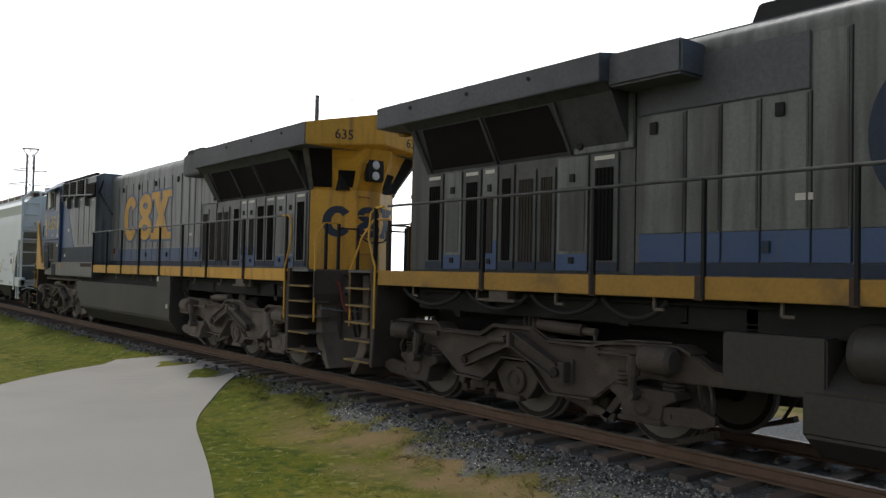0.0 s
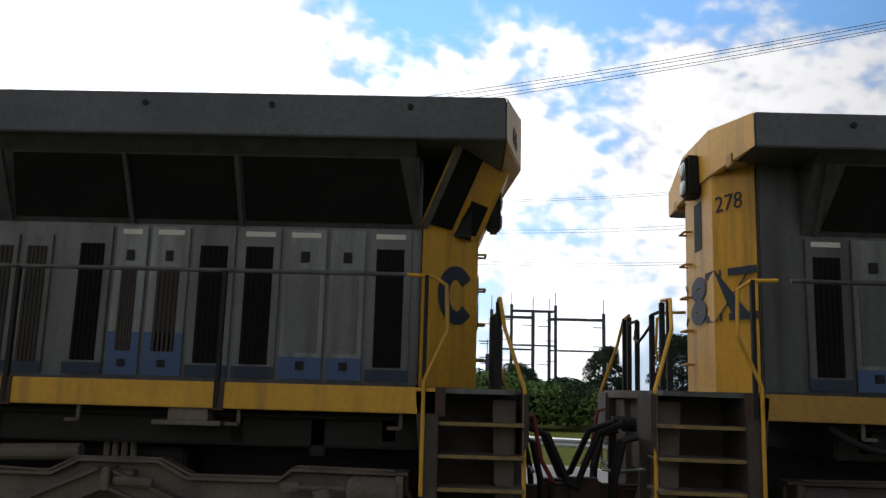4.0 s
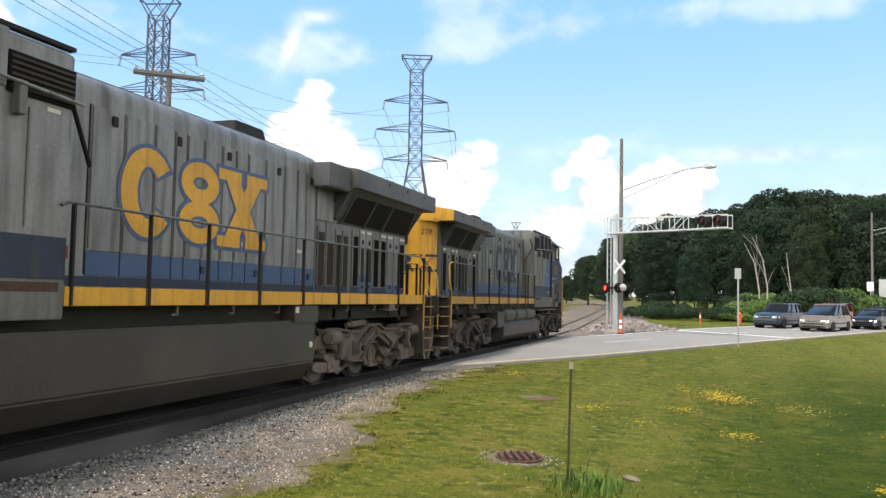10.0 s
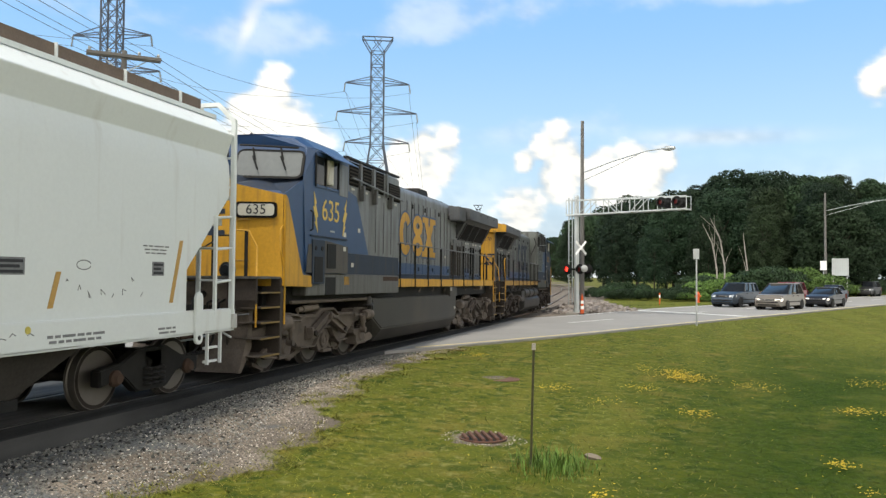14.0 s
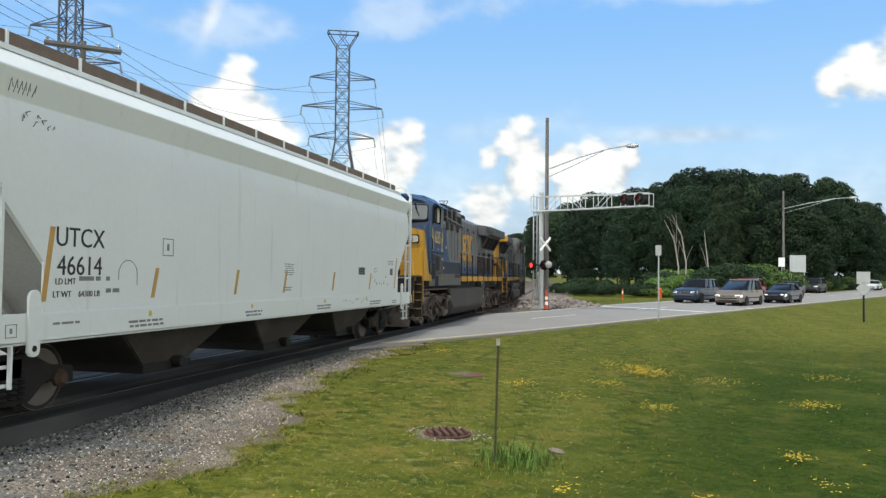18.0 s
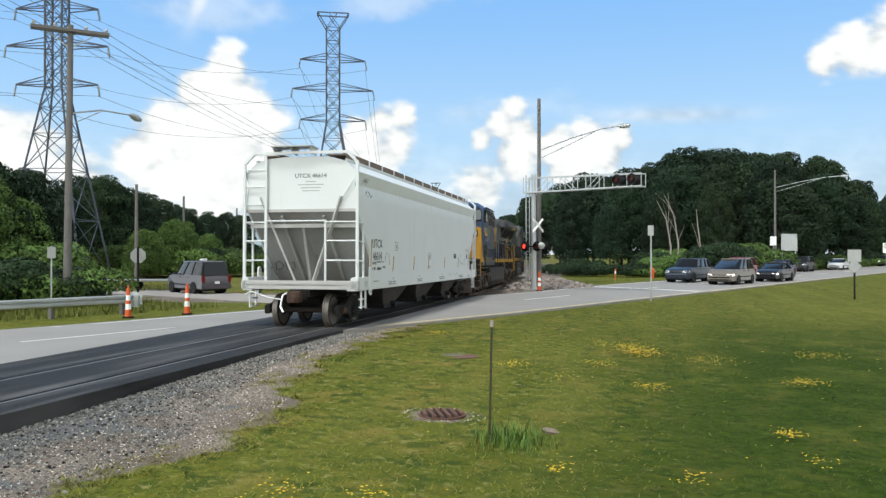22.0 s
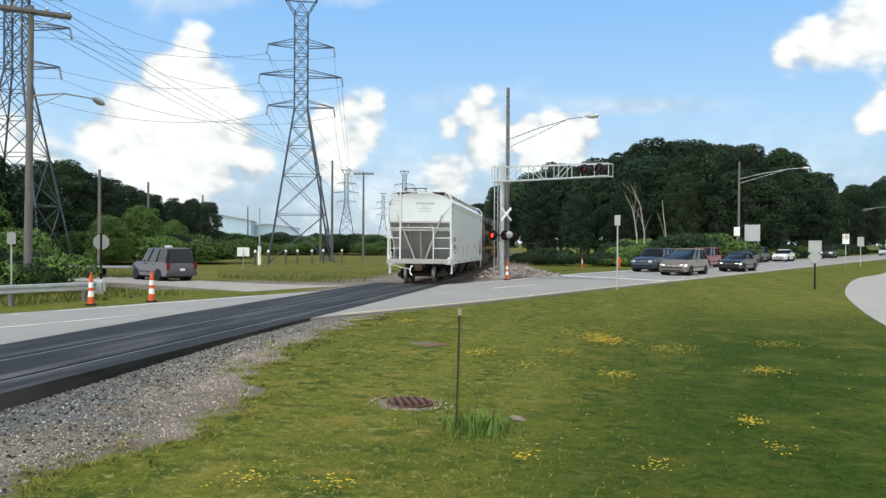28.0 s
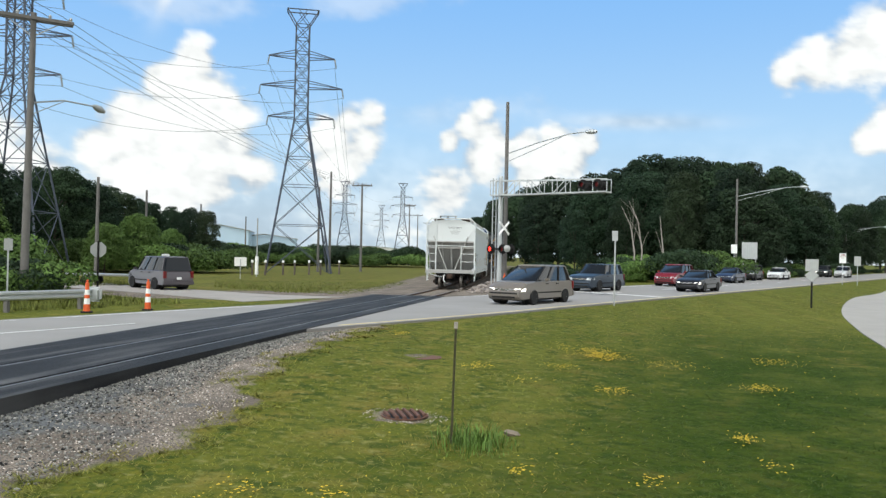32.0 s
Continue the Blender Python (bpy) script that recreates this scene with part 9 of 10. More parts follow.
for i in range(40):
    az = 5.0 - i * 0.53
    big = 1.0 if -8.5 < az < -2.5 else 0.55
    bush((0, 1, 2, 1)[i % 4] if az < -2 else 1, az, max(93 + 6 * math.sin(i * 1.7), road_far(az) + 10 if az < -6 else 0), big * (0.85 + 0.75 * abs(math.sin(i * 1.1) * math.sin(i * 0.37))), "dense green bush at the foot of the wood")
for i in range(14):
    bush(1, -10.0 - i * 0.75, road_far(-10.0 - i * 0.75) + 13, 0.8 + 0.3 * math.sin(i), "green bush along the far roadside")
for i in range(11):
    bush(i % 3, 48.0 - i * 0.95, 40 + 3.0 * math.sin(i * 2.3) + (0 if i < 11 else 4), 0.75 + 0.3 * abs(math.sin(i * 1.9)), "tangled green bush on the verge behind the guard rail")
for i in range(30):
    bush(1 + i % 2, 27.5 - i * 0.52, 150 + 8 * math.sin(i), 1.5 + 0.3 * math.sin(i * 2.1), "green hedge bush at the far side of the field")
for i in range(34):
    bush(i % 3, 126 - i * 1.35, 58 + 6 * math.sin(i * 1.4), 1.15 + 0.45 * math.sin(i * 1.9), "leafy green bush behind the railway")
for i in range(12):
    bush(i % 3, 33.5 - i * 0.6, 88 + 3 * math.sin(i * 1.4), 1.2 + 0.3 * math.sin(i * 1.9), "leafy green bush before the trees")


def dead_tree(az, d, h, seed, limbs=4):
    r = np.random.RandomState(seed)
    x, y = at(az, d)
    t = empty("bare_tree", pose(x, y, stand(x, y)))
    b = Build().rod([(0, 0, 0), (0.1, 0, h * 0.4), (-0.3 * limbs / 4 - 0.1, 0.1, h * 0.75), (-0.35 * limbs, 0.1, h)], 0.11, 8, 0.02)
    part("trunk", b, M_DEADWOOD, t, smooth=True)
    for k in range(limbs):
        z = h * (0.4 + 0.1 * k)
        dx, dy, dz = -0.5 + 0.8 * r.randn(), 0.6 * r.randn(), 2.0 + 1.5 * r.rand()
        part("limb", Build().rod([(-0.1 * k * 0.5, 0, z), (dx * 0.5, dy * 0.5, z + dz * 0.6), (dx, dy, z + dz)], 0.03, 6, 0.01), M_DEADWOOD, t)
    tagged(t, "bare bleached dead tree before the wood", "dead tree")


dead_tree(-3.7, 92, 9.0, 1)
dead_tree(-3.2, 92, 8.4, 4)
dead_tree(-5.15, 91, 7.2, 2, 1)
# weeds and long grass on the far verges
def weeds():
    r = np.random.RandomState(9)
    c = 60000
    a = np.radians(np.where(r.rand(c) < 0.5, 28 + 26 * r.rand(c), -14 + 40 * r.rand(c)))
    d = 28 + 40 * r.rand(c)
    x, y = -np.sin(a) * d, np.cos(a) * d
    o = x * N[0] + y * N[1]
    k = (o < FAR - 3.6) & (np.abs(x - track_x(y)) > 4.5) & (np.hypot(x + 24, y - 41) > 7) & (np.hypot(x + 17, y - 38) > 6)
    x, y, d = x[k], y[k], d[k]
    c = len(x)
    h = np.where((x < -16) & (y < 52), 0.10 + 0.22 * r.rand(c) ** 2, 0.05 + 0.05 * r.rand(c))
    w = 0.016 + 0.014 * r.rand(c)
    t = r.rand(c) * 6.283
    z = land(x, y)
    ln = h * 0.35
    v = np.stack([np.stack([x - np.sin(t) * w, y + np.cos(t) * w, z], -1), np.stack([x + np.sin(t) * w, y - np.cos(t) * w, z], -1), np.stack([x + np.cos(t) * ln, y + np.sin(t) * ln, z + h], -1)], 1)
    tagged(new("weeds", raw_mesh("weeds", v.reshape(-1, 3), np.arange(3 * c).reshape(-1, 3), pbr("verge_weeds", (0.115, 0.130, 0.028), 0.8, 0, 0.25, 0.4, 4, island=0.4))), "tall green weeds and grass on the far verges", "grass", kind="stuff")


weeds()

# ---- road vehicles ----
def car(name, label, paint, L, W, H, stations, glass, belt, wheel_r, axle, category, lit=False):
    """x runs forward. stations: heights of nose, bonnet, belt and tail and the windscreen's foot; glass: (x foot rear, x roof rear, x roof front, x foot front)."""
    c = empty(name)
    nose, bonnet, belt_z, tail, foot = stations
    R = wheel_r + 0.05
    side = [(-L / 2 + 0.08, 0.28), (-L / 2 - 0.02, 0.42), (-L / 2, 0.62), (-L / 2 + 0.03, tail * 0.88), (-L / 2 + 0.13, tail), (-L / 2 + 0.6, belt_z + 0.01), (0, belt_z), (foot - 0.1, belt_z), (foot + 0.3, belt_z - (belt_z - bonnet) * 0.4),
            ((foot + L / 2) / 2 + 0.1, bonnet + 0.02), (L / 2 - 0.45, bonnet - 0.03), (L / 2 - 0.18, nose), (L / 2 - 0.06, nose - 0.12), (L / 2, 0.60), (L / 2 + 0.05, 0.50), (L / 2 + 0.03, 0.34), (L / 2 - 0.12, 0.22)]
    for x in axle:
        side += [(x + R * math.cos(radians(q)), max(0.22, wheel_r + R * math.sin(radians(q)))) for q in (-12, 20, 50, 75, 105, 130, 160, 192)]
    rings = []
    for k, dz in ((-1.0, 0.05), (-0.965, 0.018), (-0.86, 0.0), (-0.4, -0.02), (0.4, -0.02), (0.86, 0.0), (0.965, 0.018), (1.0, 0.05)):
        ring = []
        for x, z in side:
            t = 1 - 0.20 * max(0.0, (x - L / 2 + 0.85) / 0.85) ** 2 - 0.08 * max(0.0, (-x - L / 2 + 0.5) / 0.5) ** 2
            up = 0.93 if z > 0.85 * belt_z else 1.0
            ring.append((x, k * W / 2 * t * up, z - (dz if z > 0.6 else -dz * 0.5)))
        rings.append(ring)
    part("body", Build().loft(rings), paint, c, smooth=True)
    fr, rr, rf, ff = glass
    hw, tw = W / 2 * 0.90, W / 2 * 0.72
    lo = [(fr, -hw * 0.92, belt), (fr + 0.2, -hw, belt), (ff - 0.35, -hw, belt), (ff, -hw * 0.72, belt), (ff, hw * 0.72, belt), (ff - 0.35, hw, belt), (fr + 0.2, hw, belt), (fr, hw * 0.92, belt)]
    hi = [(rr, -tw * 0.92, H - 0.06), (rr + 0.15, -tw, H - 0.05), (rf - 0.1, -tw, H - 0.05), (rf, -tw * 0.8, H - 0.06), (rf, tw * 0.8, H - 0.06), (rf - 0.1, tw, H - 0.05), (rr + 0.15, tw, H - 0.05), (rr, tw * 0.92, H - 0.06)]
    part("glasshouse", Build().loft([lo, hi]), M_GLASS, c, "dark tinted windows", smooth=True)
    part("roof", Build().loft([[(x, y * 1.025, z - 0.015) for x, y, z in hi], [(x * 0.985 + 0.0, y * 0.98, z + 0.035) for x, y, z in hi], [(x * 0.9, y * 0.72, H) for x, y, z in hi]]), paint, c, smooth=True)
    pil = [(ff - 0.35, rf - 0.1), (fr + 0.2, rr + 0.15)] + [(fr + (ff - fr) * k, rr + (rf - rr) * k) for k in (0.36, 0.66)]
    for s in (-1, 1):
        for a, b in pil:
            part("pillar", Build().beam((a, s * (hw + 0.012), belt - 0.02), (b, s * (tw + 0.012), H - 0.05), 0.055, 0.03, (1, 0, 0)), paint if a == pil[1][0] else M_BLACK, c)
        part("side_trim", Build().box(axle[1] + R, axle[0] - R, min(s * W / 2 * 0.97, s * (W / 2 + 0.012)), max(s * W / 2 * 0.97, s * (W / 2 + 0.012)), 0.5, 0.56), M_BLACK, c, bevel=0.01)
        part("mirror", Build().box(rf + 0.25, rf + 0.4, min(s * W / 2, s * (W / 2 + 0.2)), max(s * W / 2, s * (W / 2 + 0.2)), belt, belt + 0.14), paint, c, bevel=0.03)
        for x in (L * 0.04, -L * 0.16):
            part("door_handle", Build().box(x, x + 0.16, min(s * W / 2 * 0.97, s * (W / 2 + 0.015)), max(s * W / 2 * 0.97, s * (W / 2 + 0.015)), belt - 0.14, belt - 0.10), M_BLACK, c)
        part("headlight", Build().loft([[(L / 2 - 0.34, s * W * 0.468, nose - 0.18), (L / 2 - 0.03, s * W * 0.405, nose - 0.20), (L / 2 + 0.005, s * W * 0.25, nose - 0.20)], [(L / 2 - 0.40, s * W * 0.455, nose - 0.05), (L / 2 - 0.12, s * W * 0.40, nose - 0.06), (L / 2 - 0.08, s * W * 0.26, nose - 0.07)]]), M_HEADON if lit else M_LENS, c, "lit headlight" if lit else "clear headlight")
        part("tail_light", Build().box(-L / 2 - 0.01, -L / 2 + 0.1, min(s * W * 0.38, s * W * 0.48), max(s * W * 0.38, s * W * 0.48), belt * 0.62, belt * 0.98), M_RED, c, "red tail light", bevel=0.01)
        for x in (axle[0], axle[1]):
            y = s * (W / 2 - 0.11)
            part("wheel_arch", Build().cyl((x, s * (W / 2 - 0.45), wheel_r), (0, s, 0), wheel_r + 0.045, 0.2, 22), M_BLACK, c)
            wh = empty("wheel", pose(x, y, wheel_r))
            wh.parent = c
            part("tyre", Build().lathe([(wheel_r * 0.62, -0.1), (wheel_r * 0.94, -0.11), (wheel_r, -0.08), (wheel_r, 0.08), (wheel_r * 0.94, 0.11), (wheel_r * 0.62, 0.1)], (0, s * 0.04, 0), (0, 1, 0), 24), M_RUBBER, wh, smooth=True)
            rim = Build().lathe([(0.0, 0.05), (0.06, 0.05), (wheel_r * 0.6, 0.03), (wheel_r * 0.64, 0.1), (wheel_r * 0.64, -0.05)], (0, s * 0.04, 0), (0, s, 0), 20)
            for k in range(5):
                aa = k * 1.2566
                rim.beam((0.05 * math.cos(aa), s * 0.1, 0.05 * math.sin(aa)), (wheel_r * 0.58 * math.cos(aa), s * 0.11, wheel_r * 0.58 * math.sin(aa)), 0.06, 0.03)
            part("rim", rim, M_GALV, wh, "grey alloy rim")
    part("grille", Build().box(L / 2 - 0.1, L / 2 + 0.005, -W * 0.23, W * 0.23, nose - 0.19, nose - 0.09), M_CHROME, c, "bright grille", bevel=0.02)
    part("bumper_band", Build().box(L / 2 - 0.05, L / 2 + 0.065, -W * 0.36, W * 0.36, 0.47, 0.54), M_BLACK, c, "dark bumper band", bevel=0.015)
    part("air_intake", Build().box(L / 2 - 0.05, L / 2 + 0.05, -W * 0.3, W * 0.3, 0.29, 0.37), M_BLACK, c)
    part("rear_bumper", Build().box(-L / 2 - 0.06, -L / 2 + 0.1, -W * 0.48, W * 0.48, 0.3, 0.55), paint, c, bevel=0.03)
    part("number_plate", Build().box(-L / 2 - 0.075, -L / 2 - 0.06, -0.15, 0.15, 0.6 if belt > 0.95 else 0.5, 0.74 if belt > 0.95 else 0.64), M_WHITE, c, "plain pale plate")
    part("underbody", Build().box(-L / 2 + 0.3, L / 2 - 0.3, -W * 0.4, W * 0.4, 0.17, 0.3), M_BLACK, c)
    return tagged(c, label, category, "vehicles on the road")


def paint(name, col, rough=0.34, metal=0.12):
    m = pbr(name, col, rough, metal, 0.04, 3, 30, spec=0.4)
    m.node_tree.nodes["Principled BSDF"].inputs["Coat Weight"].default_value = 0.2
    return m


def profile(L, W, nose, bonnet, belt, tail, ff):
    """Heights of the side view: nose, bonnet, belt, tail, and the windscreen's foot."""
    return nose, bonnet, belt, tail, ff


VAN = car("minivan", "champagne beige metallic minivan driving along the road", paint("champagne_metallic", (0.155, 0.135, 0.112)), 5.0, 1.95, 1.75, profile(5.0, 1.95, 0.78, 0.93, 1.04, 1.04, 1.35), (-2.4, -2.1, 0.15, 1.55), 1.03, 0.33, (1.5, -1.5), "minivan", True)
FLEX = car("crossover_car", "dark slate blue boxy crossover car with a pale roof line", paint("slate_blue_metallic", (0.022, 0.036, 0.055)), 5.1, 1.93, 1.73, profile(5.1, 1.93, 0.92, 1.02, 1.10, 1.10, 0.95), (-2.45, -2.3, 0.25, 1.0), 1.09, 0.37, (1.55, -1.45), "car")
SEDAN = car("sedan_car", "black four-door sedan car waiting in the queue", paint("black_gloss", (0.012, 0.013, 0.018)), 4.85, 1.8, 1.45, profile(4.85, 1.8, 0.72, 0.85, 0.95, 0.98, 0.9), (-1.75, -0.95, 0.25, 1.15), 0.93, 0.33, (1.45, -1.4), "car", True)
RED = car("minivan", "dark red minivan in the far lane", paint("dark_red_metallic", (0.16, 0.012, 0.02)), 5.0, 1.95, 1.75, profile(5.0, 1.95, 0.82, 0.98, 1.08, 1.08, 1.3), (-2.4, -2.15, 0.4, 1.4), 1.07, 0.34, (1.55, -1.5), "minivan")
DARK = car("sedan_car", "dark blue sedan car in the far lane", paint("dark_blue_metallic", (0.015, 0.025, 0.055)), 4.8, 1.8, 1.47, profile(4.8, 1.8, 0.72, 0.85, 0.95, 0.98, 0.9), (-1.75, -0.95, 0.25, 1.15), 0.93, 0.33, (1.45, -1.4), "car")
JEEP = car("off_road_car", "black boxy off-road car far along the road", paint("black_matt", (0.015, 0.015, 0.016)), 4.4, 1.85, 1.78, profile(4.4, 1.85, 0.95, 1.05, 1.12, 1.12, 0.8), (-2.1, -2.0, 0.35, 0.75), 1.1, 0.38, (1.35, -1.25), "car")
WHITE_CAR = car("sedan_car", "white sedan car far along the road", paint("white_gloss", (0.62, 0.63, 0.62), 0.3, 0.0), 4.9, 1.8, 1.45, profile(4.9, 1.8, 0.72, 0.85, 0.95, 0.98, 0.9), (-1.75, -0.95, 0.25, 1.15), 0.93, 0.33, (1.45, -1.4), "car")
FAR_CAR = car("off_road_car", "dark off-road car with headlights far along the road", paint("dark_green_metallic", (0.015, 0.02, 0.018)), 4.5, 1.85, 1.78, profile(4.5, 1.85, 0.95, 1.05, 1.12, 1.12, 0.8), (-2.1, -2.0, 0.35, 0.75), 1.1, 0.38, (1.35, -1.25), "car", True)
PALE = car("pickup_car", "pale silver car driving up far along the road", paint("silver_gloss", (0.5, 0.51, 0.51), 0.3, 0.2), 4.8, 1.85, 1.7, profile(4.8, 1.85, 0.82, 0.98, 1.05, 1.05, 1.1), (-2.2, -1.9, 0.3, 1.2), 1.04, 0.34, (1.45, -1.4), "car")
OLD = car("parked_van", "dark grey van parked on the gravel drive with a light bar", paint("dark_grey_worn", (0.078, 0.070, 0.078), 0.4, 0.1), 4.8, 1.95, 1.92, profile(4.8, 1.95, 0.92, 1.02, 1.12, 1.12, 1.5), (-2.35, -2.2, 0.55, 1.35), 1.10, 0.36, (1.45, -1.4), "van")
part("beacon", Build().box(-0.9, -0.6, -0.2, 0.2, 1.92, 2.06), M_WHITE, OLD, "small white roof beacon", bevel=0.04)
OLD.matrix_basis = pose(-25.1, 44.2, stand(-25.1, 44.2) + 0.03, 0, 0, 146)
# a flat trailer standing beyond the parked van
tr_ = tagged(empty("boat_trailer", pose(-30.6, 46.5, stand(-30.6, 46.5), 0, 0, 10)), "grey flat trailer standing on the gravel drive", "trailer")
part("bed", Build().box(-2.2, 2.2, -0.8, 0.8, 0.6, 0.72), M_SIGNBACK, tr_, bevel=0.02)
part("drawbar", Build().beam((2.2, 0, 0.62), (3.6, 0, 0.5), 0.1), M_BLACK, tr_)
for s in (-1, 1):
    part("tyre", Build().lathe([(0.1, -0.08), (0.3, -0.1), (0.33, 0), (0.3, 0.1), (0.1, 0.08)], (-0.4, s * 0.9, 0.33), (0, 1, 0), 18), M_RUBBER, tr_)

# ---- cloud backdrop far behind everything ----
def make_clouds():
    R = 2300.0
    azs, els = np.concatenate([np.linspace(-40, 130, 820), np.linspace(130.6, 320, 220)]), np.concatenate([np.linspace(-1.0, 26, 200), np.linspace(26.5, 50, 40)])
    A, E = np.meshgrid(azs, els)
    a, e = np.radians(A), np.radians(E)
    X, Y, Z = -np.sin(a) * np.cos(e) * R, np.cos(a) * np.cos(e) * R, np.sin(e) * R
    # heaps of round puffs: bearing, elevation, radius
    heaps = ((27.6, 12.8, 1.45), (29.6, 11.2, 1.5), (27.4, 10.6, 2.2), (31.7, 8.5, 2.0), (28.9, 7.9, 3.0), (25.6, 9.2, 1.9), (33.5, 6.7, 1.5), (24.6, 7.0, 1.6), (31.4, 5.0, 2.3), (26.3, 4.3, 2.4), (15.4, 9.7, 1.1), (17.0, 9.5, 1.1),
             (18.2, 8.2, 1.5), (16.0, 7.8, 1.4), (17.8, 5.8, 2.0), (7.5, 10.3, 0.95), (8.4, 9.2, 1.3), (7.0, 8.4, 1.6), (9.8, 8.2, 0.85), (7.4, 6.8, 1.9))
    more = ((4.5, 7.7, 1.5), (2.2, 7.9, 1.5), (0.1, 8.0, 1.15), (1.0, 7.0, 1.4), (3.8, 6.3, 1.8), (9.8, 4.4, 2.2), (-12.8, 12.3, 1.1), (-14.6, 12.7, 1.55), (-16.9, 13.1, 1.9), (-19.5, 14.0, 2.9), (-17.6, 7.9, 1.0), (-19.2, 8.6, 1.6), (-24.0, 5.0, 2.5),
            (26.3, 7.3, 1.9), (28.7, 3.6, 2.2), (23.6, 5.2, 1.8), (48.4, 16.0, 1.6), (41.0, 6.0, 3.2), (37.0, 4.5, 2.2), (45.0, 10.5, 2.5), (-25.0, 8.0, 4.0), (-27.0, 14.0, 4.0))
    broad = ((60.0, 14.0, 8.0), (73.0, 17.0, 8.5), (83.0, 5.0, 6.0), (88.0, 19.0, 7.0), (97.0, 13.0, 7.0), (104.0, 22.0, 8.0), (70.0, 5.0, 6.0))
    soft_sum = np.full(A.shape, math.exp(-6.0))
    for az, el, r in heaps + more + broad:
        q = np.sqrt(((A - az) * np.cos(np.radians(el))) ** 2 + np.where(E < el, 0.8, 1.0) * (E - el) ** 2) / r
        soft_sum += np.exp(6.0 * (1 - q))
    dens = np.maximum(np.log(soft_sum) / 6.0 - 0.04, 0.35 - 2.2 * np.hypot((A - 9) / 34.0, (E - 1.5) / 5.0))
    curl = 0.75 * np.exp(-((A - 29.6 + 0.35 * (E - 16.5)) / 0.7) ** 2 - ((E - 16.9) / 1.7) ** 2) + 0.6 * np.exp(-((A - 27.6) / 1.3) ** 2 - ((E - 18.9 + 0.1 * (A - 27.6)) / 0.45) ** 2)
    streak = curl + 0.5 * np.exp(-((A + 3.0) / 5.5) ** 2 - ((E - 9.6 - 0.03 * A) / 0.55) ** 2)
    back = smooth(100, 126, A) * (1 - 0.5 * smooth(215, 250, A))
    veil = back * 1.3 - 0.35 + 0.3 * smooth(50, 75, A) * smooth(22, 4, E) * (1 - back)
    shp = A.shape
    fr = np.empty(A.size)
    fs = np.empty(A.size)
    fd = np.empty(A.size)
    for i, (x, y, z) in enumerate(zip(X.ravel(), Y.ravel(), Z.ravel())):
        p = Vector((x, y, z * 1.5)) / 260.0
        fr[i] = noise.fractal(p, 0.75, 2.1, 6)
        fd[i] = noise.fractal(p * 4.0, 0.8, 2.0, 3)
        fs[i] = noise.noise(Vector((x, y, z * 3.2)) / 620.0)
    fr, fs, fd = fr.reshape(shp), fs.reshape(shp), fd.reshape(shp)
    dens = np.maximum(dens + 0.46 * fr + 0.20 * fd, veil + 0.35 * fs + 0.1 * fr)
    wisp = smooth(0.25, 0.6, fs + 0.25 * fr) * 0.35 * smooth(7, 12, E)
    haze = smooth(10.0, 0.0, E) * 0.72
    cover = np.clip(np.maximum(smooth(-0.22, 0.34 + 0.16 * smooth(8, 3, E), dens + 0.03), np.maximum(np.maximum(wisp, streak), haze)), 0, 1)
    bright = np.clip(0.80 + 0.30 * np.clip(dens, 0, 0.6) + 0.14 * fr + 0.12 * fd + 0.06 * smooth(4, 12, E), 0.66, 1.02)
    up = smooth(0, 21, E)[..., None]
    blue = np.array((0.56, 0.78, 0.97)) * (1 - up) + np.array((0.24, 0.50, 0.93)) * up
    shade = smooth(0.70, 0.92, bright)[..., None]
    white = (np.array((0.70, 0.78, 0.88)) * (1 - shade) + np.array((1.0, 1.0, 1.0)) * shade) * bright[..., None]
    sunward = 1 + 1.9 * smooth(42, 98, A) * (1 - 0.75 * smooth(172, 192, A)) * (1 - 0.6 * smooth(25, 36, E))
    colour = (blue * (1 - cover[..., None]) + white * cover[..., None]) * sunward[..., None]
    alpha = smooth(49, 40, E)
    verts = np.stack([X.ravel(), Y.ravel(), Z.ravel()], 1)
    nx, ny = len(azs), len(els)
    i = (np.arange(ny - 1)[:, None] * nx + np.arange(nx - 1)[None, :]).ravel()
    m = bpy.data.materials.new("bright_cloud")
    m.use_nodes = True
    n, l = m.node_tree.nodes, m.node_tree.links
    n.remove(n["Principled BSDF"])
    em, tp, mx = n.new("ShaderNodeEmission"), n.new("ShaderNodeBsdfTransparent"), n.new("ShaderNodeMixShader")
    at_a, at_l = n.new("ShaderNodeAttribute"), n.new("ShaderNodeAttribute")
    at_a.attribute_name, at_l.attribute_name = "edge", "tone"
    l.new(at_l.outputs["Color"], em.inputs["Color"])
    em.inputs["Strength"].default_value = CLOUD
    l.new(at_a.outputs["Fac"], mx.inputs[0])
    l.new(tp.outputs[0], mx.inputs[1])
    l.new(em.outputs[0], mx.inputs[2])
    l.new(mx.outputs[0], n["Material Output"].inputs["Surface"])
    me = raw_mesh("backdrop_clouds", verts, np.stack([i, i + 1, i + nx + 1, i + nx], 1), m)
    t = me.attributes.new("edge", "FLOAT", "POINT")
    t.data.foreach_set("value", np.ascontiguousarray(alpha.ravel(), dtype=np.float32))
    t = me.attributes.new("tone", "FLOAT_COLOR", "POINT")
    t.data.foreach_set("color", np.ascontiguousarray(np.concatenate([colour, np.ones((*shp, 1))], -1).ravel(), dtype=np.float32))
    me.shade_smooth()
    tagged(new("backdrop_clouds", me), "white heaped summer clouds and haze on a blue sky", "sky", kind="structure")


CLOUD = 1.0
make_clouds()


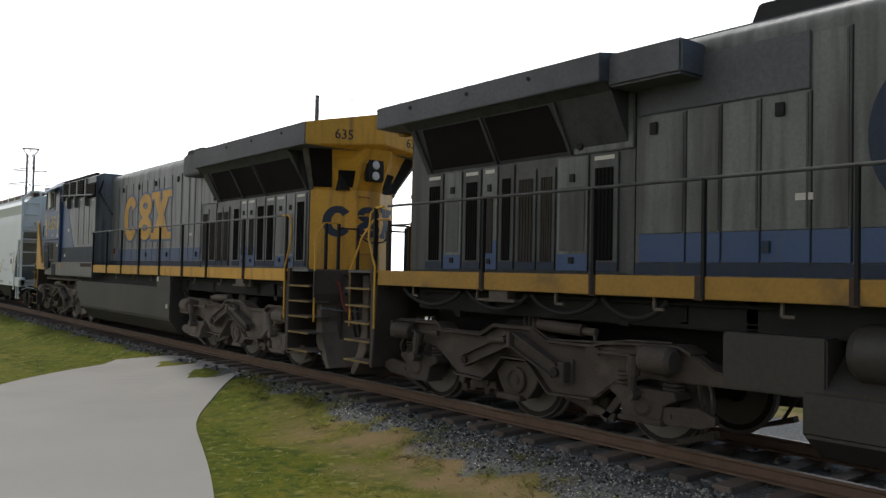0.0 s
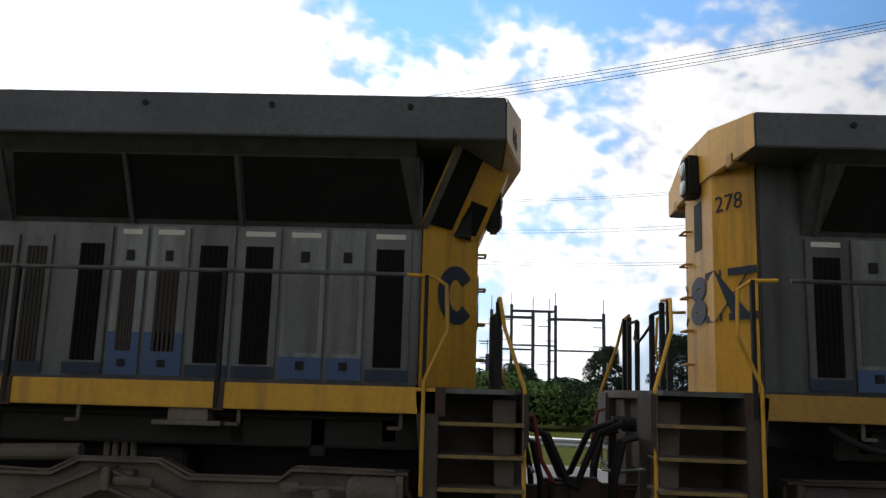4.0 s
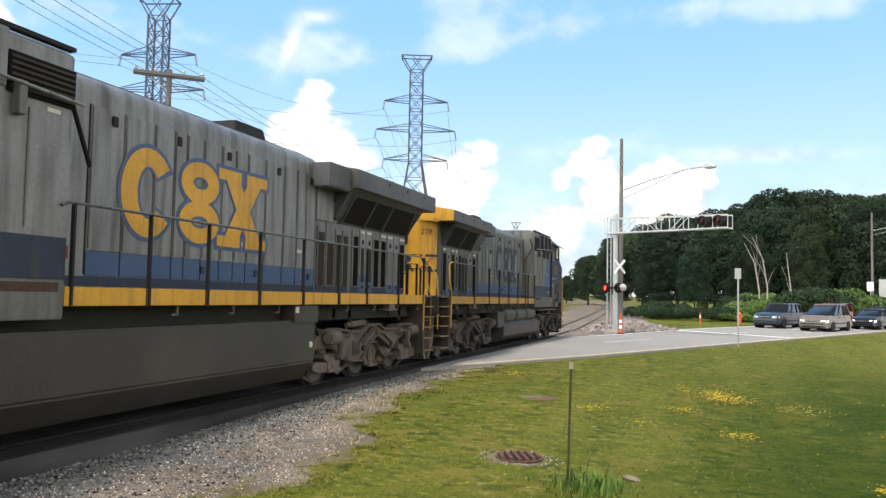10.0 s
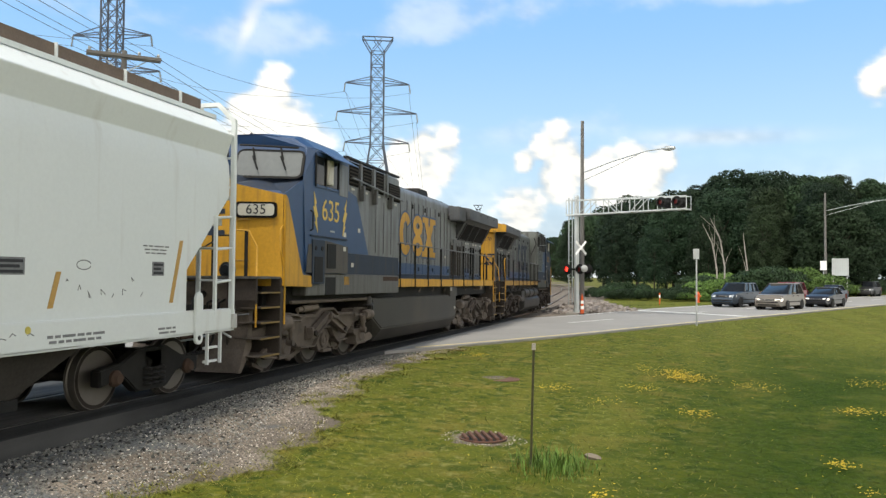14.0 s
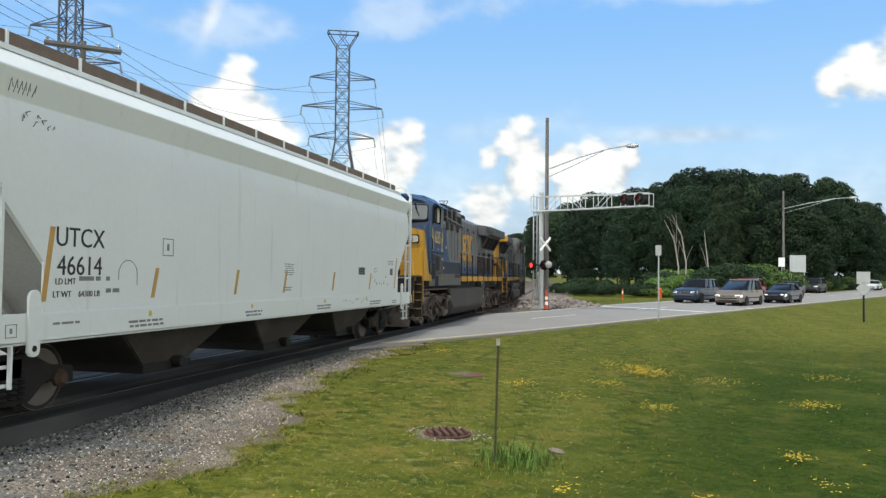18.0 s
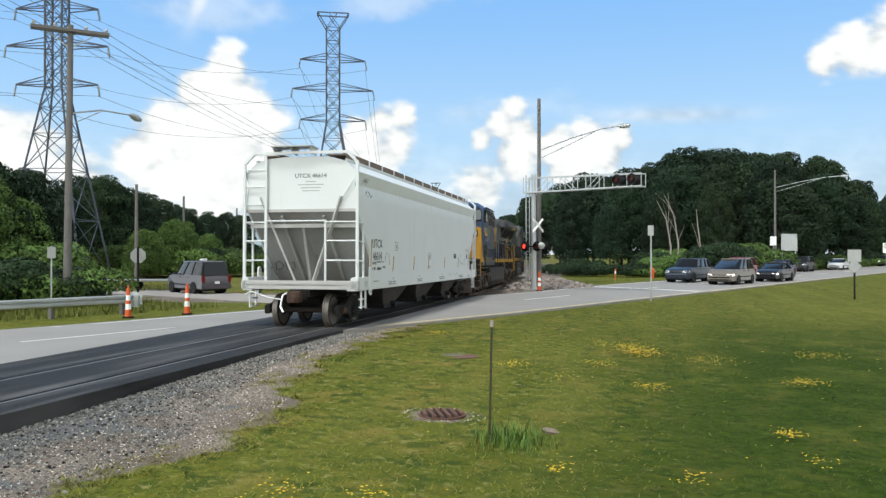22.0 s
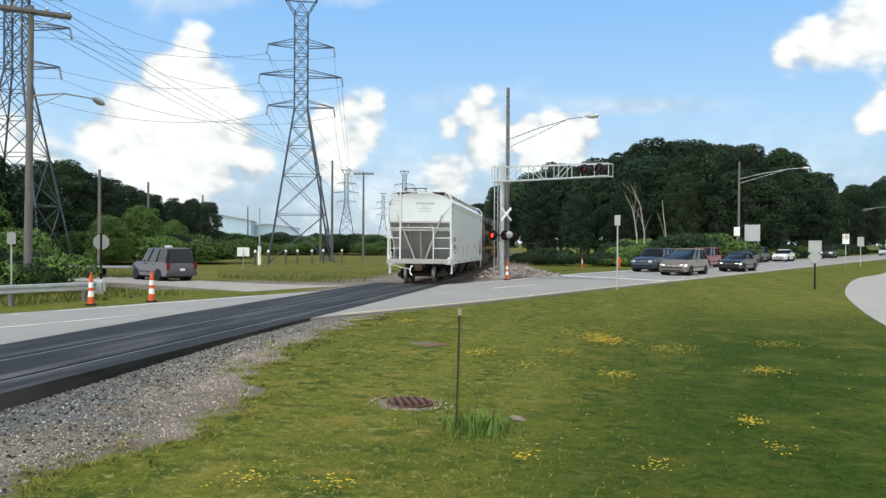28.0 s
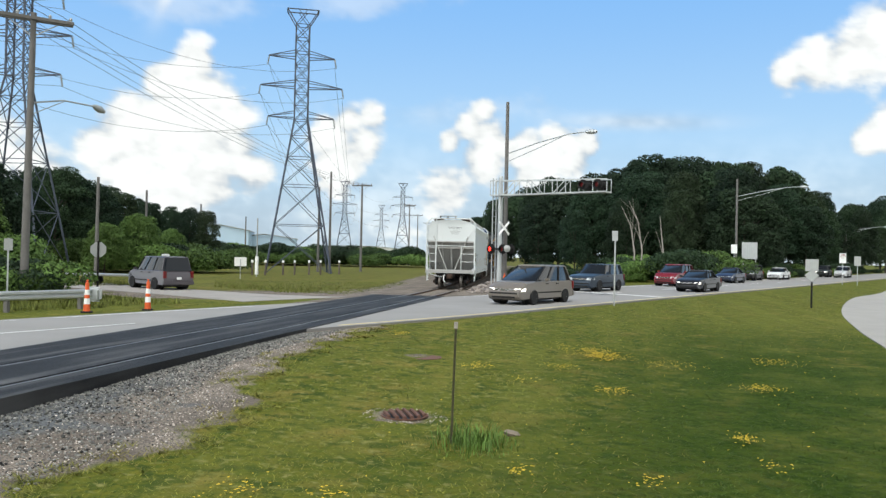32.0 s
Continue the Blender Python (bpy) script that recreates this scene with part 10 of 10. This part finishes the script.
# ---- what moves ----
LEAD = [(0.0, -12.88), (1.0, -9.42), (2.0, -6.04), (3.0, -2.93), (3.5, -1.25), (6.0, 6.85), (7.0, 10.2), (9.0, 17.5), (13.0, 31.05), (16.0, 41.48), (17.0, 44.68), (18.0, 47.85), (19.0, 51.3), (26.0, 74.9), (32.0, 95.4)]  # the rear loco's radiator end along the track


def lead(t):
    """Place along the track, smooth in time."""
    ts, ss = zip(*LEAD)
    w = np.linspace(-0.8, 0.8, 9)
    tt = t + w
    v0, v1 = (ss[1] - ss[0]) / (ts[1] - ts[0]), (ss[-1] - ss[-2]) / (ts[-1] - ts[-2])
    f = np.interp(tt, ts, ss) + np.where(tt < 0, v0 * tt, 0) + np.where(tt > 32, v1 * (tt - 32), 0)
    return float(np.mean(f))


YY = np.arange(-120.0, 260.0, 0.5)
ARC = np.concatenate([[0], np.cumsum(np.hypot(np.diff(track_x(YY)), np.diff(YY)))])
ARC -= np.interp(0.0, YY, ARC)


def on_track(s):
    y = float(np.interp(s, ARC, YY))
    return Vector((float(track_x(y)), y, float(rail_z(y))))


def ride(s, base, back):
    """Pose of a car whose middle is at s along the track; back: turned end for end."""
    a, b = on_track(s - base / 2), on_track(s + base / 2)
    d = (b - a).normalized()
    mid = (a + b) / 2
    rz = math.degrees(math.atan2(d.y, d.x))
    pitch = math.degrees(math.asin(d.z))
    return pose(mid.x, mid.y, mid.z) @ pose(0, 0, 0, 0, 0, rz) @ pose(0, 0, 0, 0, -pitch, 0) @ (pose(0, 0, 0, 0, 0, 180) if back else Matrix.Identity(4))


def along(o, v, lift=0.0):
    x, y = N * o + U * v
    return pose(x, y, float(road_z(x, y)) + 0.004 + lift, 0, 0, math.degrees(math.atan2(-U[1], -U[0])))


def driven(thing, o, keys, radius=0.34):
    """A car going towards the crossing: keys of (seconds, place of its middle along the road)."""
    ts, vs = zip(*keys)
    step = [i * 0.25 for i in range(129)]

    def v(t):
        w = np.linspace(-0.5, 0.5, 7)
        last = (vs[-1] - vs[-2]) / (ts[-1] - ts[-2])
        return float(np.mean(np.interp(t + w, ts, vs) + last * np.maximum(t + w - 32, 0)))
    walk(thing, [(t, along(o, v(t))) for t in step])
    if abs(vs[0] - vs[-1]) > 0.5:
        for wh in [c for c in thing.children if c.name.startswith("wheel.") or c.name == "wheel"]:
            p0 = wh.location.copy()
            fine = [i * 0.1 for i in range(321)]
            go = [t for t in fine if abs(v(min(32, t + 0.3)) - v(max(0, t - 0.3))) > 1e-4]
            rows = sorted(set([0.0, 32.0] + go))
            walk(wh, [(t, pose(p0.x, p0.y, p0.z, 0, math.degrees((v(0) - v(t)) / radius), 0)) for t in rows])


def motions():
    ts = [i * 0.5 for i in range(65)]
    sA = lambda t: lead(t) + 1.0 - 23.1 / 2          # middle of the rear locomotive
    sB = lambda t: lead(t) + 0.66 + 22.3 / 2 + 0.64 * (1 - float(smooth(3.0, 8.5, t)))   # middle of the leading locomotive, the slack running in
    sH = lambda t: lead(t) + 1.0 - 23.1 - 0.26 - 9.2  # middle of the hopper car
    for thing, s, base, back in ((LOCO_A, sA, 14.1, True), (LOCO_B, sB, 13.3, False), (HOPPER, sH, 15.46, False)):
        walk(thing, [(t, ride(s(t), base, back)) for t in ts])
    fine = [i * 0.2 for i in range(161)]
    for o, x, r in ROLLING:
        top = o.parent.parent
        sign = -1 if top is LOCO_A else 1
        k = o.scale.copy()
        walk(o, [(t, pose(x, 0, r, 0, sign * math.degrees((lead(t) - lead(0)) / r), 0)) for t in fine])
        o.scale = k
    driven(VAN, -18.1, [(0, 56.1), (12, 56.1), (14, 56.0), (26.6, 56.0), (27.6, 54.6), (28.5, 52.4), (29.5, 49.6), (30.5, 43.9), (31.5, 36.6), (32, 32.8)], 0.33)
    driven(FLEX, -22.0, [(0, 58.4), (28.8, 58.4), (29.5, 57.0), (30.5, 53.5), (31.5, 50.0), (32, 48.5)], 0.37)
    driven(SEDAN, -17.3, [(0, 63.6), (29.0, 63.6), (29.5, 63.0), (30.5, 61.2), (31.5, 57.2), (32, 54.7)], 0.33)
    driven(RED, -22.3, [(0, 71.0), (29.0, 71.0), (29.5, 69.8), (30.5, 68.0), (31.5, 65.2), (32, 64.4)], 0.34)
    driven(DARK, -22.2, [(0, 84.0), (29.5, 84.0), (32, 80.0)], 0.33)
    driven(JEEP, -24.0, [(0, 150.0), (8, 130), (14, 106), (19, 100.0), (23, 99.5), (26, 97.0), (30, 95.0), (32, 94.5)], 0.38)
    driven(WHITE_CAR, -23.0, [(0, 250.0), (10, 180), (18, 130), (22, 113.0), (23, 112.0), (26, 105), (32, 103.5)], 0.33)
    driven(FAR_CAR, -23.2, [(0, 330.0), (14, 240), (20, 160), (23, 145.0), (26, 136), (32, 133.5)], 0.38)
    driven(PALE, -20.6, [(0, 420), (20, 280), (27, 190), (30.5, 153.0), (32, 134.0)], 0.34)


motions()
